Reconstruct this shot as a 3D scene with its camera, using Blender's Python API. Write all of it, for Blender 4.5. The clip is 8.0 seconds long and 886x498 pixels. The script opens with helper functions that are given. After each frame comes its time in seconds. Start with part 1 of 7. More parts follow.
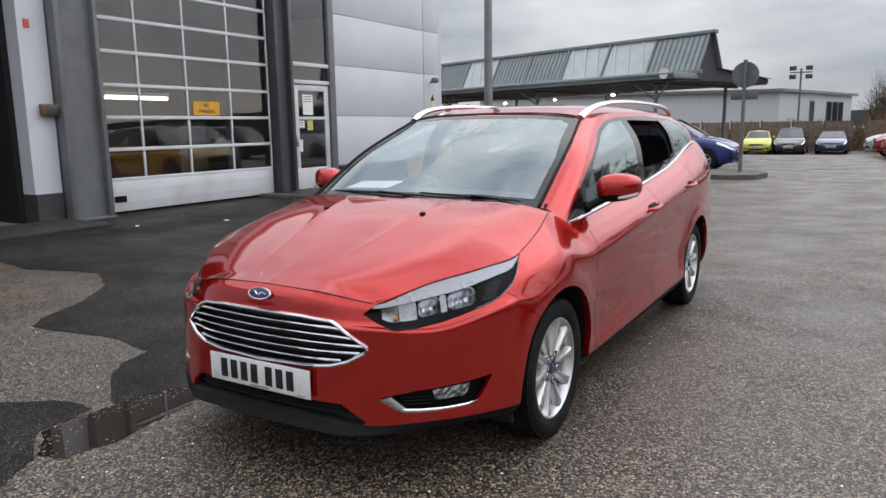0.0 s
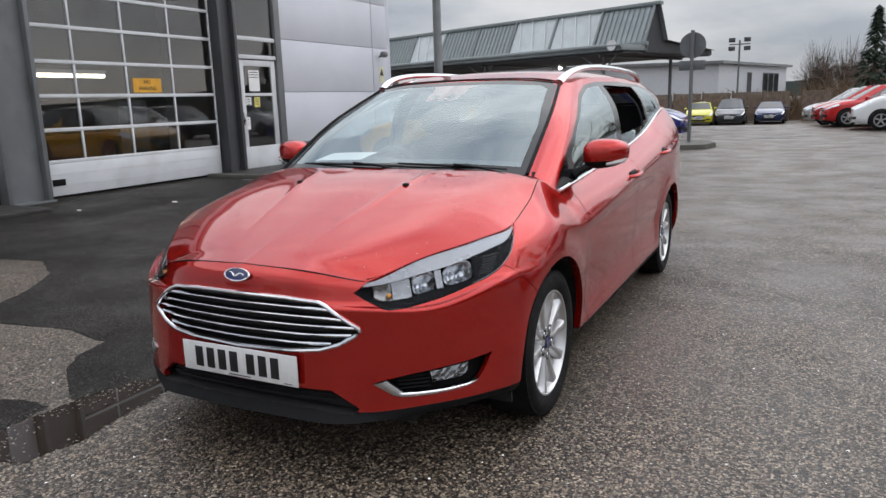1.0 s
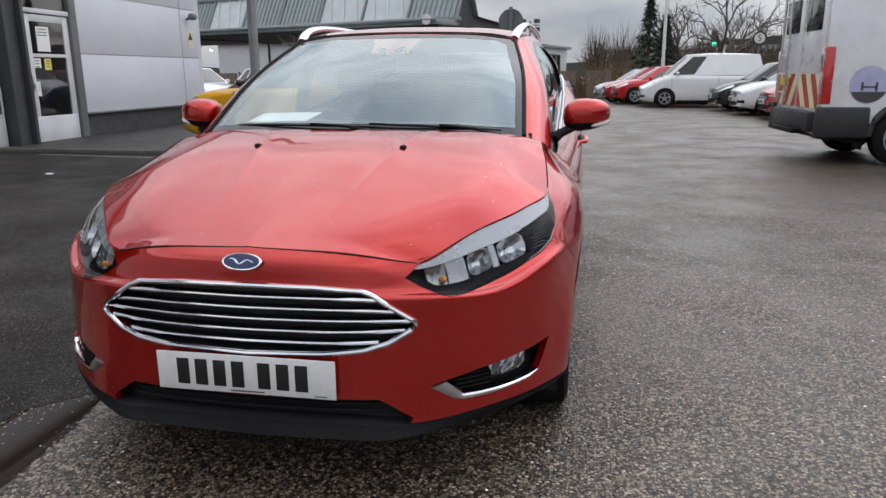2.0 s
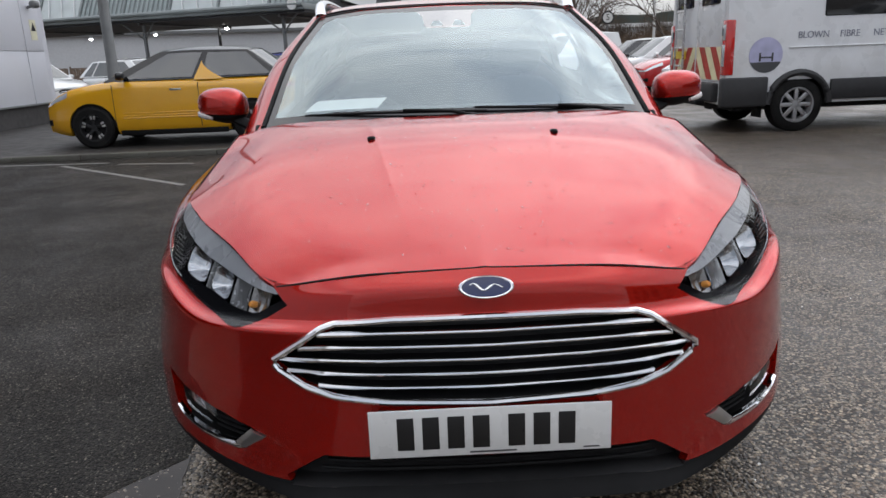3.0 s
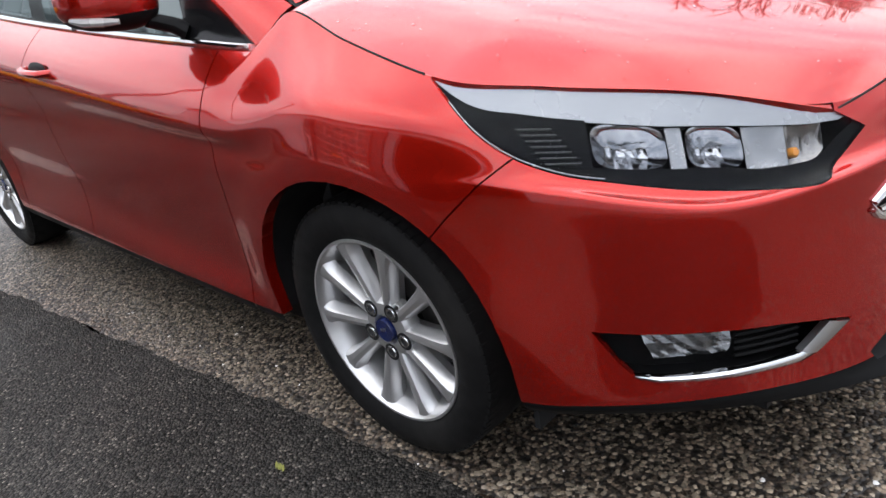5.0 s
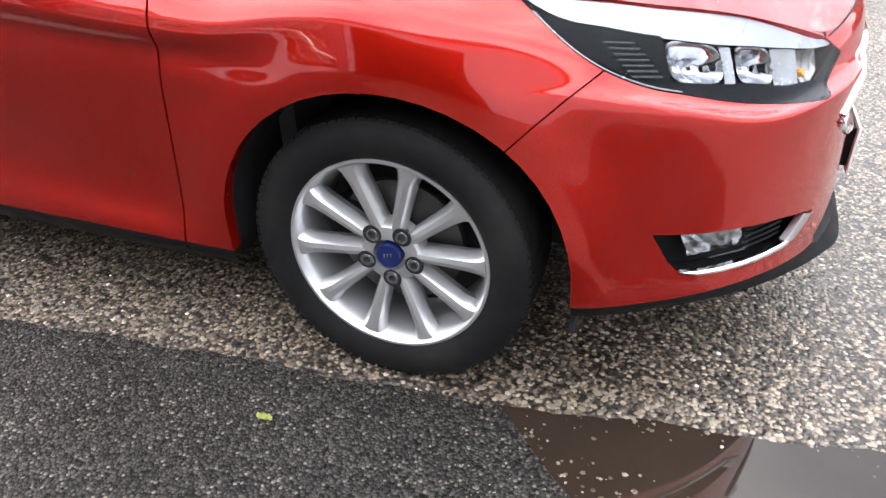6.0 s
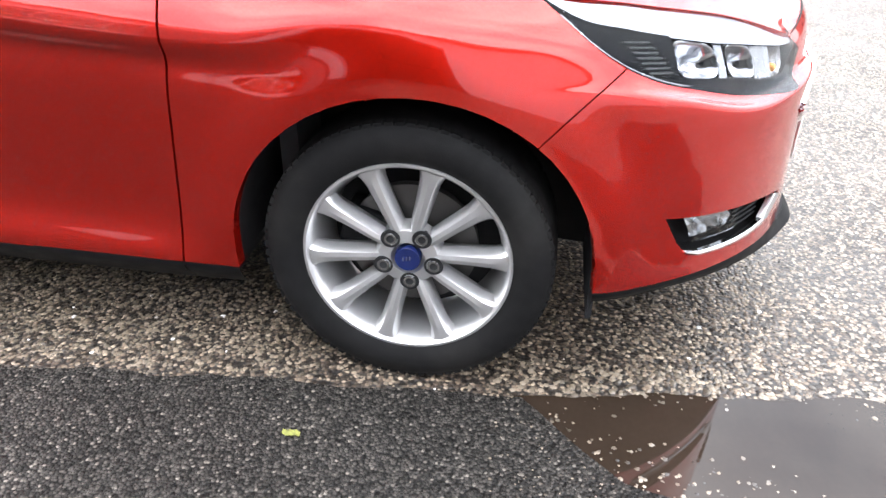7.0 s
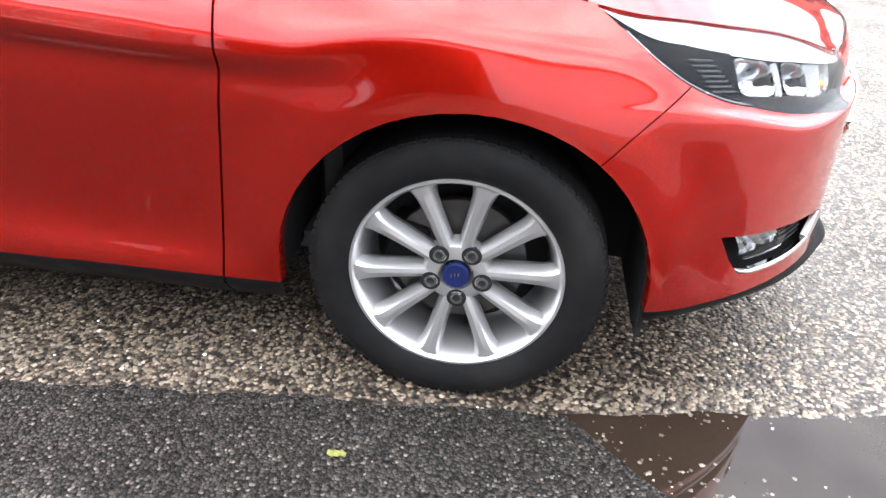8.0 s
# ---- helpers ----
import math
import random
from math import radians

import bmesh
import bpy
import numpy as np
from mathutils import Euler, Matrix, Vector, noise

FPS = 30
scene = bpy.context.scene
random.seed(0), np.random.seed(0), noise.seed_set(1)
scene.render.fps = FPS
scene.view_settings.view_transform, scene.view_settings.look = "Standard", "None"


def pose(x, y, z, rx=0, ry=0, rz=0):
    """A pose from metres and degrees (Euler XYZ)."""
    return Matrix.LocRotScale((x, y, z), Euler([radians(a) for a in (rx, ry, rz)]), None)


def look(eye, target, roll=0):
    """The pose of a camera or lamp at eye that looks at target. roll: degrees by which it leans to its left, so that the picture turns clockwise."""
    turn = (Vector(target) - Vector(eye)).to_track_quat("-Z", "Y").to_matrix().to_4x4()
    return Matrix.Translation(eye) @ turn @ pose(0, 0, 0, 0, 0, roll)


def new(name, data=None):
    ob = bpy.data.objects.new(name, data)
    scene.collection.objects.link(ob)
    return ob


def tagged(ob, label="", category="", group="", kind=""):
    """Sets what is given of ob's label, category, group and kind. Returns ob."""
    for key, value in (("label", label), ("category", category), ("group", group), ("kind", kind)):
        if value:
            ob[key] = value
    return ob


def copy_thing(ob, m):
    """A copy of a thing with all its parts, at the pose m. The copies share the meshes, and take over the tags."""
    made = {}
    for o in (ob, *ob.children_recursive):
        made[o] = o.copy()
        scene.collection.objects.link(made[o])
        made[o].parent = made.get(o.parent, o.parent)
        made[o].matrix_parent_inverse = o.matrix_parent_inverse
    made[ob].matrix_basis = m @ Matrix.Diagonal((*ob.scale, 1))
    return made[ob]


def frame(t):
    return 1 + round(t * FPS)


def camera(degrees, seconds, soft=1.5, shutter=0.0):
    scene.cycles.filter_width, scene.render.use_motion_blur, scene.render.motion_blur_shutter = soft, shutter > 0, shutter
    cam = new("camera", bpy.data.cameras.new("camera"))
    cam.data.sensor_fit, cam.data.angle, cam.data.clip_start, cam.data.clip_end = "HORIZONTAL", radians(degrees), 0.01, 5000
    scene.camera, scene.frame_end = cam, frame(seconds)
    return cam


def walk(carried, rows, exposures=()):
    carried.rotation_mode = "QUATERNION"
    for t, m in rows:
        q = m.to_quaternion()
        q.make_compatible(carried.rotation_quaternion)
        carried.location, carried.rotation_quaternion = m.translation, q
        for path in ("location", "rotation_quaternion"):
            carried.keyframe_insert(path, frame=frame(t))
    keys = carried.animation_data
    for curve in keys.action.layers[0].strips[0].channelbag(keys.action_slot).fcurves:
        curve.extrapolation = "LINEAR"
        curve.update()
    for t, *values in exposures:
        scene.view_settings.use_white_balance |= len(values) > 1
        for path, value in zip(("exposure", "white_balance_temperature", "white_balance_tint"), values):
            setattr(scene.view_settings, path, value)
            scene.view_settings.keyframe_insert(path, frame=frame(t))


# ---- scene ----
cam = camera(63.6, 8.0)
PATH = [
    (0, (1.967, -2.764, 1.33), (0.951, -1.075, 0.992), -0.9),
    (0.5, (1.916, -2.749, 1.313), (0.908, -1.055, 0.977), -1.3),
    (1, (1.742, -2.692, 1.283), (0.856, -0.945, 0.88), -1.8),
    (1.2, (1.628, -2.668, 1.29), (0.844, -0.881, 0.854), -1.0),
    (2.3, (0.574, -2.5, 1.184), (0.304, -0.579, 0.694), -1.4),
    (2.5, (0.398, -2.43, 1.209), (0.139, -0.514, 0.694), -2.7),
    (3, (-0.114, -2.257, 1.181), (-0.076, -0.326, 0.659), -2.2),
    (3.5, (-0.531, -2.007, 1.12), (-0.142, -0.148, 0.492), -1.7),
    (3.8, (-0.816, -1.829, 1.095), (-0.298, -0.018, 0.425), -1.3),
    (4, (-0.981, -1.715, 1.069), (-0.368, 0.057, 0.374), -2.7),
    (4.3, (-1.200, -1.538, 1.093), (-0.335, 0.115, 0.369), -3.4),
    (4.5, (-1.341, -1.377, 1.038), (-0.32, 0.177, 0.301), -5.9),
    (4.7, (-1.464, -1.253, 1.056), (-0.378, 0.239, 0.286), -8.8),
    (5.8, (-1.919, -0.625, 1.077), (-0.347, 0.074, 0.059), -3.7),
    (6, (-1.954, -0.524, 1.081), (-0.365, 0.061, 0.016), -0.7),
    (6.5, (-2.035, -0.311, 1.081), (-0.373, 0.023, 0.019), 1.5),
    (7, (-2.067, -0.247, 1.076), (-0.372, -0.005, 0.041), 1.4),
    (7.5, (-2.067, -0.212, 1.073), (-0.361, -0.004, 0.05), 1.2),
    (8, (-2.052, -0.102, 1.079), (-0.343, 0.083, 0.056), 2.8),
]
EXPOSURES = [(0, .13), (2.5, -.02), (3.0, -.06), (3.5, -.08), (4.0, .10), (4.7, .48), (5.8, 1.70), (6.5, 2.12), (7, 2.26), (8, 2.28)]
walk(cam, [(t, look(eye, target, roll)) for t, eye, target, roll in PATH], EXPOSURES)

# ---- sky and sun: a bright, broken overcast ----
world = bpy.data.worlds.new("overcast_sky")
scene.world = world
world.use_nodes = True
wn = world.node_tree
bg = wn.nodes["Background"]
sky = wn.nodes.new("ShaderNodeTexSky")
sky.sky_type, sky.sun_disc = "NISHITA", False
sky.sun_elevation, sky.sun_rotation = radians(28), radians(48)
wco = wn.nodes.new("ShaderNodeTexCoord")
wmap = wn.nodes.new("ShaderNodeMapping")
wmap.inputs["Scale"].default_value = (1.0, 1.0, 3.4)
wno = wn.nodes.new("ShaderNodeTexNoise")
wno.inputs["Scale"].default_value, wno.inputs["Detail"].default_value, wno.inputs["Roughness"].default_value = 2.1, 7, 0.55
wn.links.new(wco.outputs["Generated"], wmap.inputs["Vector"])
wn.links.new(wmap.outputs["Vector"], wno.inputs["Vector"])
wr = wn.nodes.new("ShaderNodeValToRGB")
wr.color_ramp.elements[0].position, wr.color_ramp.elements[0].color = 0.36, (4.3, 4.7, 5.5, 1)
wr.color_ramp.elements[1].position, wr.color_ramp.elements[1].color = 0.64, (9.4, 9.4, 9.6, 1)
wn.links.new(wno.outputs["Fac"], wr.inputs["Fac"])
wx = wn.nodes.new("ShaderNodeMix")
wx.data_type = "RGBA"
wx.inputs[0].default_value = 0.88
wn.links.new(sky.outputs["Color"], wx.inputs[6])
wn.links.new(wr.outputs["Color"], wx.inputs[7])
wsep = wn.nodes.new("ShaderNodeSeparateXYZ")
wn.links.new(wco.outputs["Generated"], wsep.inputs[0])
wz = wn.nodes.new("ShaderNodeMapRange")   # an overcast dome is brighter overhead
wz.inputs["From Min"].default_value, wz.inputs["From Max"].default_value = 0.12, 0.72
wz.inputs["To Min"].default_value, wz.inputs["To Max"].default_value = 1.0, 2.75
wn.links.new(wsep.outputs["Z"], wz.inputs["Value"])
wm2 = wn.nodes.new("ShaderNodeVectorMath")
wm2.operation = "SCALE"
wn.links.new(wx.outputs[2], wm2.inputs[0])
wdot = wn.nodes.new("ShaderNodeVectorMath")   # the cloud is thinner round the sun
wdot.operation = "DOT_PRODUCT"
wdot.inputs[1].default_value = (0.65, 0.59, 0.48)
wn.links.new(wco.outputs["Generated"], wdot.inputs[0])
wglow = wn.nodes.new("ShaderNodeMapRange")
wglow.interpolation_type = "SMOOTHERSTEP"
wglow.inputs["From Min"].default_value, wglow.inputs["From Max"].default_value = 0.55, 1.0
wglow.inputs["To Min"].default_value, wglow.inputs["To Max"].default_value = 1.0, 1.5
wn.links.new(wdot.outputs["Value"], wglow.inputs["Value"])
wmul = wn.nodes.new("ShaderNodeMath")
wmul.operation = "MULTIPLY"
wn.links.new(wz.outputs["Result"], wmul.inputs[0])
wn.links.new(wglow.outputs["Result"], wmul.inputs[1])
wn.links.new(wmul.outputs[0], wm2.inputs["Scale"])
wn.links.new(wm2.outputs["Vector"], bg.inputs["Color"])
bg.inputs["Strength"].default_value = 0.08
sun = new("sun", bpy.data.lights.new("sun", "SUN"))
sun.data.energy, sun.data.angle, sun.data.color = 0.5, radians(170), (1.0, 0.96, 0.9)
sun.matrix_world = look((30, 27, 22), (0, 0, 0))

# ---- small helpers ----
def pchip(xs, ys, flat=False):
    """Monotone cubic through keyed values; flat: level at both ends."""
    xs, ys = np.array(xs, float), np.array(ys, float)
    h, d = np.diff(xs), np.diff(ys) / np.diff(xs)
    m = np.zeros(len(xs))
    if not flat:
        m[0], m[-1] = d[0], d[-1]
    for i in range(1, len(xs) - 1):
        if d[i - 1] * d[i] > 0:
            a, b = 2 * h[i] + h[i - 1], h[i] + 2 * h[i - 1]
            m[i] = (a + b) / (a / d[i - 1] + b / d[i])

    def f(x):
        x = np.clip(np.asarray(x, float), xs[0], xs[-1])
        i = np.clip(np.searchsorted(xs, x, side="right") - 1, 0, len(xs) - 2)
        t = (x - xs[i]) / h[i]
        return ((2 * t**3 - 3 * t**2 + 1) * ys[i] + (t**3 - 2 * t**2 + t) * h[i] * m[i]
                + (3 * t**2 - 2 * t**3) * ys[i + 1] + (t**3 - t**2) * h[i] * m[i + 1])
    return f


def thing(name, label, category, group="", m=None, kind=""):
    ob = new(name)
    if m is not None:
        ob.matrix_world = m
    return tagged(ob, label, category, group, kind)


def link(name, bm, material, parent=None, label="", smooth=True):
    me = bpy.data.meshes.new(name)
    bm.to_mesh(me)
    bm.free()
    for mt in (material if isinstance(material, (list, tuple)) else [material]):
        me.materials.append(mt)
    if smooth:
        me.shade_smooth()
        me.set_sharp_from_angle(angle=radians(38 if smooth is True else smooth))
    ob = new(name, me)
    if parent is not None:
        ob.parent = parent
    if label:
        ob["label"] = label
    return ob


def part(name, bm, material, parent, label="", smooth=True):
    """One bmesh as one mesh object under a thing or a part."""
    return link(name, bm, material, parent, label, smooth)


def structure(name, bm, material, label, category="", smooth=False):
    ob = link(name, bm, material, None, "", smooth)
    return tagged(ob, label, category or name.split("_")[0], "", "structure")


def box(bm, x0, x1, y0, y1, z0, z1, bevel=0.0, m=None):
    """Adds a block, bevelled if asked, to bm."""
    r = bmesh.ops.create_cube(bm, size=1)
    vs = r["verts"]
    bmesh.ops.scale(bm, vec=(x1 - x0, y1 - y0, z1 - z0), verts=vs)
    bmesh.ops.translate(bm, vec=((x0 + x1) / 2, (y0 + y1) / 2, (z0 + z1) / 2), verts=vs)
    if m is not None:
        bmesh.ops.transform(bm, matrix=m, verts=vs)
    if bevel:
        es = list({e for v in vs for e in v.link_edges})
        bmesh.ops.bevel(bm, geom=es, offset=bevel, segments=2, profile=0.5, affect="EDGES")
    return bm


def block(x0, x1, y0, y1, z0, z1, bevel=0.0, m=None):
    return box(bmesh.new(), x0, x1, y0, y1, z0, z1, bevel, m)


def turned(profile, axis="x", n=48, closed=False):
    """A body of revolution: (along, radius) pairs about the axis."""
    bm = bmesh.new()
    rings = []
    for a, r in profile:
        ring = []
        for i in range(n):
            t = 2 * math.pi * i / n
            c, s = r * math.cos(t), r * math.sin(t)
            ring.append(bm.verts.new((a, c, s) if axis == "x" else ((c, a, s) if axis == "y" else (c, s, a))))
        rings.append(ring)
    pairs = list(zip(rings, rings[1:])) + ([(rings[-1], rings[0])] if closed else [])
    for p, q in pairs:
        for i in range(n):
            bm.faces.new((p[i], p[(i + 1) % n], q[(i + 1) % n], q[i]))
    if not closed:
        for ring in (rings[0], rings[-1]):
            bm.faces.new(ring)
    bmesh.ops.recalc_face_normals(bm, faces=bm.faces)
    return bm


def tube(points, radius, n=10, bm=None, squash=1.0):
    """A round bar along points; radius may be one value or one a point."""
    bm = bm or bmesh.new()
    pts = [Vector([float(c) for c in p]) for p in points]
    rr = [float(r) for r in radius] if isinstance(radius, (list, tuple)) else [radius] * len(pts)
    rings = []
    for i, p in enumerate(pts):
        d = (pts[min(i + 1, len(pts) - 1)] - pts[max(i - 1, 0)]).normalized()
        up = Vector((0, 0, 1)) if abs(d.z) < 0.9 else Vector((1, 0, 0))
        a = d.cross(up).normalized()
        b = a.cross(d)
        rings.append([bm.verts.new(p + rr[i] * (a * math.cos(2 * math.pi * k / n) + b * math.sin(2 * math.pi * k / n) * squash))
                      for k in range(n)])
    made = []
    for p, q in zip(rings, rings[1:]):
        for k in range(n):
            made.append(bm.faces.new((p[k], p[(k + 1) % n], q[(k + 1) % n], q[k])))
    made += [bm.faces.new(rings[0]), bm.faces.new(rings[-1])]
    bmesh.ops.recalc_face_normals(bm, faces=made)
    return bm


def prism(outline, z0, z1, bm=None):
    """An upright slab over a flat outline of (x, y)."""
    bm = bm or bmesh.new()
    lo = [bm.verts.new((x, y, z0)) for x, y in outline]
    hi = [bm.verts.new((x, y, z1)) for x, y in outline]
    n = len(outline)
    fs = [bm.faces.new(lo), bm.faces.new(hi)]
    for i in range(n):
        fs.append(bm.faces.new((lo[i], lo[(i + 1) % n], hi[(i + 1) % n], hi[i])))
    bmesh.ops.recalc_face_normals(bm, faces=fs)
    return bm


def mirrored(bm):
    """A copy of bm on the other side of x = 0."""
    out = bm.copy()
    for v in out.verts:
        v.co.x = -v.co.x
    bmesh.ops.reverse_faces(out, faces=out.faces)
    return out


def joined(*bms):
    """All of them in one bmesh, seams welded."""
    out = bmesh.new()
    for b in bms:
        me = bpy.data.meshes.new("tmp")
        b.to_mesh(me)
        out.from_mesh(me)
        bpy.data.meshes.remove(me)
        b.free()
    bmesh.ops.remove_doubles(out, verts=out.verts, dist=0.0004)
    return out


def grid(f, us, vs):
    """A sheet of quads: f(u, v) gives a place."""
    bm = bmesh.new()
    vv = [[bm.verts.new(f(u, v)) for v in vs] for u in us]
    for i in range(len(us) - 1):
        for j in range(len(vs) - 1):
            bm.faces.new((vv[i][j], vv[i + 1][j], vv[i + 1][j + 1], vv[i][j + 1]))
    return bm


SIDE = (Vector((0, 1, 0)), Vector((0, 0, 1)))
FRONT = (Vector((1, 0, 0)), Vector((0, 0, 1)))
SLANT = (Vector((1, 1, 0)).normalized(), Vector((0, 0, 1)))


def inside(poly, a, b):
    hit, n = False, len(poly)
    for i in range(n):
        (x0, y0), (x1, y1) = poly[i], poly[(i + 1) % n]
        if (y0 > b) != (y1 > b) and a < (x1 - x0) * (b - y0) / (y1 - y0) + x0:
            hit = not hit
    return hit


def score(bm, poly, view, only=None, margin=0.03, close=True):
    """Cuts the faces of bm along the outline poly as seen along a view."""
    A, B = view
    n = len(poly)
    for i in range(n if close else n - 1):
        p, q = poly[i], poly[(i + 1) % n]
        lo = (min(p[0], q[0]) - margin, min(p[1], q[1]) - margin)
        hi = (max(p[0], q[0]) + margin, max(p[1], q[1]) + margin)
        faces = []
        for f in bm.faces:
            c = f.calc_center_median()
            if lo[0] < c.dot(A) < hi[0] and lo[1] < c.dot(B) < hi[1] and (only is None or only(c, f)):
                faces.append(f)
        if not faces:
            continue
        d = (q[0] - p[0], q[1] - p[1])
        no = (A * -d[1] + B * d[0]).normalized()
        es = {e for f in faces for e in f.edges}
        vs = {v for f in faces for v in f.verts}
        bmesh.ops.bisect_plane(bm, geom=faces + list(es) + list(vs), dist=1e-5, plane_co=A * p[0] + B * p[1], plane_no=no)


def take(bm, test):
    """Moves the faces that pass test(centre, face) into a bmesh of their own."""
    got = [f for f in bm.faces if test(f.calc_center_median(), f)]
    out = bmesh.new()
    seen = {}
    for f in got:
        vs = []
        for v in f.verts:
            if v not in seen:
                seen[v] = out.verts.new(v.co)
            vs.append(seen[v])
        out.faces.new(vs)
    bmesh.ops.delete(bm, geom=got, context="FACES")
    return out


def cut_out(bm, poly, view, only=None, margin=0.03):
    score(bm, poly, view, only, margin)
    A, B = view
    return take(bm, lambda c, f: inside(poly, c.dot(A), c.dot(B)) and (only is None or only(c, f)))


def groove(bm, line, view, width=0.004, only=None):
    """Takes a thin strip out of bm along a line: a shut line."""
    A, B = view
    for p, q in zip(line, line[1:]):
        d = Vector((q[0] - p[0], q[1] - p[1])).normalized()
        n = Vector((-d.y, d.x)) * width / 2
        quad = [(p[0] + n.x - d.x * 0.001, p[1] + n.y - d.y * 0.001), (q[0] + n.x + d.x * 0.001, q[1] + n.y + d.y * 0.001),
                (q[0] - n.x + d.x * 0.001, q[1] - n.y + d.y * 0.001), (p[0] - n.x - d.x * 0.001, p[1] - n.y - d.y * 0.001)]
        cut_out(bm, quad, view, only).free()


def sunk(bm, way, keep_front=False):
    """Pushes a patch of skin inwards by the vector way and walls its edge: a recess."""
    out = bm.copy()
    r = bmesh.ops.extrude_face_region(out, geom=list(out.faces))
    vs = [g for g in r["geom"] if isinstance(g, bmesh.types.BMVert)]
    bmesh.ops.translate(out, vec=way, verts=vs)
    if not keep_front:
        moved = set(vs)
        bmesh.ops.delete(out, geom=[f for f in out.faces if not any(v in moved for v in f.verts)], context="FACES")
    return out


def rim_back(bm, way):
    """Turns the open edge of a skin inwards, by a vector or by a depth along its normals, so that it has a thickness."""
    bm.normal_update()
    inward = {v: v.normal.copy() for v in bm.verts}
    es = [e for e in bm.edges if e.is_boundary]
    place = {tuple(round(c, 6) for c in v.co): n for v, n in inward.items()}
    r = bmesh.ops.extrude_edge_only(bm, edges=es)
    for v in [g for g in r["geom"] if isinstance(g, bmesh.types.BMVert)]:
        v.co -= place[tuple(round(c, 6) for c in v.co)] * way if isinstance(way, float) else -Vector(way)
    return bm


def words(text, size, m, material, parent, name="lettering", thick=0.002):
    cu = bpy.data.curves.new(name, "FONT")
    cu.body, cu.size, cu.extrude, cu.align_x, cu.align_y = text, size, thick, "CENTER", "CENTER"
    tmp = bpy.data.objects.new(name, cu)
    me = bpy.data.meshes.new_from_object(tmp)
    bpy.data.objects.remove(tmp)
    me.transform(m)
    me.materials.append(material)
    ob = new(name, me)
    ob.parent = parent
    return ob

# ---- materials ----
def material(name, color, rough=0.5, metal=0.0, vary=0.12, scale=6.0, fine=90.0, bump=0.0, bump_scale=200.0,
             coat=0.0, spec=0.5, rough_vary=0.08, random_tint=0.0, dirt=None, dirt_scale=1.5, dirt_amount=0.5):
    """A surface with colour that varies at two scales, uneven gloss and a fine relief."""
    mt = bpy.data.materials.new(name)
    mt.use_nodes = True
    nt = mt.node_tree
    b = nt.nodes["Principled BSDF"]
    co = nt.nodes.new("ShaderNodeTexCoord")

    def noise_tex(s, detail=5.0):
        n = nt.nodes.new("ShaderNodeTexNoise")
        n.inputs["Scale"].default_value, n.inputs["Detail"].default_value = s, detail
        nt.links.new(co.outputs["Object"], n.inputs["Vector"])
        return n.outputs["Fac"]

    def mix(kind, fac, a, c):
        n = nt.nodes.new("ShaderNodeMix")
        n.data_type, n.blend_type = "RGBA", kind
        for k, v in ((0, fac), (6, a), (7, c)):
            if hasattr(v, "is_linked"):
                nt.links.new(v, n.inputs[k])
            else:
                n.inputs[k].default_value = v if k == 0 else (*v, 1)
        return n.outputs[2]

    def ramp(v, lo, hi):
        n = nt.nodes.new("ShaderNodeMapRange")
        n.inputs["From Min"].default_value, n.inputs["From Max"].default_value = 0.3, 0.7
        n.inputs["To Min"].default_value, n.inputs["To Max"].default_value = lo, hi
        nt.links.new(v, n.inputs["Value"])
        return n.outputs["Result"]
    big, small = noise_tex(scale), noise_tex(fine, 3)
    dark = [c * (1 - vary) for c in color]
    light = [min(1, c * (1 + vary)) for c in color]
    col = mix("MIX", ramp(big, 0, 1), dark, light)
    col = mix("MULTIPLY", vary, col, mix("MIX", ramp(small, 0, 1), (0.55, 0.55, 0.55), (1, 1, 1)))
    if random_tint:
        oi = nt.nodes.new("ShaderNodeObjectInfo")
        mr = nt.nodes.new("ShaderNodeMapRange")
        mr.inputs["To Min"].default_value, mr.inputs["To Max"].default_value = 1 - random_tint, 1 + random_tint
        nt.links.new(oi.outputs["Random"], mr.inputs["Value"])
        hs = nt.nodes.new("ShaderNodeHueSaturation")
        nt.links.new(mr.outputs["Result"], hs.inputs["Value"])
        nt.links.new(col, hs.inputs["Color"])
        col = hs.outputs["Color"]
    if dirt:
        d = noise_tex(dirt_scale, 8)
        n = nt.nodes.new("ShaderNodeMapRange")
        n.inputs["From Min"].default_value, n.inputs["From Max"].default_value = 0.5, 0.75
        n.inputs["To Max"].default_value = dirt_amount
        nt.links.new(d, n.inputs["Value"])
        col = mix("MIX", n.outputs["Result"], col, dirt)
    nt.links.new(col, b.inputs["Base Color"])
    nt.links.new(ramp(noise_tex(scale * 2.3), max(0.01, rough - rough_vary), min(1, rough + rough_vary)), b.inputs["Roughness"])
    b.inputs["Metallic"].default_value = metal
    b.inputs["Specular IOR Level"].default_value = spec
    b.inputs["Coat Weight"].default_value = coat
    b.inputs["Coat Roughness"].default_value = 0.03
    if bump:
        bp = nt.nodes.new("ShaderNodeBump")
        bp.inputs["Strength"].default_value, bp.inputs["Distance"].default_value = bump, 0.004
        nt.links.new(noise_tex(bump_scale, 4), bp.inputs["Height"])
        nt.links.new(bp.outputs["Normal"], b.inputs["Normal"])
    return mt


def car_paint(name, color, metal=0.3, rough=0.24):
    mt = material(name, color, rough=rough, metal=metal, vary=0.04, scale=3, fine=500, coat=1.0, rough_vary=0.02)
    tint = [0.25 + 0.75 * c / max(color) for c in color] if metal > .5 else (1, 1, 1)
    mt.node_tree.nodes["Principled BSDF"].inputs["Specular Tint"].default_value = (*[.8 * c for c in tint], 1)
    return mt


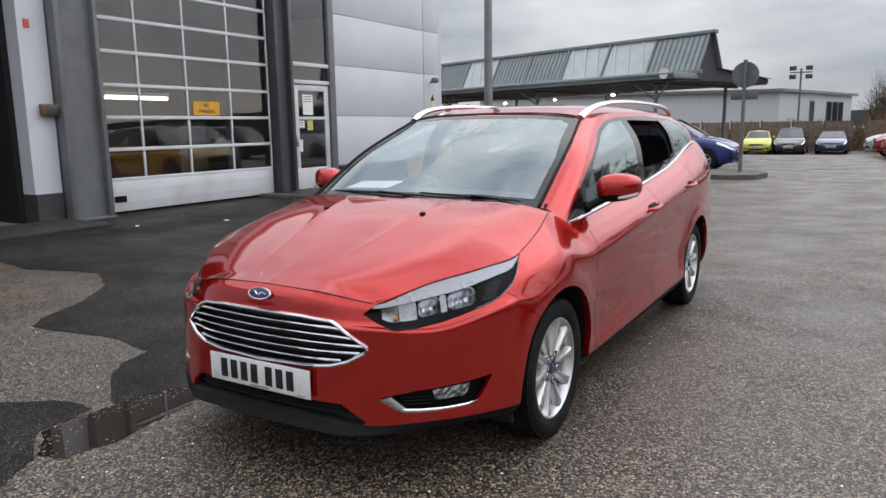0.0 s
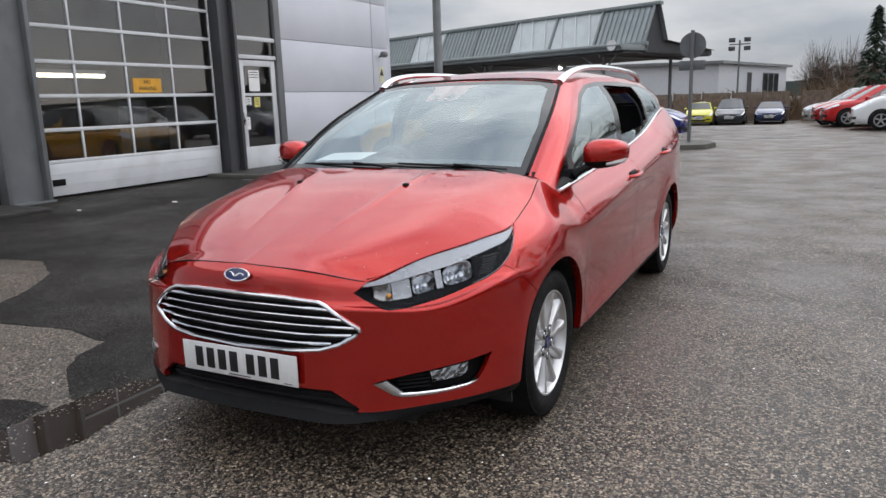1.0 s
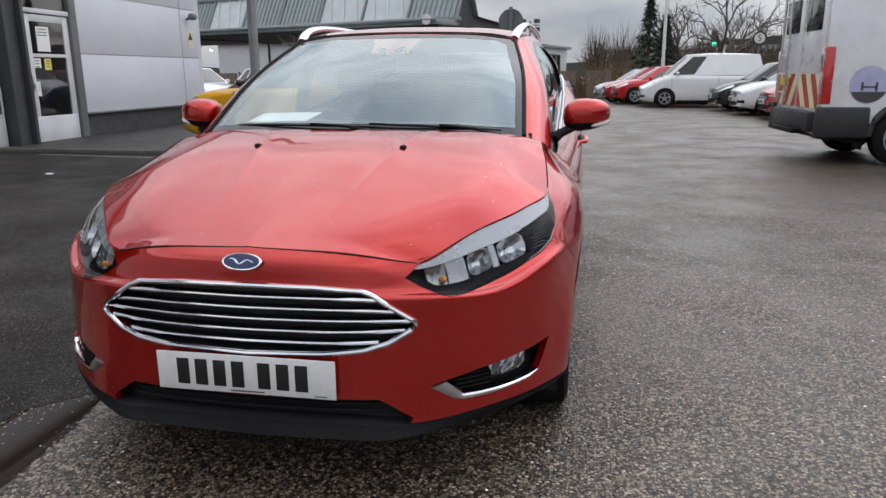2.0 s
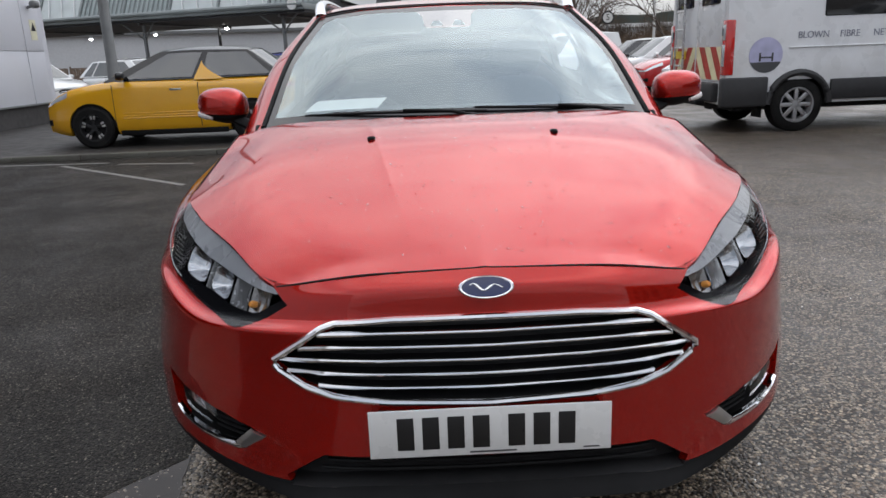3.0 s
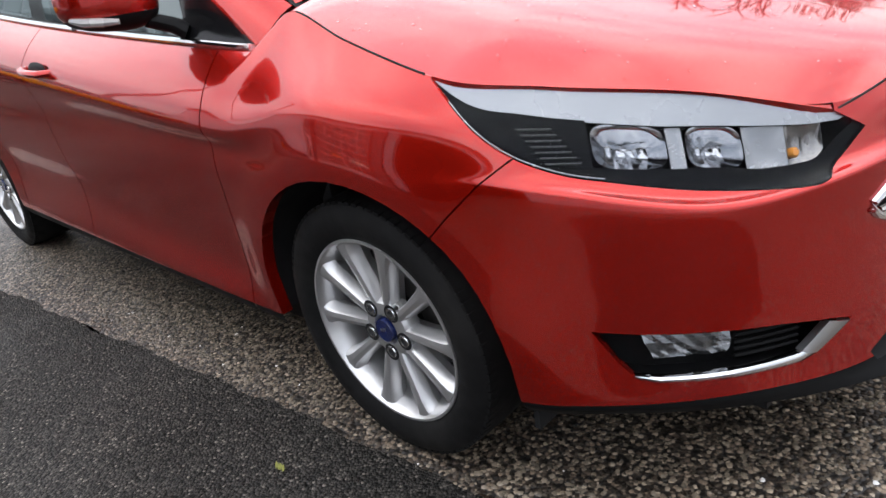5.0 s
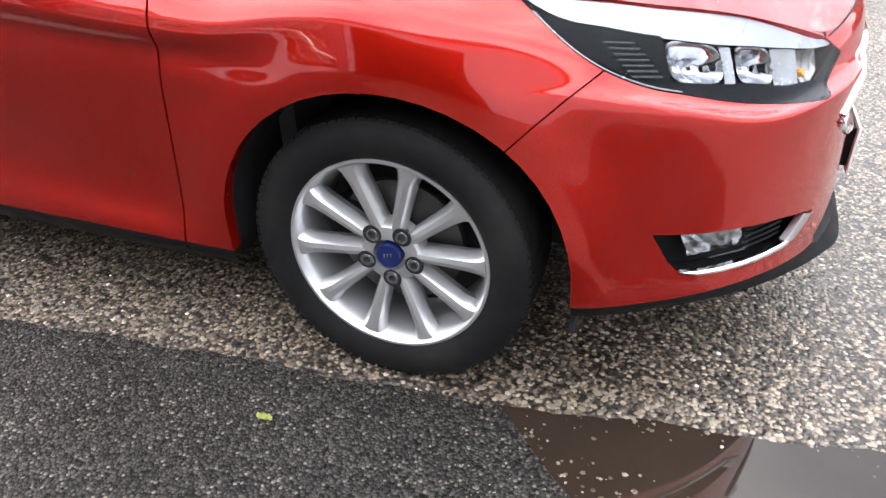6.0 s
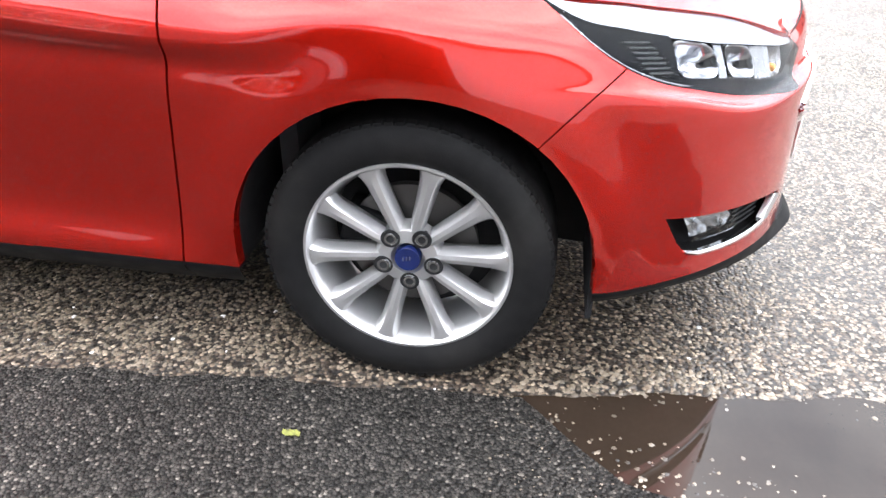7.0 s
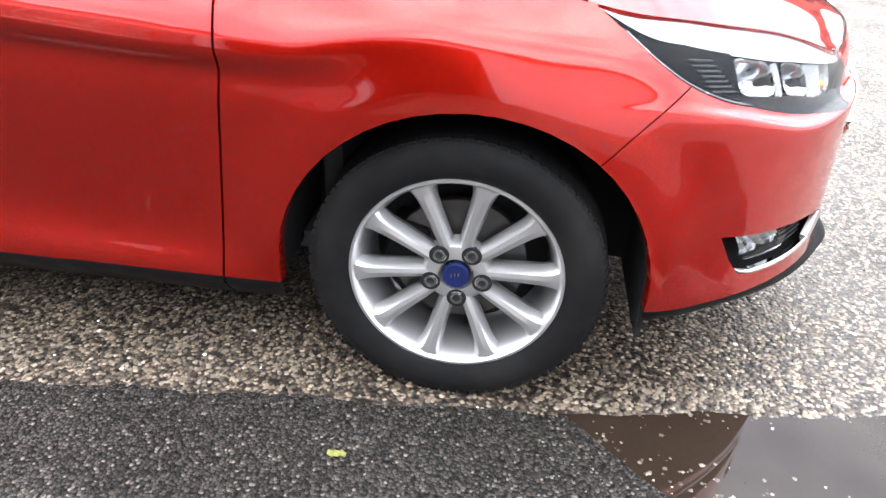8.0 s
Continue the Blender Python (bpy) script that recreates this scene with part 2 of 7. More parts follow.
def glass(name, tint=(0.75, 0.8, 0.8), ior=1.5, rough=0.0, shine=(1, 1, 1)):
    """A thin pane: what lies behind shows through, tinted, under a mirror image that grows towards grazing."""
    mt = bpy.data.materials.new(name)
    mt.use_nodes = True
    nt = mt.node_tree
    nt.nodes.remove(nt.nodes["Principled BSDF"])
    out = nt.nodes["Material Output"]
    tr, gl = nt.nodes.new("ShaderNodeBsdfTransparent"), nt.nodes.new("ShaderNodeBsdfGlossy")
    lw, mx = nt.nodes.new("ShaderNodeLayerWeight"), nt.nodes.new("ShaderNodeMixShader")
    pw, fr = nt.nodes.new("ShaderNodeMath"), nt.nodes.new("ShaderNodeMapRange")
    pw.operation = "POWER"
    pw.inputs[1].default_value = 5.0
    lw.inputs["Blend"].default_value = 0.5
    tr.inputs["Color"].default_value = (*tint, 1)
    gl.inputs["Roughness"].default_value = rough
    gl.inputs["Color"].default_value = (*shine, 1)
    fr.inputs["To Min"].default_value, fr.inputs["To Max"].default_value = ((ior - 1) / (ior + 1))**2, 1.0
    nt.links.new(lw.outputs["Facing"], pw.inputs[0])
    nt.links.new(pw.outputs[0], fr.inputs["Value"])
    nt.links.new(fr.outputs["Result"], mx.inputs[0])
    nt.links.new(tr.outputs[0], mx.inputs[1])
    nt.links.new(gl.outputs[0], mx.inputs[2])
    nt.links.new(mx.outputs[0], out.inputs["Surface"])
    return mt


def glow(name, color, strength):
    mt = bpy.data.materials.new(name)
    mt.use_nodes = True
    b = mt.node_tree.nodes["Principled BSDF"]
    b.inputs["Base Color"].default_value = (*color, 1)
    b.inputs["Emission Color"].default_value, b.inputs["Emission Strength"].default_value = (*color, 1), strength
    return mt


RED = car_paint("ruby_paint", (0.41, 0.0085, 0.0032), 0.66, 0.25)
RED.node_tree.nodes["Principled BSDF"].inputs["Coat IOR"].default_value = 1.56
RED.node_tree.nodes["Principled BSDF"].inputs["Specular IOR Level"].default_value = 0.3
FRIT = material("printed_black", (0.012, 0.012, 0.014), 0.05, spec=1.0, coat=1.0, rough_vary=0.01)
BLACK_TRIM = material("black_trim", (0.0065, 0.0065, 0.007), 0.6, fine=300, spec=0.14)
BLACK_GLOSS = material("black_gloss", (0.01, 0.01, 0.011), 0.12, fine=300, rough_vary=0.03)
# near-black for hidden parts and gaps; paints darkness on the workshop partition
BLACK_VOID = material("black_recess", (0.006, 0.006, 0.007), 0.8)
CHROME = material("chrome", (0.82, 0.83, 0.85), 0.09, 1.0, 0.03, rough_vary=0.03)
SATIN = material("satin_silver", (0.55, 0.56, 0.57), 0.3, 1.0, 0.04)
ALLOY = material("alloy_silver", (0.58, 0.575, 0.575), 0.30, 0.75, 0.02, fine=300, coat=0.4, rough_vary=0.02)
RUBBER = material("tyre_rubber", (0.0062, 0.0060, 0.0062), 0.74, vary=0.25, spec=0.22, scale=14, fine=160, bump=0.2, bump_scale=350,
                  dirt=(0.035, 0.033, 0.03), dirt_scale=5, dirt_amount=0.35)
STEEL_DISC = material("brake_disc", (0.12, 0.115, 0.11), 0.45, 0.8, 0.2)
SCREEN_GLASS = glass("screen_glass", (0.80, 0.86, 0.85), 2.85, 0.0, (.86, .97, 1))
SIDE_GLASS = glass("side_glass", (0.70, 0.80, 0.78), 2.9, 0.0, (.88, .98, 1))
TINT_GLASS = glass("tinted_glass", (0.30, 0.34, 0.34), 2.3, 0.0, (.88, .98, 1))
DARK_GLASS = glass("privacy_glass", (0.07, 0.075, 0.08), 1.55)
LENS = glass("lamp_lens", (0.93, 0.94, 0.95), 1.14)
PLATE_WHITE = material("plate_white", (0.66, 0.66, 0.65), 0.28, vary=0.03)
INK = material("black_ink", (0.012, 0.012, 0.013), 0.35)
BLUE_ENAMEL = material("blue_enamel", (0.008, 0.016, 0.085), 0.2, coat=.5)
AMBER = material("amber_bulb", (0.75, 0.30, 0.06), 0.2)
TRIM_GREY = material("interior_grey", (0.045, 0.046, 0.048), 0.75, vary=0.2, bump=0.2)
SEAT_CLOTH = material("seat_cloth", (0.03, 0.031, 0.034), 0.9, vary=0.25, bump=0.3, bump_scale=500)
PAPER = material("paper", (0.8, 0.8, 0.78), 0.6, vary=0.04)
RED_LENS = material("red_lens", (0.5, 0.012, 0.01), 0.12, coat=1)

# ---- the red estate car ----
from mathutils.bvhtree import BVHTree
from mathutils.geometry import barycentric_transform

# Feature lines of one side, from the middle of the nose round the corner and along the flank to the tail.
# Each row: across, along, up at sixteen stations.
LIP = ([0, .34, .455, .64, .782, .852, .87, .845, .835, .835, .835, .86, .84, .76, .48, 0],
       [-.902, -.892, -.836, -.706, -.532, -.366, 0, .36, .55, 1.2, 2.1, 2.65, 3.2, 3.46, 3.58, 3.60],
       [.236, .238, .232, .246, .252, .240, .21, .20, .19, .19, .19, .22, .25, .27, .28, .28])
LOW = ([0, .30, .475, .665, .808, .873, .893, .882, .888, .889, .889, .888, .865, .78, .5, 0],
       [-.878, -.868, -.810, -.69, -.52, -.358, 0, .360, .55, 1.2, 2.1, 2.65, 3.2, 3.48, 3.61, 3.64],
       [.285, .282, .262, .278, .280, .272, .27, .256, .262, .265, .27, .28, .30, .31, .32, .32])
PLATE_LINE = ([0, .27, .478, .670, .817, .876, .907, .886, .868, .866, .866, .905, .875, .785, .5, 0],
              [-.872, -.861, -.805, -.675, -.490, -.348, 0, .37, .55, 1.2, 2.1, 2.65, 3.2, 3.50, 3.63, 3.66],
              [.40, .40, .40, .40, .40, .40, .41, .375, .36, .41, .46, .43, .42, .43, .43, .43])
MID = ([0, .26, .473, .665, .809, .865, .908, .894, .882, .882, .882, .909, .875, .785, .5, 0],
       [-.870, -.856, -.800, -.674, -.488, -.338, 0, .365, .55, 1.2, 2.1, 2.65, 3.2, 3.50, 3.63, 3.66],
       [.545, .545, .543, .547, .548, .55, .56, .55, .55, .55, .55, .56, .56, .56, .56, .56])
LEDGE = ([0, .257, .475, .662, .803, .856, .904, .896, .888, .888, .888, .908, .873, .782, .5, 0],
         [-.867, -.855, -.800, -.672, -.480, -.332, 0, .362, .55, 1.2, 2.1, 2.65, 3.2, 3.485, 3.62, 3.65],
         [.625, .622, .620, .605, .656, .668, .65, .635, .64, .65, .66, .665, .68, .68, .68, .68])
LAMP_LINE = ([0, .25, .462, .643, .790, .849, .902, .890, .886, .886, .888, .908, .872, .78, .5, 0],
             [-.855, -.841, -.774, -.648, -.459, -.321, 0, .36, .55, 1.2, 2.1, 2.65, 3.2, 3.48, 3.62, 3.65],
             [.652, .648, .632, .616, .668, .690, .69, .690, .695, .72, .72, .72, .74, .74, .74, .74])
CREASE = ([0, .25, .458, .627, .775, .832, .884, .902, .906, .908, .905, .903, .865, .77, .5, 0],
          [-.846, -.829, -.757, -.607, -.419, -.286, 0, .34, .55, 1.2, 2.1, 2.65, 3.2, 3.46, 3.60, 3.63],
          [.715, .708, .672, .692, .724, .752, .780, .736, .742, .800, .872, .91, .93, .93, .93, .93])
TOP = ([0, .25, .457, .602, .718, .784, .768, .742, .790, .786, .780, .765, .735, .66, .45, 0],
       [-.816, -.805, -.741, -.568, -.400, -.228, .02, .21, .33, 1.2, 2.1, 2.65, 3.2, 3.42, 3.54, 3.57],
       [.748, .738, .700, .763, .797, .824, .888, .945, .886, .942, 1.028, 1.118, 1.185, 1.195, 1.195, 1.195])
ROWS = [LIP, LOW, PLATE_LINE, MID, LEDGE, LAMP_LINE, CREASE, TOP]
ST = np.arange(16.0)
ROW_F = [[pchip(ST, c, flat=True) for c in row] for row in ROWS]


def kinked(ys, at=2):
    """A row's course with a corner at one station, where the nose meets the lamp's inner end."""
    a, b = pchip(ST[:at + 1], ys[:at + 1]), pchip(ST[at:], ys[at:])
    return lambda x: np.where(np.asarray(x) < at, a(x), b(x))


ROW_F[7][2], ROW_F[6][2] = kinked(TOP[2]), kinked(CREASE[2])
WHEEL_Z, AXLE_BACK = 0.300, 2.648
ARCH_Z = 0.308


def skin(s, v):
    """The outer skin of the lower body: station s, row v."""
    p = [[float(f(s)) for f in row] for row in ROW_F]
    return tuple(float(pchip(range(8), [q[k] for q in p])(v)) for k in range(3))


def fine_steps(n, per):
    return [i + j / per for i in range(n) for j in range(per)] + [n]


def flare(y, z):
    """How far the wings stand out round the wheel arches."""
    out = 0.0
    for wy in (-.012, AXLE_BACK - .012):
        k = min(1.0, max(0.0, (.480 - math.hypot(y - wy, z - ARCH_Z)) / .100))
        out += .0085 * k * k * (3 - 2 * k)
    return out * min(1.0, max(0.0, (z - .26) / .12))


def skin_bm():
    us = fine_steps(15, 16)
    vs = fine_steps(7, 6)
    # evaluate row by row for speed
    rows = np.array([[f(np.array(us)) for f in row] for row in ROW_F])       # 8, 3, nu
    for _ in range(28):      # ease the curvature from station to station
        rows[:, :, 1:97] = .5 * rows[:, :, 1:97] + .25 * (rows[:, :, :96] + rows[:, :, 2:98])
    bm = bmesh.new()
    lay = bm.faces.layers.int.new("row")
    verts = []
    for i in range(len(us)):
        cols = [pchip(range(8), rows[:, k, i])(np.array(vs)) for k in range(3)]
        w = min(1.0, max(0.0, (us[i] - 7.0) / 1.2))          # the doors stay upright above the crease and roll in at the waist
        t = np.clip(np.array(vs) - 6, 0, 1)
        cols[0] = np.where(t > 0, (1 - w) * cols[0] + w * (rows[6, 0, i] + (rows[7, 0, i] - rows[6, 0, i]) * t**1.9), cols[0])
        verts.append([bm.verts.new((cols[0][j] + flare(cols[1][j], cols[2][j]) * (cols[0][j] > .75), cols[1][j], cols[2][j])) for j in range(len(vs))])
    for i in range(len(us) - 1):
        for j in range(len(vs) - 1):
            f = bm.faces.new((verts[i][j], verts[i + 1][j], verts[i + 1][j + 1], verts[i][j + 1]))
            f[lay] = int(vs[j] + 1e-6)
    return bm, lay


def front_of(y):
    return lambda c, f: c.y < y


def arch_outline(y, r):
    pts = [(y - r * math.cos(a), ARCH_Z + (r - .008) * math.sin(a)) for a in np.linspace(0, math.pi, 25)]
    return [(y - r - 0.004, 0.1)] + [(y - r - 0.002, WHEEL_Z - 0.05)] + pts + [(y + r + 0.002, WHEEL_Z - 0.05), (y + r + 0.004, 0.1)]


hero = thing("estate_car", "wet ruby red estate car with chrome slatted grille", "car")

side, row_layer = skin_bm()
for _ in range(2):
    bmesh.ops.smooth_vert(side, verts=[v for v in side.verts if not v.is_boundary], factor=.5, use_axis_x=True, use_axis_y=True, use_axis_z=True)
SKIN_TREE = BVHTree.FromBMesh(side)
bmesh.ops.recalc_face_normals(side, faces=side.faces)
side.normal_update()
WHOLE = side.copy()                      # the uncut skin, whose normals shade the panels
bmesh.ops.triangulate(WHOLE, faces=WHOLE.faces)
WHOLE.faces.ensure_lookup_table()
WHOLE.normal_update()
WHOLE_TREE = BVHTree.FromBMesh(WHOLE)


def skin_shade(ob):
    """Shades a panel by the normals of the uncut skin; its turned-in rims keep their own."""
    me, cache, out = ob.data, {}, []

    def normal_of(i):
        if i not in cache:
            co = me.vertices[i].co
            s = 1 if co.x >= 0 else -1
            p, n, k, d = WHOLE_TREE.find_nearest(Vector((abs(co.x), co.y, co.z)))
            if d > .0008:
                cache[i] = None
            else:
                a, b, c = WHOLE.faces[k].verts
                w = barycentric_transform(p, a.co, b.co, c.co, Vector((1, 0, 0)), Vector((0, 1, 0)), Vector((0, 0, 1)))
                m = (a.normal * w.x + b.normal * w.y + c.normal * w.z).normalized()
                cache[i] = Vector((s * m.x, m.y, m.z))
        return cache[i]
    for f in me.polygons:
        ns = [normal_of(i) for i in f.vertices]
        for n in ns:
            if n is None or any(m is None for m in ns) or abs(n.dot(f.normal)) < .3:
                out.append(f.normal.copy())
            else:
                out.append(n if n.dot(f.normal) > 0 else -n)
    me.normals_split_custom_set(out)
    return ob


# wheel openings
for wy in (0.0, AXLE_BACK):
    cut_out(side, arch_outline(wy - .012, 0.363), SIDE, lambda c, f: c.x > 0.6).free()
# headlamp, fog lamp, grilles
S2 = math.sqrt(0.5)
LAMP_LOW = pchip([q * S2 for q in (-.345, -.27, -.20, -.10, .03, .13, .23, .31, .38, .44, .50, .555, .578)],
                 [.668, .633, .615, .616, .627, .642, .660, .674, .692, .714, .748, .800, .826])
LAMP = [(float(q), float(LAMP_LOW(q))) for q in np.linspace(-.345 * S2, .578 * S2, 40)] + [(.5 * S2, .9), (-.29 * S2, .9), (-.275 * S2, .70)]
lamp_skin = cut_out(side, LAMP, SLANT, front_of(-.15))
FOG = [(q * S2, z) for q, z in ((-.295, .366), (-.23, .378), (-.114, .392), (.068, .404), (.20, .413), (.312, .424), (.262, .365), (.222, .332),
                               (.17, .320), (.01, .311), (-.165, .311), (-.205, .320), (-.25, .345))]
fog_skin = cut_out(side, FOG, SLANT, front_of(-.3))
GRILLE = [(-1, .653), (.20, .650), (.322, .641), (.352, .632), (.381, .613), (.463, .556), (.465, .544), (.453, .533), (.396, .500), (.332, .481), (.22, .469), (-1, .464)]
grille_skin = cut_out(side, GRILLE, FRONT, front_of(-.5))
LOWER = [(-1, .338), (.365, .341), (.392, .325), (.458, .279), (.445, .258), (.30, .274), (-1, .277)]
lower_skin = cut_out(side, LOWER, FRONT, front_of(-.5))

# shut lines of the flank
groove(side, [(-.43, .75), (-.385, .712), (-.335, .672), (-.28, .619), (-.235, .572)], SIDE, .0028, lambda c, f: c.x > .7)
groove(side, [(.440, .93), (.434, .80), (.428, .717), (.445, .556), (.468, .364), (.474, .26), (.476, .18)], SIDE, .005, lambda c, f: c.x > .7)
groove(side, [(1.53, 1.02), (1.52, .8), (1.50, .5), (1.49, .18)], SIDE, .005, lambda c, f: c.x > .7)
groove(side, [(2.46, 1.12), (2.44, .9), (2.38, .75), (2.24, .62), (2.19, .45), (2.17, .18)], SIDE, .005, lambda c, f: c.x > .7)
score(side, [(.3, .259), (2.4, .268)], SIDE, lambda c, f: c.x > .7, close=False)
bmesh.ops.delete(side, geom=[v for v in side.verts if not v.link_faces], context="VERTS")

lip = take(side, lambda c, f: c.y < -.25 and f[row_layer] == 0)
sill = take(side, lambda c, f: c.z < .2625 and .2 < c.y < 2.45)
door_front = take(side, lambda c, f: c.x > .7 and inside([(.40, 1.2), (.440, .93), (.434, .80), (.428, .717), (.445, .556), (.468, .364), (.474, .26), (.476, .18),
                                                   (1.49, .18), (1.50, .5), (1.52, .8), (1.53, 1.02), (1.53, 1.2)], c.y, c.z))
door_rear = take(side, lambda c, f: c.x > .7 and inside([(1.53, 1.2), (1.53, 1.02), (1.52, .8), (1.50, .5), (1.49, .18), (2.17, .18), (2.19, .45),
                                                  (2.24, .62), (2.38, .75), (2.44, .9), (2.46, 1.12), (2.46, 1.2)], c.y, c.z))
fender = take(side, lambda c, f: -.5 < c.y < .6 and c.x > .6 and
              inside([(-.46, .775), (-.43, .75), (-.385, .712), (-.335, .672), (-.28, .619), (-.235, .572), (-.2, .4), (.5, .1), (.6, 1.1), (-.5, 1.1)], c.y, c.z))
bumper = take(side, lambda c, f: c.y < .1)
quarter = side
for b, way in ((fender, (-.03, 0, 0)), (door_front, (-.03, 0, 0)), (door_rear, (-.03, 0, 0)), (quarter, (-.03, 0, 0))):
    rim_back(b, way)
rim_back(bumper, .022)
skin_shade(part("front_bumper", joined(bumper, mirrored(bumper)), RED, hero))
part("front_lip", joined(lip, mirrored(lip)), BLACK_TRIM, hero, "matt black plastic lip")
for b, name in ((fender, "front_wing"), (door_front, "front_door"), (door_rear, "rear_door"), (sill, "sill")):
    skin_shade(part(name, mirrored(b), BLACK_TRIM if name == "sill" else RED, hero))
    skin_shade(part(name, b, BLACK_TRIM if name == "sill" else RED, hero))
skin_shade(part("rear_body", joined(quarter, mirrored(quarter)), RED, hero))

# bonnet
edge_i = np.linspace(2, 7, 60)
E_Y, E_X, E_Z = (np.array([float(ROW_F[7][k](s)) for s in edge_i]) for k in (1, 0, 2))
HOOD_C = pchip([-.816, -.7, -.55, -.4, -.12, .08, .2], [.749, .783, .828, .873, .951, .985, .998])


F_X, F_Y, F_Z = (np.array([float(ROW_F[7][k](s)) for s in np.linspace(0, 2, 40)]) for k in (0, 1, 2))


def crease_x(y):
    """The sharp crease that runs forward from each washer jet."""
    return .26 + .18 * (y + .12)


def knee_x(y):
    """The soft fold from the screen's corner to the bonnet's front corner."""
    return .425 + (y + .738) * .42


def fold(a, k):
    """Share of the drop from the middle to the edge: a flat top, then a sloping flank past k."""
    soft = lambda q: .5 * (q - k + math.sqrt((q - k)**2 + .12**2))
    return .28 * a * a + .72 * (soft(a) - soft(0)) / (soft(1) - soft(0))


def hood_at(a, b):
    y0, y1 = float(np.interp(a * .457, F_X, F_Y)) + .0035, .13 + .085 * a**2
    y = y0 + (y1 - y0) * b
    xe = float(np.interp(y, E_Y, E_X)) - .003
    ze, zc = float(np.interp(y, E_Y, E_Z)) + .001, float(HOOD_C(y))
    def rise(yy):
        e, c = float(np.interp(yy, E_Y, E_Z)) + .001, float(HOOD_C(yy))
        return c - (c - e) * fold(a, min(.80, knee_x(yy) / (float(np.interp(yy, E_Y, E_X)) - .003)))
    ridge = .0055 * math.exp(-abs(a * xe - crease_x(y)) / .030) * min(1, 1.3 * b)**1.3 * min(1, 8 * (1 - b))
    meet = float(np.interp(a * .457, F_X, F_Z)) + .0005 - rise(y0)      # the front edge meets the nose
    return (a * xe, y, rise(y) + ridge + meet * (1 - b)**7)


def hood_grid(u, b):
    """Columns gathered along the crease."""
    y = -.78 + .93 * b
    c = crease_x(y) / (float(np.interp(y, E_Y, E_X)) - .003)
    return hood_at(c * u / .4 if u < .4 else c + (1 - c) * (u - .4) / .6, b)


half = grid(hood_grid, sorted(set(list(np.linspace(0, .36, 13)) + [.37, .38, .388, .394, .4, .406, .412, .42, .43] + list(np.linspace(.44, 1, 25)))), np.linspace(0, 1, 56))
bmesh.ops.recalc_face_normals(half, faces=half.faces)
if sum(f.normal.z for f in half.faces) < 0:
    bmesh.ops.reverse_faces(half, faces=half.faces)
bonnet = rim_back(joined(half, mirrored(half)), (0, .006, -.02))
part("bonnet", bonnet, RED, hero)
for sx in (-1, 1):       # dark gap between bonnet and wing
    part("shut_line", tube([(sx * (float(np.interp(y, E_Y, E_X)) - .0012), y, float(np.interp(y, E_Y, E_Z)) + .0012) for y in np.linspace(-.19, .19, 30)], .0022, 6), BLACK_VOID, hero)
front_gap = [(float(x), float(np.interp(abs(x), F_X, F_Y)) + .0012, float(np.interp(abs(x), F_X, F_Z)) + .0008) for x in np.linspace(-.455, .455, 61)]
part("shut_line", tube(front_gap, .0020, 6), BLACK_VOID, hero)
part("engine_bay", grid(lambda u, v: (u, v, .62 + (v + .7) * .33), np.linspace(-.40, .40, 3), np.linspace(-.66, .2, 3)), BLACK_VOID, hero)

# cabin skin: base line, middle, roof edge
BASE = ([0, .40, .69, .782, .785, .781, .775, .745, .69, .55, 0],
        [.155, .175, .255, .315, .55, 1.2, 2.1, 2.9, 3.3, 3.48, 3.56],
        [.978, .974, .955, .882, .897, .942, 1.028, 1.165, 1.19, 1.195, 1.195])
WAIST = ([0, .385, .650, .722, .728, .735, .730, .69, .635, .52, 0],
         [.57, .59, .665, .72, .90, 1.36, 2.1, 3.0, 3.36, 3.49, 3.54],
         [1.212, 1.205, 1.178, 1.145, 1.155, 1.19, 1.23, 1.285, 1.28, 1.275, 1.275])
ROOF_EDGE = ([0, .33, .565, .598, .606, .612, .61, .57, .535, .45, 0],
             [1.04, 1.055, 1.10, 1.14, 1.25, 1.5, 2.1, 3.03, 3.28, 3.41, 3.46],
             [1.402, 1.394, 1.366, 1.362, 1.378, 1.395, 1.402, 1.386, 1.368, 1.355, 1.355])
CAB = [[pchip(range(11), c, flat=True) for c in r] for r in (BASE, WAIST, ROOF_EDGE)]


def cab_at(u, v):
    return tuple(float(pchip([0, 1, 2], [float(r[k](u)) for r in CAB])(v)) for k in range(3))


cab = grid(cab_at, fine_steps(10, 7), [i / 9 for i in range(19)])
bmesh.ops.recalc_face_normals(cab, faces=cab.faces)
if sum(f.normal.x for f in cab.faces) < 0:
    bmesh.ops.reverse_faces(cab, faces=cab.faces)
flank = lambda c, f: c.y > .30 + max(0, (c.z - .88)) * 1.62 and c.x > .45 and c.y < 3.32
SCREEN = [(-1, .968), (.40, .966), (.672, .957), (.640, 1.17), (.552, 1.352), (.50, 1.372), (.30, 1.386), (-1, 1.394)]
front_face = lambda c, f: c.y < .30 + max(0, (c.z - .88)) * 1.85 and c.y < 1.2
screen = cut_out(cab, SCREEN, FRONT, front_face, .05)
TRIM_OUT = [(.27, .86), (.55, .88), (1.2, .925), (2.1, 1.012), (2.65, 1.10), (3.08, 1.190), (3.02, 1.27), (2.90, 1.332), (2.72, 1.362), (2.1, 1.376),
            (1.5, 1.370), (1.28, 1.350), (1.10, 1.298), (.80, 1.155), (.5, 1.0)]
trim = cut_out(cab, TRIM_OUT, SIDE, flank, .05)
WIN_F = [(.60, .915), (1.2, .952), (1.505, .984), (1.535, 1.350), (1.30, 1.332), (1.12, 1.285), (.82, 1.14), (.62, 1.015)]
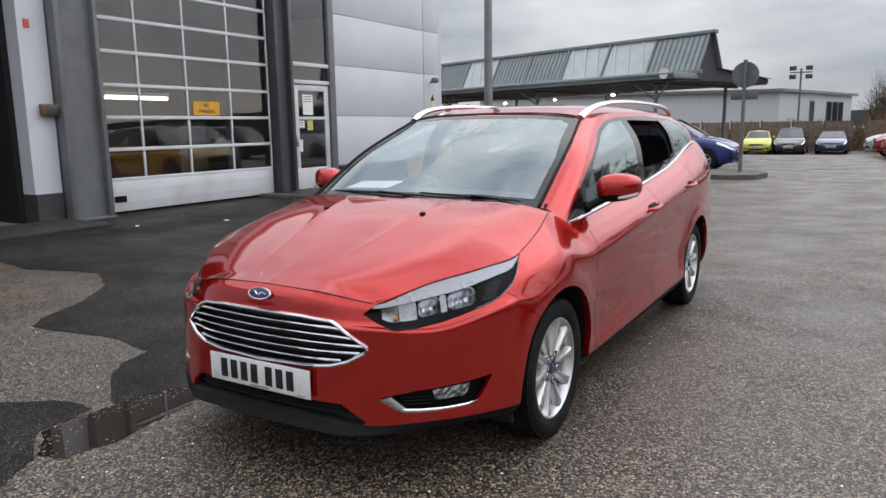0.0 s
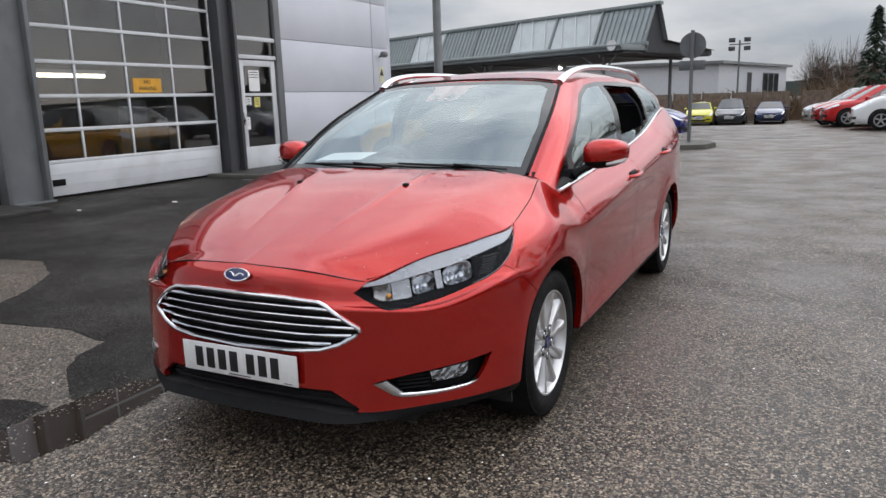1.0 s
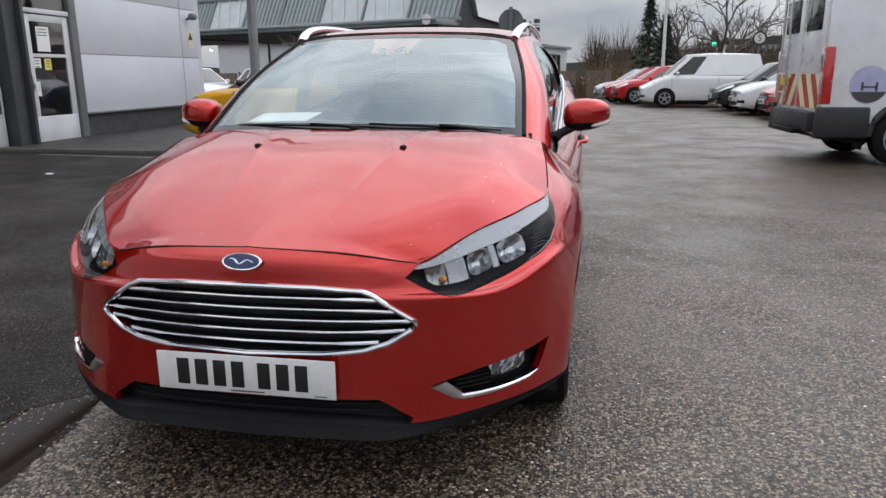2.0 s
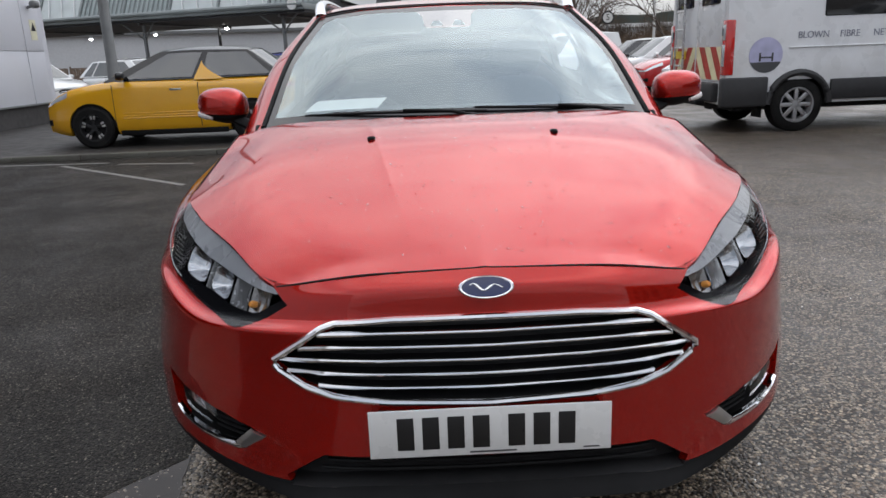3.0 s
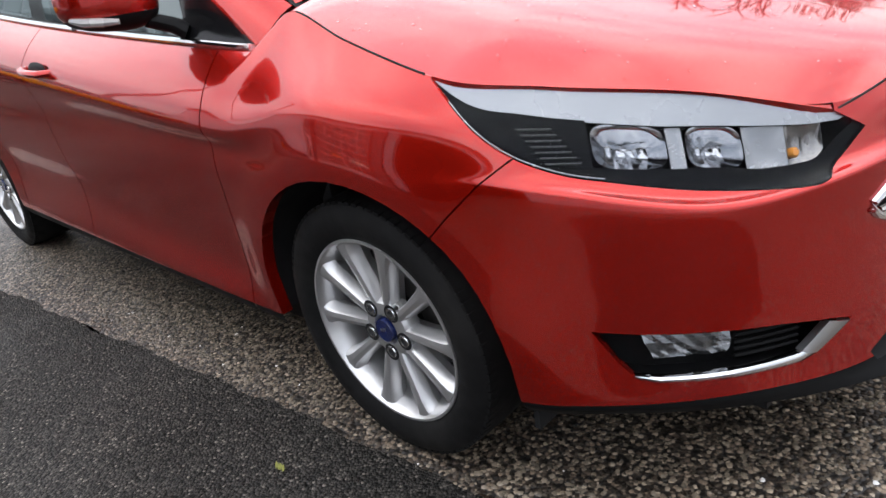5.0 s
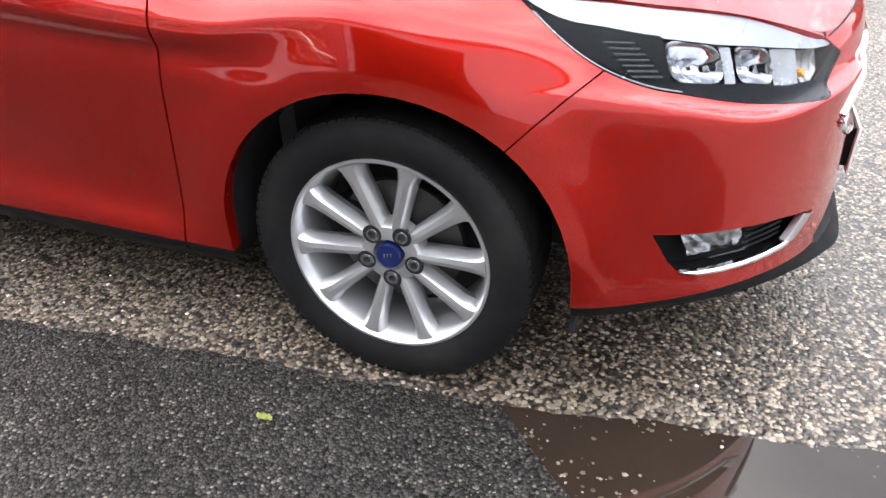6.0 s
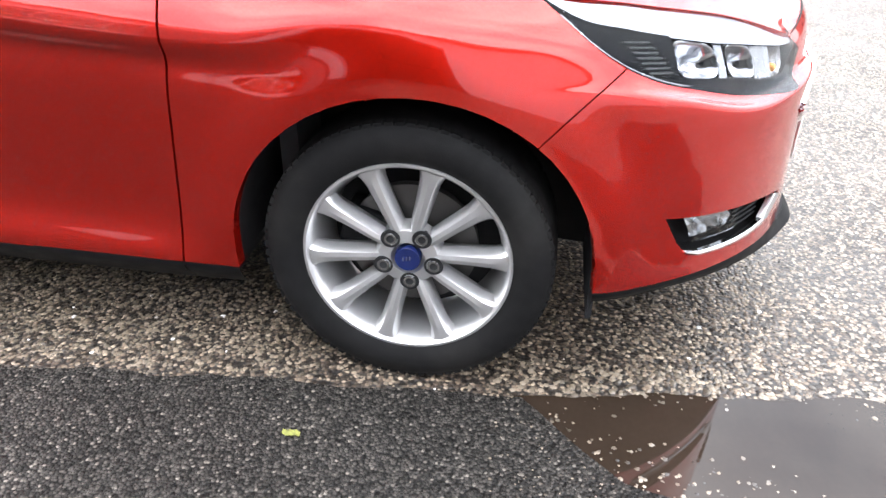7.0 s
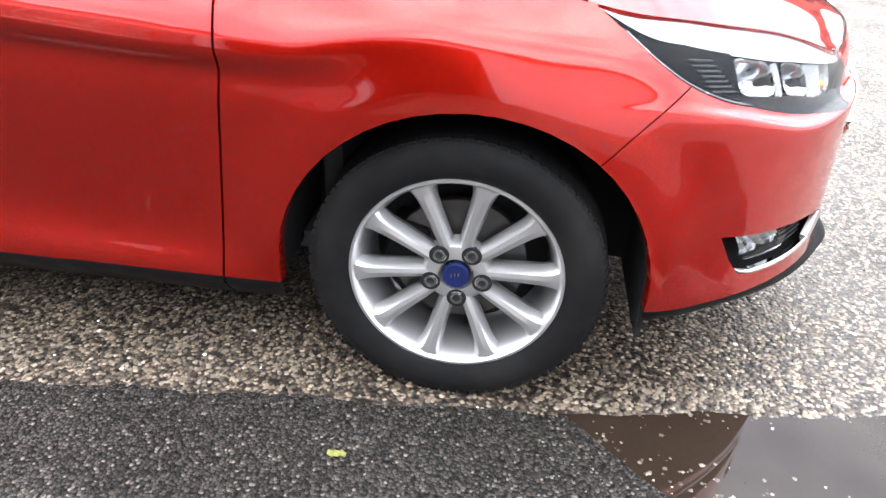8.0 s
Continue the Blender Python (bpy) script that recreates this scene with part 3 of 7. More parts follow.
WIN_R = [(1.625, .994), (2.1, 1.040), (2.36, 1.078), (2.40, 1.12), (2.37, 1.346), (1.645, 1.352)]
WIN_Q = [(2.455, 1.10), (2.65, 1.130), (3.03, 1.203), (2.97, 1.262), (2.86, 1.316), (2.70, 1.342), (2.43, 1.348)]
win_f, win_r, win_q = (cut_out(trim, w, SIDE, None, .05) for w in (WIN_F, WIN_R, WIN_Q))
REAR = [(-1, 1.225), (.47, 1.228), (.40, 1.318), (-1, 1.322)]
tail_win = cut_out(cab, REAR, FRONT, lambda c, f: c.y > 3.3, .05)
GLAZED = [(-1, 1.012), (.40, 1.008), (.630, .992), (.604, 1.165), (.522, 1.334), (.48, 1.352), (.30, 1.366), (-1, 1.374)]
frit = screen
screen = cut_out(frit, GLAZED, FRONT, None, .05)
patch = cut_out(screen, [(-1, 1.290), (.082, 1.291), (.094, 1.300), (.104, 1.345), (.135, 1.372), (.30, 1.384), (.28, 1.41), (-1, 1.41)], FRONT, front_face, .03)
hole = cut_out(patch, [(.018, 1.300), (.072, 1.300), (.056, 1.322), (.034, 1.322)], FRONT, front_face, .02)
part("sensor_patch", joined(patch, mirrored(patch)), FRIT, hero, "black printed sensor patch on the glass")
for b in (mirrored(hole), hole):
    part("sensor_window", b, SCREEN_GLASS, hero, "clear sensor window").visible_shadow = False
part("screen_border", joined(frit, mirrored(frit)), BLACK_GLOSS, hero, "black printed border of the windscreen")
part("windscreen", joined(screen, mirrored(screen)), SCREEN_GLASS, hero, "wet windscreen glass").visible_shadow = False
part("rear_window", joined(tail_win, mirrored(tail_win)), DARK_GLASS, hero).visible_shadow = False
rim_back(cab, (0, .012, -.012))
rim_back(trim, (-.02, 0, 0))
part("pillar_frame", joined(cab, mirrored(cab)), RED, hero)
for b, name, mt in ((trim, "window_surround", BLACK_GLOSS), (win_f, "front_side_window", SIDE_GLASS), (win_q, "quarter_window", TINT_GLASS)):
    part(name, mirrored(b), mt, hero).visible_shadow = name == "window_surround"
    part(name, b, mt, hero).visible_shadow = name == "window_surround"
part("rear_side_window", mirrored(win_r), TINT_GLASS, hero).visible_shadow = False
score(win_r, [(1.55, 1.055), (2.45, 1.10)], SIDE, None, .05, close=False)
low_pane = take(win_r, lambda c, f: c.z < 1.055 + (c.y - 1.55) * .05)
win_r.free()
part("rear_side_window", low_pane, TINT_GLASS, hero, "wound-down tinted door window")

# dark lining inside the pillars and window frames
lining = grid(lambda u, v: tuple(Vector(cab_at(u, v)) * .965 + Vector((0, .055, .0))), fine_steps(10, 7), [i / 9 for i in range(19)])
for w in (WIN_F, WIN_R, WIN_Q):
    cut_out(lining, w, SIDE, flank, .05).free()
for w, t_ in ((SCREEN, lambda c, f: c.y < 1.2 and c.x < .69), (REAR, lambda c, f: c.y > 3.25)):
    cut_out(lining, w, FRONT, t_, .05).free()
part("cabin_lining", joined(lining, mirrored(lining)), TRIM_GREY, hero)

# roof
R_Y, R_X, R_Z = (np.array([float(CAB[2][k](s)) for s in np.linspace(2, 8, 60)]) for k in (1, 0, 2))
ROOF_C = pchip([1.03, 1.35, 1.9, 2.6, 3.2, 3.47], [1.403, 1.444, 1.465, 1.450, 1.405, 1.358])


def roof_at(a, b):
    y0, y1 = 1.04 + .06 * a**2, 3.46 - .2 * a**3
    y = y0 + (y1 - y0) * b
    xe, ze, zc = (float(np.interp(y, R_Y, R_X)), float(np.interp(y, R_Y, R_Z)), float(ROOF_C(y)))
    return (a * xe, y, zc - (zc - ze) * (.55 * a**2 + .45 * a**8))


half = grid(roof_at, np.linspace(0, 1, 25), np.linspace(0, 1, 40))
if sum(f.normal.z for f in half.faces) < 0:
    bmesh.ops.reverse_faces(half, faces=half.faces)
part("roof", joined(half, mirrored(half)), RED, hero)

# wheels
def spoke(a):
    """One of ten tapered, ridged spokes, turned by a about the axle."""
    bm = bmesh.new()
    rings = []
    for r, w, o in ((.036, .0165, -.004), (.062, .0150, -.001), (.085, .0170, .002), (.13, .0188, .005), (.172, .0215, .009), (.192, .0265, .0105), (.206, .037, .0105)):
        rings.append([bm.verts.new((o + d, y, r)) for y, d in ((-w, -.026), (-w * .74, -.005), (-w * .52, .0015), (0, .0042), (w * .52, .0015), (w * .74, -.005), (w, -.026), (w * .7, -.046), (-w * .7, -.046))])
    for p, q in zip(rings, rings[1:]):
        for k in range(9):
            bm.faces.new((p[k], p[(k + 1) % 9], q[(k + 1) % 9], q[k]))
    bmesh.ops.recalc_face_normals(bm, faces=bm.faces)
    bmesh.ops.rotate(bm, verts=bm.verts, cent=(0, 0, 0), matrix=Matrix.Rotation(a, 3, "X"))
    return bm


def alloy_wheel(m, first):
    """Wheel facing +x about its own centre; m places it."""
    if first is None:
        w = thing("wheel", "", "")
        part("tyre", turned([(a - .014, r) for a, r in ((-.085, .214), (-.096, .232), (-.102, .256), (-.098, .281), (-.085, .296), (-.05, .302), (0, .303), (.05, .302), (.085, .296),
                             (.098, .281), (.102, .256), (.097, .233), (.087, .2175), (.075, .205), (-.075, .205))], "x", 72, True), RUBBER, w)
        part("rim", turned([(a - .012, r) for a, r in ((.083, .2185), (.088, .2165), (.088, .211), (.080, .2055), (.062, .199), (.03, .190), (-.06, .185), (-.085, .2),
                            (-.085, .214), (-.02, .2), (.06, .205))], "x", 72, True), ALLOY, w)
        for k in range(10):
            s = spoke(radians(-14 + 36 * k))
            bmesh.ops.translate(s, verts=s.verts, vec=(.056, 0, 0))
            part("spoke", s, ALLOY, w, "", 24)
        lugs = bmesh.new()
        for k in range(88):
            for sx in (-1, 1):
                box(lugs, min(sx * .050, sx * .0885) - .014, max(sx * .050, sx * .0885) - .014, -.0075, .0075, .284, .2990, 0, Matrix.Rotation(2 * math.pi * (k + .5 * (sx > 0)) / 88, 4, "X"))
        tagged(part("tread", lugs, RUBBER, w, "", False), "", "", "", "stuff")
        hub = turned([(.02, .072), (.045, .070), (.056, .062), (.060, .044), (.060, .036), (.052, .033), (.03, .03)], "x", 40)
        part("hub", hub, ALLOY, w)
        part("centre_cap", turned([(.045, .0278), (.062, .0278), (.066, .026), (.0655, .022), (.0655, .0)], "x", 36), BLUE_ENAMEL, w, "blue enamel centre cap")
        for k in range(3):
            part("emblem_stroke", block(.0650, .0668, -.010 + k * .007, -.0075 + k * .007, -.004 + .0015 * k, .004 + .0015 * k, .0005), SATIN, w, "pale emblem stroke")
        for k in range(5):
            a = radians(176 + 72 * k)
            hole = turned([(.0595, .0205), (.0612, .0205), (.0612, .0155), (.0597, .015)], "x", 20)
            nut = turned([(.05, .0148), (.064, .0148), (.068, .013), (.068, .008), (.063, .0075), (.063, .0)], "x", 18)
            for b, nm, mt in ((hole, "nut_seat", BLACK_VOID), (nut, "wheel_nut", CHROME)):
                bmesh.ops.translate(b, verts=b.verts, vec=(-.0055 if nm == "wheel_nut" else -.0005, .0555 * math.sin(a), .0555 * math.cos(a)))
                part(nm, b, mt, w)
        part("brake_disc", turned([(-.02, .138), (.0, .139), (.0, .06), (-.02, .06)], "x", 48, True), STEEL_DISC, w)
        cal = block(-.06, .012, -.05, .05, .075, .155, .012)
        bmesh.ops.rotate(cal, verts=cal.verts, cent=(0, 0, 0), matrix=Matrix.Rotation(radians(75), 3, "X"))
        part("brake_caliper", cal, BLACK_TRIM, w)
        part("wheel_back", turned([(-.062, .184), (-.058, .184), (-.058, .0), (-.062, .0)][:2], "x", 40), BLACK_VOID, w)
        w.matrix_basis = m
        w.parent = hero
        return w
    w = copy_thing(first, m)
    w.parent = hero
    return w


wheel = None
for wx_, wy_, turn in ((-.786, 0, 180), (.786, 0, 0), (-.786, AXLE_BACK, 180), (.786, AXLE_BACK, 0)):
    w = alloy_wheel(pose(wx_, wy_, WHEEL_Z, 0, 0, turn), wheel)
    wheel = wheel or w
# arch liners and floor
for sx in (-1, 1):
    for wy in (0, AXLE_BACK):
        bm = bmesh.new()
        ring = [(wy - .012 - .374 * math.cos(a), ARCH_Z + .366 * math.sin(a)) for a in np.linspace(-.26, math.pi + .12, 30)]
        lo = [bm.verts.new((sx * .56, y, z)) for y, z in ring]
        hi = [bm.verts.new((sx * (.838 if y < -.2 else .868), y, z)) for y, z in ring]
        for i in range(29):
            bm.faces.new((lo[i], lo[i + 1], hi[i + 1], hi[i]))
        bm.faces.new(lo)
        part("arch_liner", bm, BLACK_VOID, hero)
for sx in (-1, 1):
    part("splash_panel", block(min(sx * .45, sx * .835), max(sx * .45, sx * .835), -.384, -.372, .19, .50), BLACK_VOID, hero)
part("underbody", block(-.80, .80, .40, 2.25, .19, .235), BLACK_VOID, hero)
part("underbody", block(-.60, .60, -.70, -.385, .205, .235), BLACK_VOID, hero)
part("underbody", block(-.52, .52, -.385, .40, .205, .24), BLACK_VOID, hero)
part("underbody", block(-.56, .56, 2.25, 3.5, .24, .30), BLACK_VOID, hero)

# ---- grille, lamps and trim of the red car ----
def nose(x, z):
    """The nose skin at x, z: place and outward normal."""
    p, n, _, _ = SKIN_TREE.ray_cast(Vector((abs(float(x)), -3, float(z))), Vector((0, 1, 0)))
    n = n if n.y < 0 else -n
    if x < 0:
        p, n = Vector((-p.x, p.y, p.z)), Vector((-n.x, n.y, n.z))
    return p, n


def corner(s, z):
    """The skin at the front corner seen along the slant: s = (x + y) / root 2."""
    A, B = SLANT
    out = Vector((1, -1, 0)).normalized()
    p, n, _, _ = SKIN_TREE.ray_cast(A * float(s) + B * float(z) + out * 3, -out)
    return p, (n if n.dot(out) > 0 else -n)


def outline_z(poly, x):
    """Lowest and highest point of an outline at x."""
    zs = []
    for (x0, z0), (x1, z1) in zip(poly, poly[1:] + poly[:1]):
        if x0 != x1 and min(x0, x1) <= x <= max(x0, x1):
            zs.append(z0 + (z1 - z0) * (x - x0) / (x1 - x0))
    return (min(zs), max(zs)) if zs else None


MESH_BLACK = material("grille_mesh", (0.008, 0.008, 0.009), 0.5)
grille = part("grille", sunk(joined(grille_skin, mirrored(grille_skin)), (0, .055, 0)), MESH_BLACK, hero, "black grille with chrome slats")
half_line = [p for p in GRILLE if p[0] > 0]
loop = [(0, .653)] + half_line + [(0, .464)] + [(-x, z) for x, z in reversed(half_line)]
dense = []
for (x0, z0), (x1, z1) in zip(loop, loop[1:] + loop[:1]):
    k = max(1, int(math.hypot(x1 - x0, z1 - z0) / .02))
    dense += [(x0 + (x1 - x0) * i / k, z0 + (z1 - z0) * i / k) for i in range(k)]
fp = [nose(x, z)[0] + Vector((0, -.001, 0)) for x, z in dense]
part("grille_frame", tube(fp + [fp[0]], .0074, 8), CHROME, grille, "chrome grille frame")
for k in range(1, 6):
    zc = .653 + (.464 - .653) * k / 6
    xe = max(x for x in np.linspace(.2, .47, 120) if outline_z(GRILLE, x) and outline_z(GRILLE, x)[0] + .004 < zc < outline_z(GRILLE, x)[1] - .004)
    xs_ = np.linspace(0, xe, 9)
    y_f = pchip(xs_, [nose(x, zc)[0].y for x in xs_], flat=True)
    rings = []
    for x in np.linspace(-xe, xe, 61):
        lo, hi = outline_z(GRILLE, min(.46, abs(x)))
        z = zc + .30 * (hi + (lo - hi) * k / 6 - zc)
        y = float(y_f(abs(x))) + .010
        k_ = max(0.0, min(1.0, (abs(x) - (xe - .13)) / .06))
        fl = .0040 + .0026 * k_ * k_ * (3 - 2 * k_)
        rings.append((Vector((x, y, z)), fl))
    for _ in range(14):      # ease the kinks out of the bar
        rings = [rings[0]] + [(a[0] * .25 + b[0] * .5 + c[0] * .25, b[1]) for a, b, c in zip(rings, rings[1:], rings[2:])] + [rings[-1]]
    slat = part("slat", tube([p for p, _ in rings], [max(.0042, q) for _, q in rings], 8, None, 1.0), CHROME, grille)
    deck = grid(lambda u, v: rings[int(u)][0] + Vector((0, .003 + .04 * v, -.001)), range(len(rings)), [0, 1])
    part("slat_deck", deck, MESH_BLACK, slat)
# lower intake with three dark bars
intake = part("lower_intake", sunk(joined(lower_skin, mirrored(lower_skin)), (0, .06, .0)), BLACK_VOID, hero)
for z, w in ((.322, .36), (.304, .375)):
    pts = [nose(x, z)[0] + Vector((0, .018, 0)) for x in np.linspace(-w, w, 25)]
    part("intake_bar", tube(pts, .006, 8, None, .7), BLACK_TRIM, intake)
# badge
bp, bn = nose(0, .713)
bn = Vector((0, -.90, .436)).normalized()
bp = bp + bn * .004
turn = bn.to_track_quat("Z", "Y").to_matrix().to_4x4()
badge = part("badge", turned([(0, .058), (.004, .058), (.0065, .055), (.006, .051), (.004, .050)], "z", 48), CHROME, hero, "blue oval badge with chrome rim")
badge.matrix_basis = Matrix.Translation(bp) @ turn @ Matrix.Diagonal((1, .415, 1, 1))
part("badge_field", turned([(.003, .0505), (.0055, .050), (.0062, .03), (.0062, 0)], "z", 48), BLUE_ENAMEL, badge)
wave = [(-.034 + .068 * q, .020 * math.sin(9.5 * q + .6) * (1 - .55 * q), .0066) for q in np.linspace(0, 1, 40)]
part("badge_mark", tube(wave, [.0048 - .002 * abs(2 * q - 1) for q in np.linspace(0, 1, 40)], 6, None, .5), CHROME, badge, "plain pale flourish")
# number plate, with bars for its characters
plate = part("number_plate", block(-.26, .26, -.8865, -.881, .348, .459, .0018), PLATE_WHITE, hero, "white number plate with dark bars")
part("plate_bracket", block(-.24, .24, -.882, -.85, .36, .45), BLACK_TRIM, hero)
x = -.200
for i in range(7):
    x += .033 - .011 if i == 4 else 0
    part("character_bar", block(x, x + .036, -.8880, -.8864, .363 + .003, .446 - .004, .001), INK, plate)
    x += .054
part("character_bar", block(-.045, .055, -.8882, -.8864, .3545, .3575), TRIM_GREY, plate)
part("character_bar", block(.20, .235, -.8875, -.8864, .3545, .357), INK, plate)

# headlamps
REFLECT = material("lamp_reflector", (0.46, 0.47, 0.49), 0.06, 1.0, 0.03, rough_vary=.03)
BROW = material("lamp_brow", (0.34, 0.35, 0.37), 0.28, 0.28, 0.02, rough_vary=.02, coat=0.3)
INDICATOR = material("indicator_reflector", (.26, .25, .245), .16, .85, .05, scale=30)
FOG_SILVER = material("fog_reflector", (.24, .245, .25), .20, .9, .2, scale=60)
SATIN_IN = material("lamp_silver", (.30, .305, .315), .22, .7, .08, scale=30)
BUCKET = material("lamp_housing", (0.006, 0.006, 0.007), 0.14, vary=.1, spec=.05, rough_vary=.03)


def faced(profile, n, at, way, flat=False):
    bm = turned(profile, "z", n)
    m = Matrix.Translation(at) @ Vector(way).to_track_quat("Z", "Y").to_matrix().to_4x4()
    bmesh.ops.transform(bm, matrix=m, verts=bm.verts)
    return bm


def headlamp(flip):
    f = mirrored if flip else (lambda b: b.copy())
    lamp = part("headlamp", f(sunk(lamp_skin, (-.05, .075, -.004))), BUCKET, hero, "clear headlamp with chrome reflectors")
    part("lens", f(lamp_skin), LENS, lamp).visible_shadow = False
    # frosted brow along the bonnet edge, black bezel along the lower edge, black outer end
    es, ez = S2 * (E_X + E_Y), E_Z
    brow_share = pchip([-.26, -.205, -.163, -.083, .002, .082, .176, .275, .345, .40], [.16, .20, .24, .29, .32, .35, .35, .35, .43, .50])
    foot_share = pchip([-.26, -.20, -.163, -.083, .002, .082, .176, .30], [.50, .40, .22, .19, .22, .18, .12, .08])
    zlow = lambda q: float(LAMP_LOW(q))
    ztop = lambda q: float(np.interp(q, es, ez))
    zbrow = lambda q: ztop(q) - float(brow_share(q)) * (ztop(q) - zlow(q))
    zfoot = lambda q: zlow(q) + float(foot_share(q)) * (ztop(q) - zlow(q))
    rest = lamp_skin.copy()
    strip = cut_out(rest, [(float(q), zbrow(q)) for q in np.linspace(-.25, .395, 40)] + [(.6, 1.0), (-.4, 1.0)], SLANT, None, .03)
    low = [float(q) for q in np.linspace(-.345 * S2, .33, 36)]
    bezel = cut_out(rest, [(q, zlow(q) - .01) for q in low] + [(q, zfoot(q)) for q in reversed(low)], SLANT, None, .03)
    outer = cut_out(rest, [(.190, .5), (.184, .70), (.184, .9), (.5, .9), (.6, .5)], SLANT, None, .03)
    for b, nm, mt, way, lb in ((strip, "brow", BROW, (-.003, .003, -.003), "frosted silver brow"), (bezel, "bezel", BUCKET, (-.006, .006, 0), "black bezel"), (outer, "outer_bezel", BUCKET, (-.004, .003, 0), "black bezel")):
        bmesh.ops.translate(b, verts=b.verts, vec=way)
        part(nm, f(b), mt, lamp, lb)
        b.free()
    back = rest
    bmesh.ops.translate(back, verts=back.verts, vec=(-.044, .062, 0))
    part("inner_panel", f(back), BUCKET, lamp, "black inner panel")
    back.free()
    # silver bead added for the light that the lens's rim catches
    edge = [corner(q, zlow(q) + .004)[0] for q in np.linspace(.17, .385, 24)]
    part("lens_edge", f(tube(edge, .0014, 6)), SATIN_IN, lamp, "silver bead drawn as the glint on the lens edge")

    def cell(s0, s1, depth, flutes, n=25):
        """A tray between the bezel and the brow, with upright flutes."""
        def at(u, v):
            q = s0 + (s1 - s0) * u
            p, nn = corner(q, zfoot(q) + (zbrow(q) - zfoot(q)) * v)
            d = depth * (.35 + .65 * math.sin(math.pi * min(1, max(0, v)))**.7 * math.sin(math.pi * u)**.5) + .0016 * math.sin(2 * math.pi * flutes * u) * math.sin(math.pi * v)
            return p - nn * (.012 + d)
        return grid(at, np.linspace(0, 1, n), np.linspace(0, 1, 9))

    def bowl(s0, s1, depth, flutes):
        """A square-shouldered reflector bowl: a level shelf above, flutes below."""
        def at(r, t):
            c_, s_ = math.cos(t), math.sin(t)
            k = r / (abs(c_)**3.6 + abs(s_)**3.6)**(1 / 3.6)
            u, v = .5 + .5 * k * c_, .5 + .5 * k * s_
            q = s0 + (s1 - s0) * u
            p, nn = corner(q, zfoot(q) + .003 + (zbrow(q) - .002 - zfoot(q)) * v)
            d = depth * (1 - r**2.2)
            if v > .60:
                d -= .020 * (v - .60) / .4 * (1 - r**6)
            else:
                d += .0045 * (1 - r**4) * (abs((flutes * u) % 1 - .5) * 2 - .5)
            return p - nn * (.010 + d)
        return grid(at, np.linspace(.02, 1, 16), np.linspace(0, 2 * math.pi, 61))
    part("reflector", f(bowl(.068, .180, .044, 5)), REFLECT, lamp)
    part("reflector", f(bowl(-.046, .038, .040, 4)), REFLECT, lamp)
    part("divider", f(cell(.041, .065, .003, 0, 9)), SATIN_IN, lamp, "silver divider")
    part("inner_trim", f(cell(-.116, -.050, .006, 0, 11)), SATIN_IN, lamp, "silver inner trim")
    part("indicator", f(cell(-.180, -.118, .016, 3)), INDICATOR, lamp, "clear indicator with amber bulb")
    p, n = corner(-.128, .655)
    part("indicator_bulb", f(faced([(0, .008), (.012, .0085), (.017, .005)], 14, p - n * .026, n)), AMBER, lamp, "amber indicator bulb")
    for k in range(7):       # level ribs across the black outer end
        q0 = .200 + .006 * k
        z = .690 + .0080 * k
        pts = [corner(q, z + .10 * (q - .2))[0] + Vector((-.0034, .0024, 0)) for q in np.linspace(q0, min(.30, q0 + .055), 6)]
        part("rib", f(tube(pts, .0015, 6)), TRIM_GREY, lamp, "dark grey rib")
    return lamp


headlamp(True), headlamp(False)

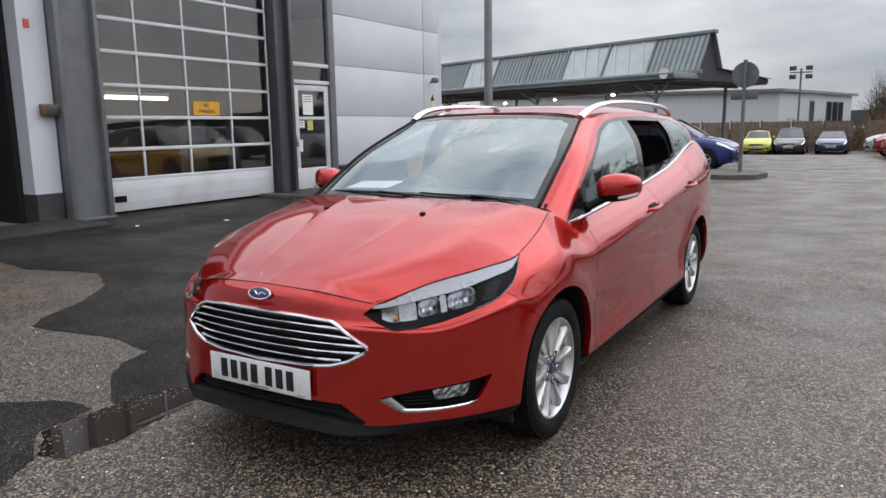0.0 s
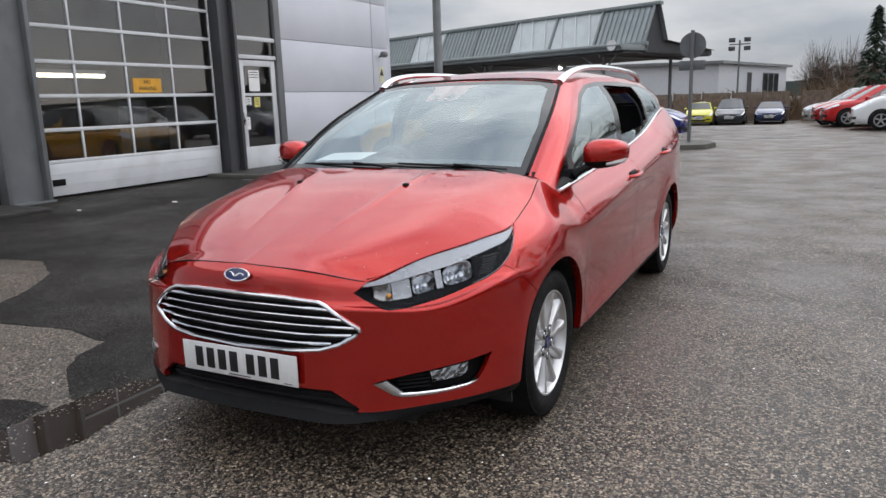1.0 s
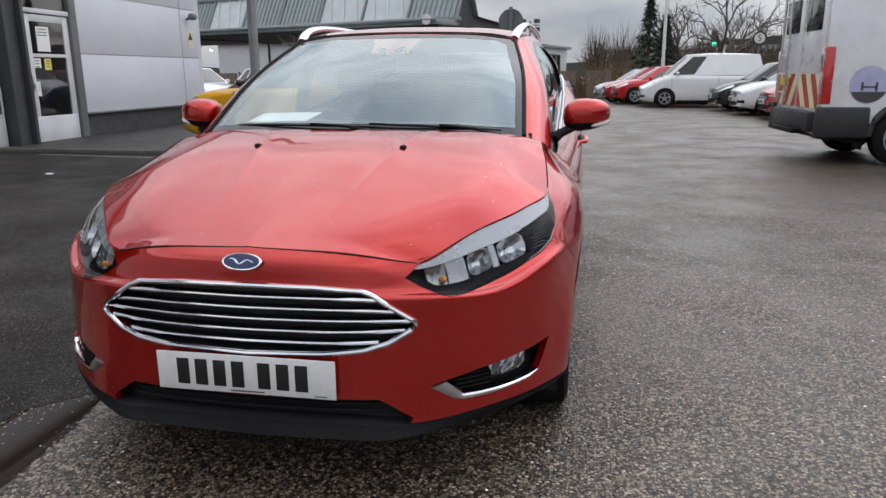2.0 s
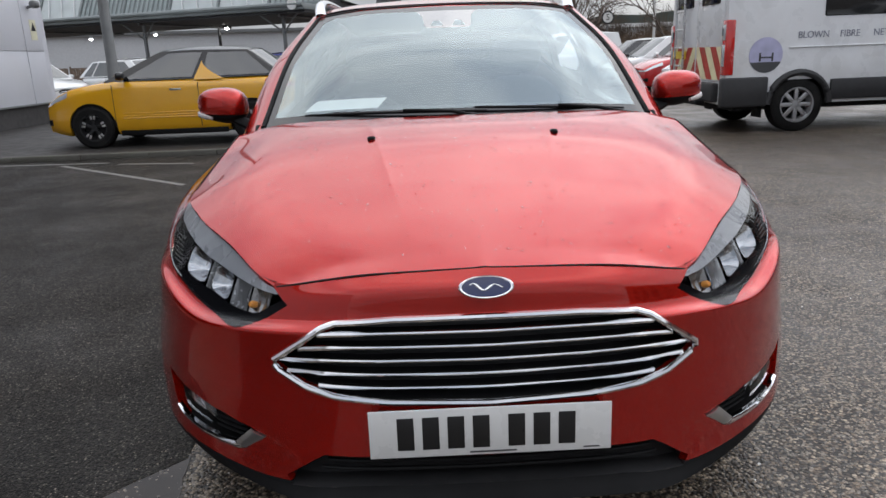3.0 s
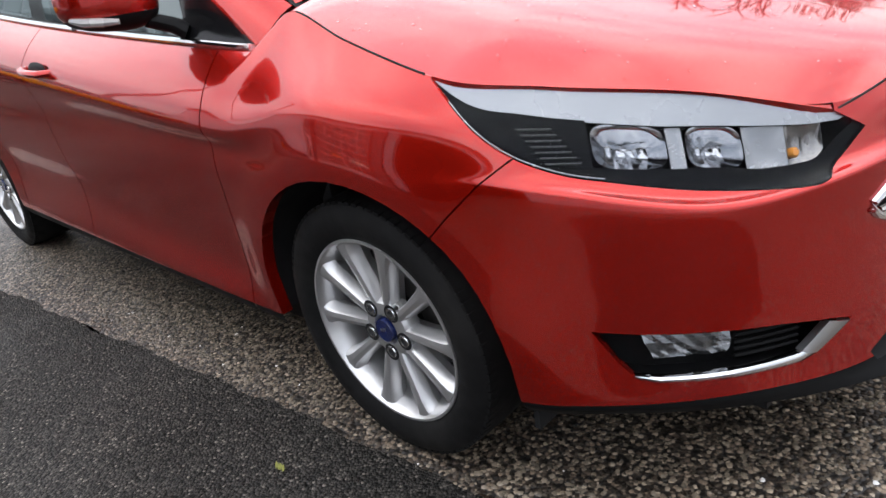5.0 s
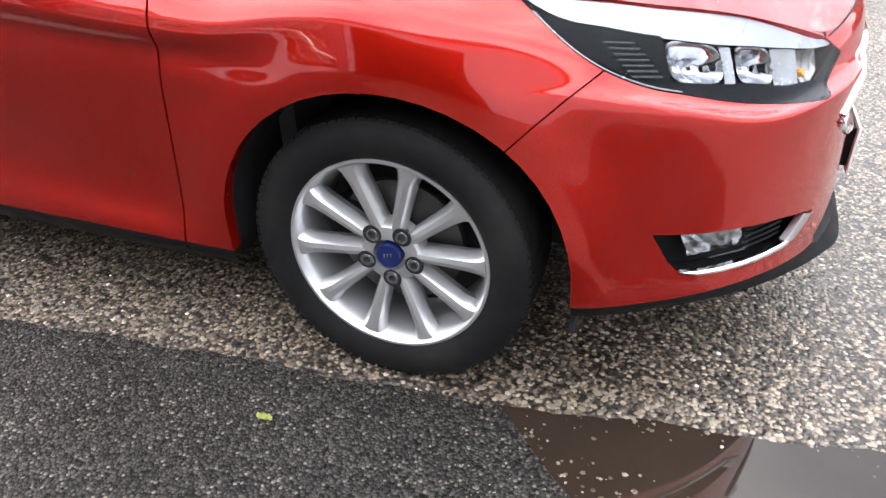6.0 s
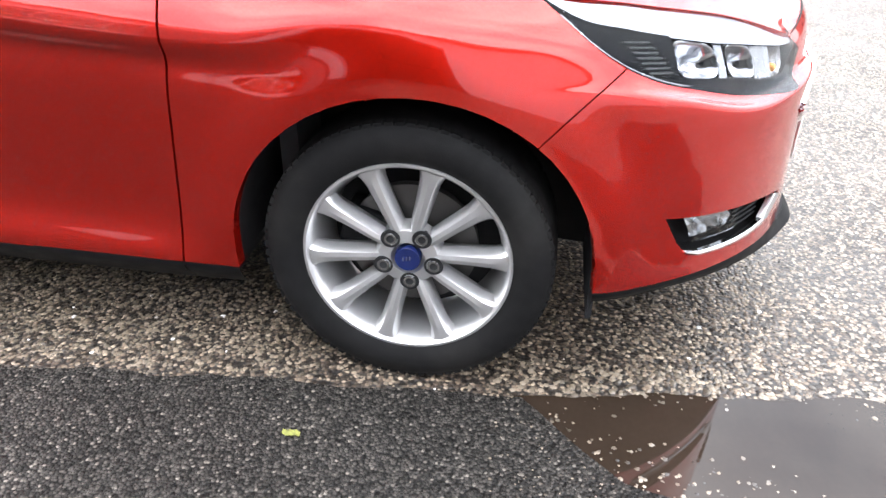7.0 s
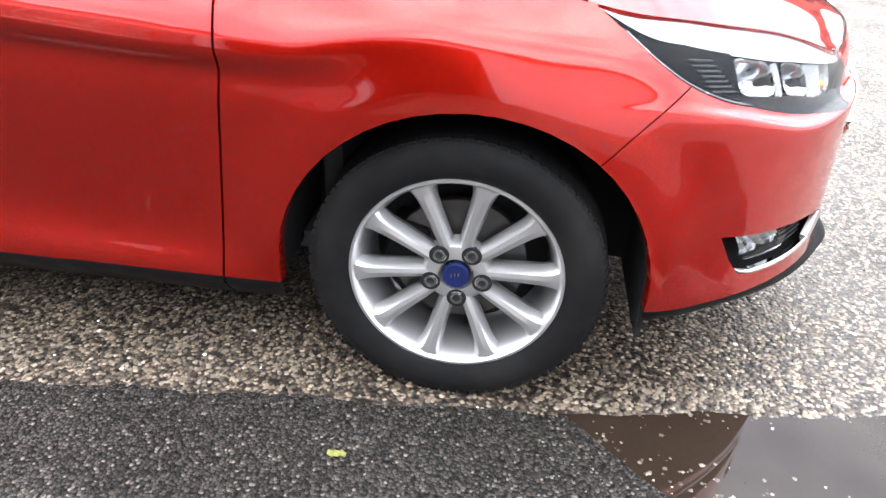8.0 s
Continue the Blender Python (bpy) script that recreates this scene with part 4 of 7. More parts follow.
# fog lamps
def fog(flip):
    f = mirrored if flip else (lambda b: b.copy())
    lamp = part("fog_lamp", f(sunk(fog_skin, (-.03, .05, .0))), BLACK_TRIM, hero, "fog lamp recess with chrome strip")

    def patch(corners, out, n=8, thick=.0):
        """A curved quad on the skin between two edges."""
        (a0, a1), (b0, b1) = corners
        def at(u, v):
            s = (a0[0] + (a1[0] - a0[0]) * u) * (1 - v) + (b0[0] + (b1[0] - b0[0]) * u) * v
            z = (a0[1] + (a1[1] - a0[1]) * u) * (1 - v) + (b0[1] + (b1[1] - b0[1]) * u) * v
            p, nn = corner(s, z)
            return p + nn * (out + .004 * math.sin(math.pi * v))
        return grid(at, np.linspace(0, 1, n), np.linspace(0, 1, 4))
    bands = [((.158, .334), (.120, .3205), .006, .010), ((.120, .3205), (.060, .315), .010, .012), ((.060, .315), (.006, .3125), .012, .013),
             ((.006, .3125), (-.060, .312), .013, .014), ((-.060, .312), (-.114, .3125), .014, .016), ((-.114, .3125), (-.144, .322), .016, .022)]
    parts_ = [patch(((a, b), ((a[0], a[1] + h0), (b[0], b[1] + h1))), .0005) for a, b, h0, h1 in bands]
    strip = joined(*parts_)
    rim_back(strip, (-.006, .009, 0))
    part("chrome_strip", f(strip), CHROME, lamp, "chrome lower strip")
    strip.free()
    tip = patch((((-.144, .322), (-.205, .363)), ((-.114, .331), (-.164, .374))), .002)
    rim_back(tip, (-.006, .012, 0))
    part("strip_end", f(tip), SATIN, lamp, "satin silver strip end")
    tip.free()
    lens = patch((((-.006, .340), (.128, .348)), ((-.012, .384), (.146, .398))), -.012)
    part("fog_lens", f(lens), LENS, lamp).visible_shadow = False
    refl = patch((((-.003, .343), (.124, .351)), ((-.009, .381), (.142, .395))), -.030, 10)
    for v in refl.verts:
        v.co += Vector((random.uniform(-.0025, .0025), random.uniform(-.0025, .0025), random.uniform(-.001, .001)))
    part("fog_reflector", f(refl), FOG_SILVER, lamp, "dull silver reflector", False)
    lens.free(), refl.free()
    for k in range(4):
        z = .335 + .013 * k
        pts = [corner(s, z + .1 * max(0, s))[0] + Vector((-.014, .02, 0)) for s in np.linspace(-.125, -.015, 6)]
        part("fog_slat", f(tube(pts, .0035, 6)), BLACK_TRIM, lamp)


fog(True), fog(False)
bmesh.ops.delete(lamp_skin, geom=list(lamp_skin.verts), context="VERTS"), lamp_skin.free(), fog_skin.free()

# door mirrors
LAMP_GREY = material("mirror_lamp", (.42, .40, .39), .2, .2)
def puff(cx, cy, cz, ax, ay, az, p=2.6, nu=28, nv=16):
    """A rounded box."""
    def sg(c):
        return math.copysign(abs(c)**(2 / p), c)
    bm = bmesh.new()
    rows = [[bm.verts.new((cx + ax * sg(math.cos(v)) * sg(math.cos(u)), cy + ay * sg(math.cos(v)) * sg(math.sin(u)), cz + az * sg(math.sin(v))))
             for u in np.linspace(-math.pi, math.pi, nu, endpoint=False)] for v in np.linspace(-math.pi / 2 + .02, math.pi / 2 - .02, nv)]
    for r, q in zip(rows, rows[1:]):
        for i in range(nu):
            bm.faces.new((r[i], r[(i + 1) % nu], q[(i + 1) % nu], q[i]))
    bm.faces.new(rows[0]), bm.faces.new(rows[-1])
    bmesh.ops.recalc_face_normals(bm, faces=bm.faces)
    return bm


def door_mirror(flip):
    f = mirrored if flip else (lambda b: b.copy())
    shell = puff(.912, .652, 1.018, .102, .082, .068, 2.7)
    for v in shell.verts:   # taper towards the tip, flat glass side
        k = (v.co.x - .81) / .20
        v.co.z = 1.018 + (v.co.z - 1.018) * (1.06 - .22 * max(0, k)**2) + .012 * k
        v.co.y = min(v.co.y + .05 * max(0, k) ** 2, .715)
    score(shell, [(.7, .985), (1.1, .998)], FRONT, None, .02, close=False)
    low = take(shell, lambda c, fc: c.z < .985 + (c.x - .7) * .0325)
    mir = part("door_mirror", f(shell), RED, hero)
    part("mirror_base", f(low), BLACK_TRIM, mir, "matt black lower shell")
    part("mirror_arm", f(tube([(.775, .60, .925), (.80, .615, .945), (.85, .63, .968)], [.036, .032, .03], 12, None, .6)), BLACK_TRIM, mir)
    part("indicator", f(tube([(.935, .578, .980), (.965, .60, .984), (.993, .63, .990), (1.006, .66, .998)], [.006, .010, .010, .006], 8)), LAMP_GREY, mir, "clear indicator lens")
    part("mirror_glass", f(block(.835, .99, .714, .717, .975, 1.065, .002)), CHROME, mir)
    shell.free(), low.free()


door_mirror(True), door_mirror(False)
for flip in (True, False):
    f = mirrored if flip else (lambda b: b)
    # chrome waist strip, roof rail, handles
    pts = [Vector([float(CAB[0][k](u)) for k in range(3)]) + Vector((.007, 0, .004)) for u in np.linspace(3.0, 7.45, 40)]
    part("waist_strip", f(tube(pts, .0085, 8, None, .9)), CHROME, hero, "chrome strip under the side windows")
    rail = [(.550, 1.09, 1.365), (.560, 1.16, 1.398), (.572, 1.30, 1.432), (.578, 1.6, 1.457), (.58, 2.0, 1.464), (.575, 2.6, 1.456), (.562, 2.98, 1.425), (.552, 3.10, 1.392)]
    ks = np.linspace(0, 7, 40)
    fx = [pchip(range(8), [q[k] for q in rail]) for k in range(3)]
    part("roof_rail", f(tube([[float(g(k)) for g in fx] for k in ks], [.024 - .004 * min(1, k / 3) for k in ks], 10, None, .8)), CHROME, hero, "bright silver roof rail")
    for y, z in ((1.30, .845), (2.235, .905)):
        h = part("door_handle", f(tube([(.885, y, z), (.915, y + .02, z + .002), (.926, y + .07, z + .006), (.926, y + .13, z + .01), (.914, y + .175, z + .012), (.885, y + .195, z + .012)],
                                        [.012, .015, .014, .014, .015, .012], 10, None, .8)), RED, hero)
        part("handle_cup", f(puff(.893, y + .09, z + .004, .012, .07, .03, 2.2)), BLACK_VOID, h)
    part("washer_jet", f(puff(.272, -.116, .951, .012, .016, .008)), BLACK_TRIM, hero)
    part("a_pillar_seal", f(tube([cab_at(2 - .12, v) for v in np.linspace(.02, 1.95, 14)], .009, 8)), BLACK_TRIM, hero)
part("screen_header", tube([Vector(cab_at(u, 1.97)) + Vector((0, -.001, .001)) for u in np.linspace(0, 1.9, 14)], .0035, 6), BLACK_GLOSS, hero)
part("screen_header", mirrored(tube([Vector(cab_at(u, 1.97)) + Vector((0, -.001, .001)) for u in np.linspace(0, 1.9, 14)], .0035, 6)), BLACK_GLOSS, hero)
# scuttle and wipers


def scuttle_at(u, v):
    a = abs(u)
    h = hood_at(min(1, a / .735 * 1.0), 1)
    c = cab_at(min(2, 0 + 2 * (a / .70)), .05)
    p0, p1 = Vector((u, .13 + .085 * (a / .74)**2 - .05, h[2] - .028)), Vector((u, c[1] + .01, c[2] + .004))
    return p0.lerp(p1, v) + Vector((0, 0, -.012 * math.sin(math.pi * v)))


part("scuttle", grid(scuttle_at, np.linspace(-.70, .70, 31), np.linspace(0, 1, 5)), BLACK_TRIM, hero)
for x0, x1 in ((-.52, .10), (.06, .58)):
    pts = []
    for k in np.linspace(0, 1, 12):
        xx = x0 + (x1 - x0) * k
        u = 2 * abs(xx) / .69
        v = .06 + .05 * (1 - k)
        p = Vector(cab_at(min(1.95, u), v))
        pts.append(Vector((xx, p.y - .006, p.z + .006)))
    wiper = part("wiper", tube(pts, .0045, 8), BLACK_TRIM, hero)
    part("wiper_arm", tube([pts[6] + Vector((0, -.006, .008)), pts[9] + Vector((0, -.025, .002)), (x1 + .02, .17, .965)], [.005, .006, .010], 8), BLACK_TRIM, wiper)
# aerial
part("aerial", tube([(0, 3.20, 1.40), (0, 3.28, 1.56)], [.006, .003], 8), BLACK_TRIM, hero)

# cabin
part("headliner", grid(lambda u, v: (u * .52, v, float(ROOF_C(v)) - .035 - .03 * u * u), np.linspace(-1.12, 1.12, 9), np.linspace(1.10, 3.25, 12)),
     material("headliner", (.20, .20, .195), .9), hero)
dash = grid(lambda u, v: (u * .66, .30 + .42 * v, .985 + .012 * math.sin(v * 3) - .05 * max(0, v - .8) - .02 * u * u + .02 * math.exp(-((u + .55) / .22)**2) * v), np.linspace(-1, 1, 25), np.linspace(0, 1, 9))
part("tailgate_lining", block(-.62, .62, 3.18, 3.24, .6, 1.21, .01), TRIM_GREY, hero)
part("luggage_cover", block(-.66, .66, 2.35, 3.2, .98, 1.0), TRIM_GREY, hero)
part("dashboard", rim_back(dash, (0, .02, -.22)), TRIM_GREY, hero)
part("cabin_floor", block(-.70, .70, .30, 3.4, .24, .28), TRIM_GREY, hero)
for sx in (-1, 1):
    part("door_card", block(sx * .74 - .02, sx * .74 + .02, .42, 3.3, .28, .93), TRIM_GREY, hero)
part("bulkhead", block(-.72, .72, .26, .30, .24, .90), TRIM_GREY, hero)
for sx in (-1, 1):
    seat = part("front_seat", puff(sx * .36, 1.05, .46, .25, .27, .09, 3), SEAT_CLOTH, hero)
    back = puff(0, 0, .32, .24, .07, .33, 3)
    bmesh.ops.transform(back, matrix=pose(sx * .36, 1.27, .45, -17, 0, 0), verts=back.verts)
    part("seat_back", back, SEAT_CLOTH, seat)
    part("head_restraint", puff(sx * .36, 1.47, 1.17, .13, .05, .09, 3), SEAT_CLOTH, seat)
    part("rear_restraint", puff(sx * .36, 2.30, 1.10, .12, .05, .07, 3), SEAT_CLOTH, hero)
rb = puff(0, 0, .3, .62, .08, .32, 4)
bmesh.ops.transform(rb, matrix=pose(0, 2.12, .42, -16, 0, 0), verts=rb.verts)
part("rear_seat", rb, SEAT_CLOTH, hero)
part("rear_seat_base", puff(0, 1.95, .45, .62, .26, .09, 4), SEAT_CLOTH, hero)
ring = [Vector((.185 * math.cos(a), 0, .185 * math.sin(a))) for a in np.linspace(0, 2 * math.pi, 33)]
sw = tube(ring, .016, 8)
bmesh.ops.transform(sw, matrix=pose(-.36, .80, .86, -24, 0, 0), verts=sw.verts)
part("steering_wheel", sw, TRIM_GREY, hero)
part("sensor_pod", puff(0, .985, 1.318, .075, .05, .035, 3), TRIM_GREY, hero)
part("rear_view_mirror", puff(.0, 1.07, 1.285, .11, .018, .032, 3), BLACK_GLOSS, hero)
sheet = grid(lambda u, v: (-.54 + .26 * u + .03 * v, .36 + .13 * v + .03 * u, 1.003 + .03 * v + .004 * math.sin(2 * u)), np.linspace(0, 1, 7), np.linspace(0, 1, 3))
tagged(link("paper_sheet", sheet, PAPER), "white sheet of paper lying on the dashboard", "paper")

# rain standing on the bonnet and wings
drop_rs = np.random.RandomState(4)
drops = bmesh.new()
for _ in range(900):
    a, b = drop_rs.uniform(-.97, .97), 1 - drop_rs.uniform(0, 1)**1.8 * .95
    p = Vector(hood_at(abs(a), b))
    e, g = Vector(hood_at(min(1, abs(a) + .01), b)) - p, Vector(hood_at(abs(a), min(1, b + .01))) - p
    n = e.cross(g).normalized()
    n = n if n.z > 0 else -n
    if a < 0:
        p, n = Vector((-p.x, p.y, p.z)), Vector((-n.x, n.y, n.z))
    r = drop_rs.uniform(.0012, .0034) * (1 if drop_rs.uniform() < .9 else 1.5)
    t1 = n.cross(Vector((1, 0, 0))).normalized()
    t2 = n.cross(t1)
    ring = [[drops.verts.new(p + n * (h * r) + (t1 * math.cos(q) + t2 * math.sin(q)) * r * w) for q in np.linspace(0, 2 * math.pi, 7)[:-1]] for h, w in ((-.05, 1.0), (.32, .72))]
    top = drops.verts.new(p + n * r * .45)
    for k in range(6):
        drops.faces.new((ring[0][k], ring[0][(k + 1) % 6], ring[1][(k + 1) % 6], ring[1][k]))
        drops.faces.new((ring[1][k], ring[1][(k + 1) % 6], top))
tagged(link("rain_drops", drops, glass("rain_water", (.80, .78, .78), 1.5)), "rain drops standing on the red bonnet", "water drops", "", "stuff")

# ---- ground: chip-sealed yard, dark repair, puddle ----
def chip_material(name, ramp, cells, rough, bump, binder, wet, spec=.5, patchy=(.72, 1.22), film=(.3, .35), lumps=0.0):
    """Stone chips in a dark binder, each cell its own stone colour; damp in broad patches."""
    mt = bpy.data.materials.new(name)
    mt.use_nodes = True
    nt = mt.node_tree
    b = nt.nodes["Principled BSDF"]
    b.inputs["Specular IOR Level"].default_value = spec
    b.inputs["Coat Roughness"].default_value, b.inputs["Coat IOR"].default_value = film[1], 1.33
    co = nt.nodes.new("ShaderNodeTexCoord")

    def tex(kind, s, **kw):
        n = nt.nodes.new(kind)
        n.inputs["Scale"].default_value = s
        for k, v in kw.items():
            n.inputs[k].default_value = v
        nt.links.new(co.outputs["Object"], n.inputs["Vector"])
        return n
    vo = tex("ShaderNodeTexVoronoi", cells, Randomness=1.0)
    sep = nt.nodes.new("ShaderNodeSeparateColor")
    nt.links.new(vo.outputs["Color"], sep.inputs["Color"])
    cr = nt.nodes.new("ShaderNodeValToRGB")
    cr.color_ramp.elements[0].position, cr.color_ramp.elements[0].color = ramp[0][0], (*ramp[0][1], 1)
    cr.color_ramp.elements[1].position, cr.color_ramp.elements[1].color = ramp[-1][0], (*ramp[-1][1], 1)
    for p, c in ramp[1:-1]:
        e = cr.color_ramp.elements.new(p)
        e.color = (*c, 1)
    nt.links.new(sep.outputs["Red"], cr.inputs["Fac"])
    edge = nt.nodes.new("ShaderNodeMapRange")
    edge.inputs["From Min"].default_value, edge.inputs["From Max"].default_value = 0.45, 0.80
    nt.links.new(vo.outputs["Distance"], edge.inputs["Value"])
    mx = nt.nodes.new("ShaderNodeMix")
    mx.data_type = "RGBA"
    nt.links.new(edge.outputs["Result"], mx.inputs[0])
    nt.links.new(cr.outputs["Color"], mx.inputs[6])
    mx.inputs[7].default_value = (*binder, 1)
    big = tex("ShaderNodeTexNoise", 0.55, Detail=6.0, Roughness=0.6)
    wide = nt.nodes.new("ShaderNodeMapRange")
    wide.inputs["From Min"].default_value, wide.inputs["From Max"].default_value = 0.3, 0.7
    wide.inputs["To Min"].default_value, wide.inputs["To Max"].default_value = patchy
    nt.links.new(big.outputs["Fac"], wide.inputs["Value"])
    hs = nt.nodes.new("ShaderNodeHueSaturation")
    nt.links.new(wide.outputs["Result"], hs.inputs["Value"])
    nt.links.new(mx.outputs[2], hs.inputs["Color"])
    nt.links.new(hs.outputs["Color"], b.inputs["Base Color"])
    damp = tex("ShaderNodeTexNoise", 1.3, Detail=9.0, Roughness=.62)
    rr = nt.nodes.new("ShaderNodeMapRange")
    rr.inputs["From Min"].default_value, rr.inputs["From Max"].default_value = 0.35, 0.65
    rr.inputs["To Min"].default_value, rr.inputs["To Max"].default_value = rough - wet, rough + wet
    nt.links.new(damp.outputs["Fac"], rr.inputs["Value"])
    nt.links.new(rr.outputs["Result"], b.inputs["Roughness"])
    cw = nt.nodes.new("ShaderNodeMapRange")      # standing film of rain, thicker in broad patches
    cw.inputs["From Min"].default_value, cw.inputs["From Max"].default_value = 0.35, 0.65
    cw.inputs["To Min"].default_value, cw.inputs["To Max"].default_value = min(1, film[0] * 1.9), film[0] * .1
    nt.links.new(damp.outputs["Fac"], cw.inputs["Value"])
    nt.links.new(cw.outputs["Result"], b.inputs["Coat Weight"])
    bp = nt.nodes.new("ShaderNodeBump")
    bp.invert = True
    bp.inputs["Strength"].default_value, bp.inputs["Distance"].default_value = bump, 0.006
    nt.links.new(vo.outputs["Distance"], bp.inputs["Height"])
    nt.links.new(bp.outputs["Normal"], b.inputs["Normal"])
    soft = nt.nodes.new("ShaderNodeBump")        # the film follows the stones more gently
    soft.invert = True
    soft.inputs["Strength"].default_value, soft.inputs["Distance"].default_value = bump * .45, 0.006
    nt.links.new(vo.outputs["Distance"], soft.inputs["Height"])
    nt.links.new(soft.outputs["Normal"], b.inputs["Coat Normal"])
    if lumps:            # coarse, uneven laying
        lump, up = tex("ShaderNodeTexNoise", 26, Detail=5.0, Roughness=.6), nt.nodes.new("ShaderNodeBump")
        up.inputs["Strength"].default_value, up.inputs["Distance"].default_value = lumps, .02
        nt.links.new(lump.outputs["Fac"], up.inputs["Height"])
        nt.links.new(up.outputs["Normal"], bp.inputs["Normal"])
        nt.links.new(up.outputs["Normal"], soft.inputs["Normal"])
    return mt


STONES = [(0.0, (0.010, 0.0075, 0.0055)), (0.35, (0.032, 0.0225, 0.016)), (0.6, (0.094, 0.069, 0.050)), (0.82, (0.235, 0.177, 0.126)), (1.0, (0.455, 0.373, 0.277))]
CHIPS = chip_material("chip_seal", STONES, 95, 0.45, 0.75, (0.014, 0.012, 0.011), 0.12, .45, film=(.16, .36))
TAR = chip_material("repair_asphalt", [(0.0, (0.011, 0.0101, 0.0092)), (0.5, (0.036, 0.0328, 0.0293)), (0.93, (0.076, 0.068, 0.060)), (1.0, (0.20, 0.178, 0.153))],
                    150, 0.60, 1.0, (0.008, 0.0076, 0.0072), 0.13, .07, (.45, 1.4), (.16, .20), .5)


def gz(y):
    """The yard falls gently towards its far fence."""
    return -.72 * min(1.0, max(0.0, (y - 28) / 18))


bm = grid(lambda x, y: (x, y, gz(y)), [-600, -60, -20, 0, 20, 60, 600], [-600, -60, 0, 28, 31, 34, 37, 40, 43, 46, 120, 600])
structure("ground", bm, CHIPS, "worn chip-sealed asphalt yard, damp from rain", "ground")


def ragged(outline, step=.05, amp=.02, seed=1):
    """An outline with a worn, uneven edge."""
    out = []
    n = len(outline)
    for i in range(n):
        (x0, y0), (x1, y1) = outline[i], outline[(i + 1) % n]
        k = max(1, int(math.hypot(x1 - x0, y1 - y0) / step))
        for j in range(k):
            x, y = x0 + (x1 - x0) * j / k, y0 + (y1 - y0) * j / k
            w = [noise.noise((x * 4.5 + c, y * 4.5, seed)) * 1.2 + noise.noise((x * 17 + c, y * 17, seed)) * .8 for c in (0, 40)]
            out.append((x + amp * 1.6 * w[0], y + amp * 1.6 * w[1]))
    return out


def flat(outline, z):
    bm = bmesh.new()
    f = bm.faces.new([bm.verts.new((x, y, z)) for x, y in outline])
    if f.normal.z < 0:
        f.normal_flip()
    bmesh.ops.triangulate(bm, faces=bm.faces)
    bm.normal_update()
    bmesh.ops.reverse_faces(bm, faces=[g for g in bm.faces if g.normal.z < 0])
    return bm


REPAIR = [(-.892, -.25), (-.902, -.10), (-.915, .09), (-.935, .33), (-.955, .56), (-1.0, .88), (-1.045, 1.4), (-1.13, 2.3), (-1.22, 3.4), (-1.34, 5), (-1.48, 6.8), (-1.62, 7.50), (-8.4, 7.50), (-8.4, 1.35),
          (-6.2, 1.2), (-5.1, 1.05), (-4.75, 1.18), (-4.30, 1.26), (-3.74, .97), (-3.35, .49), (-3.13, .04), (-2.98, -.12), (-2.60, -.07), (-2.15, -.02), (-1.76, -.10), (-1.70, -.30),
          (-1.58, -.47), (-1.43, -.58), (-1.27, -.67), (-1.16, -.72), (-1.10, -.467), (-1.035, -.408), (-.976, -.343)]
structure("road_repair", flat(ragged(REPAIR, .045, .011, 3), .004), TAR, "smooth dark wet asphalt repair strip", "road")
REPAIR2 = [(-.93, -1.27), (-1.158, -1.11), (-1.178, -.94), (-1.21, -.82), (-1.30, -.80), (-1.49, -.86), (-1.71, -1.0), (-2.3, -1.15), (-3.2, -1.2), (-3.4, -2.4), (-2.0, -2.9), (-.9, -1.9), (-.80, -1.46)]
structure("road_repair", flat(ragged(REPAIR2, .045, .014, 5), .0036), TAR, "smooth dark wet asphalt repair", "road")
WATER = material("puddle_water", (0.024, 0.0165, 0.012), 0.012, vary=.2, scale=4, spec=.28, rough_vary=.006)
POOL = [(-.888, -.235), (-.860, -.40), (-.826, -.60), (-.786, -.83), (-.769, -1.0), (-.80, -1.2), (-.95, -1.24), (-1.15, -1.1), (-1.17, -.9), (-1.15, -.66), (-1.12, -.56),
        (-1.095, -.455), (-1.03, -.39), (-.97, -.33), (-.91, -.255)]
structure("water", flat(ragged(POOL, .03, .010, 7), .0028), WATER, "shallow muddy rain puddle", "puddle")

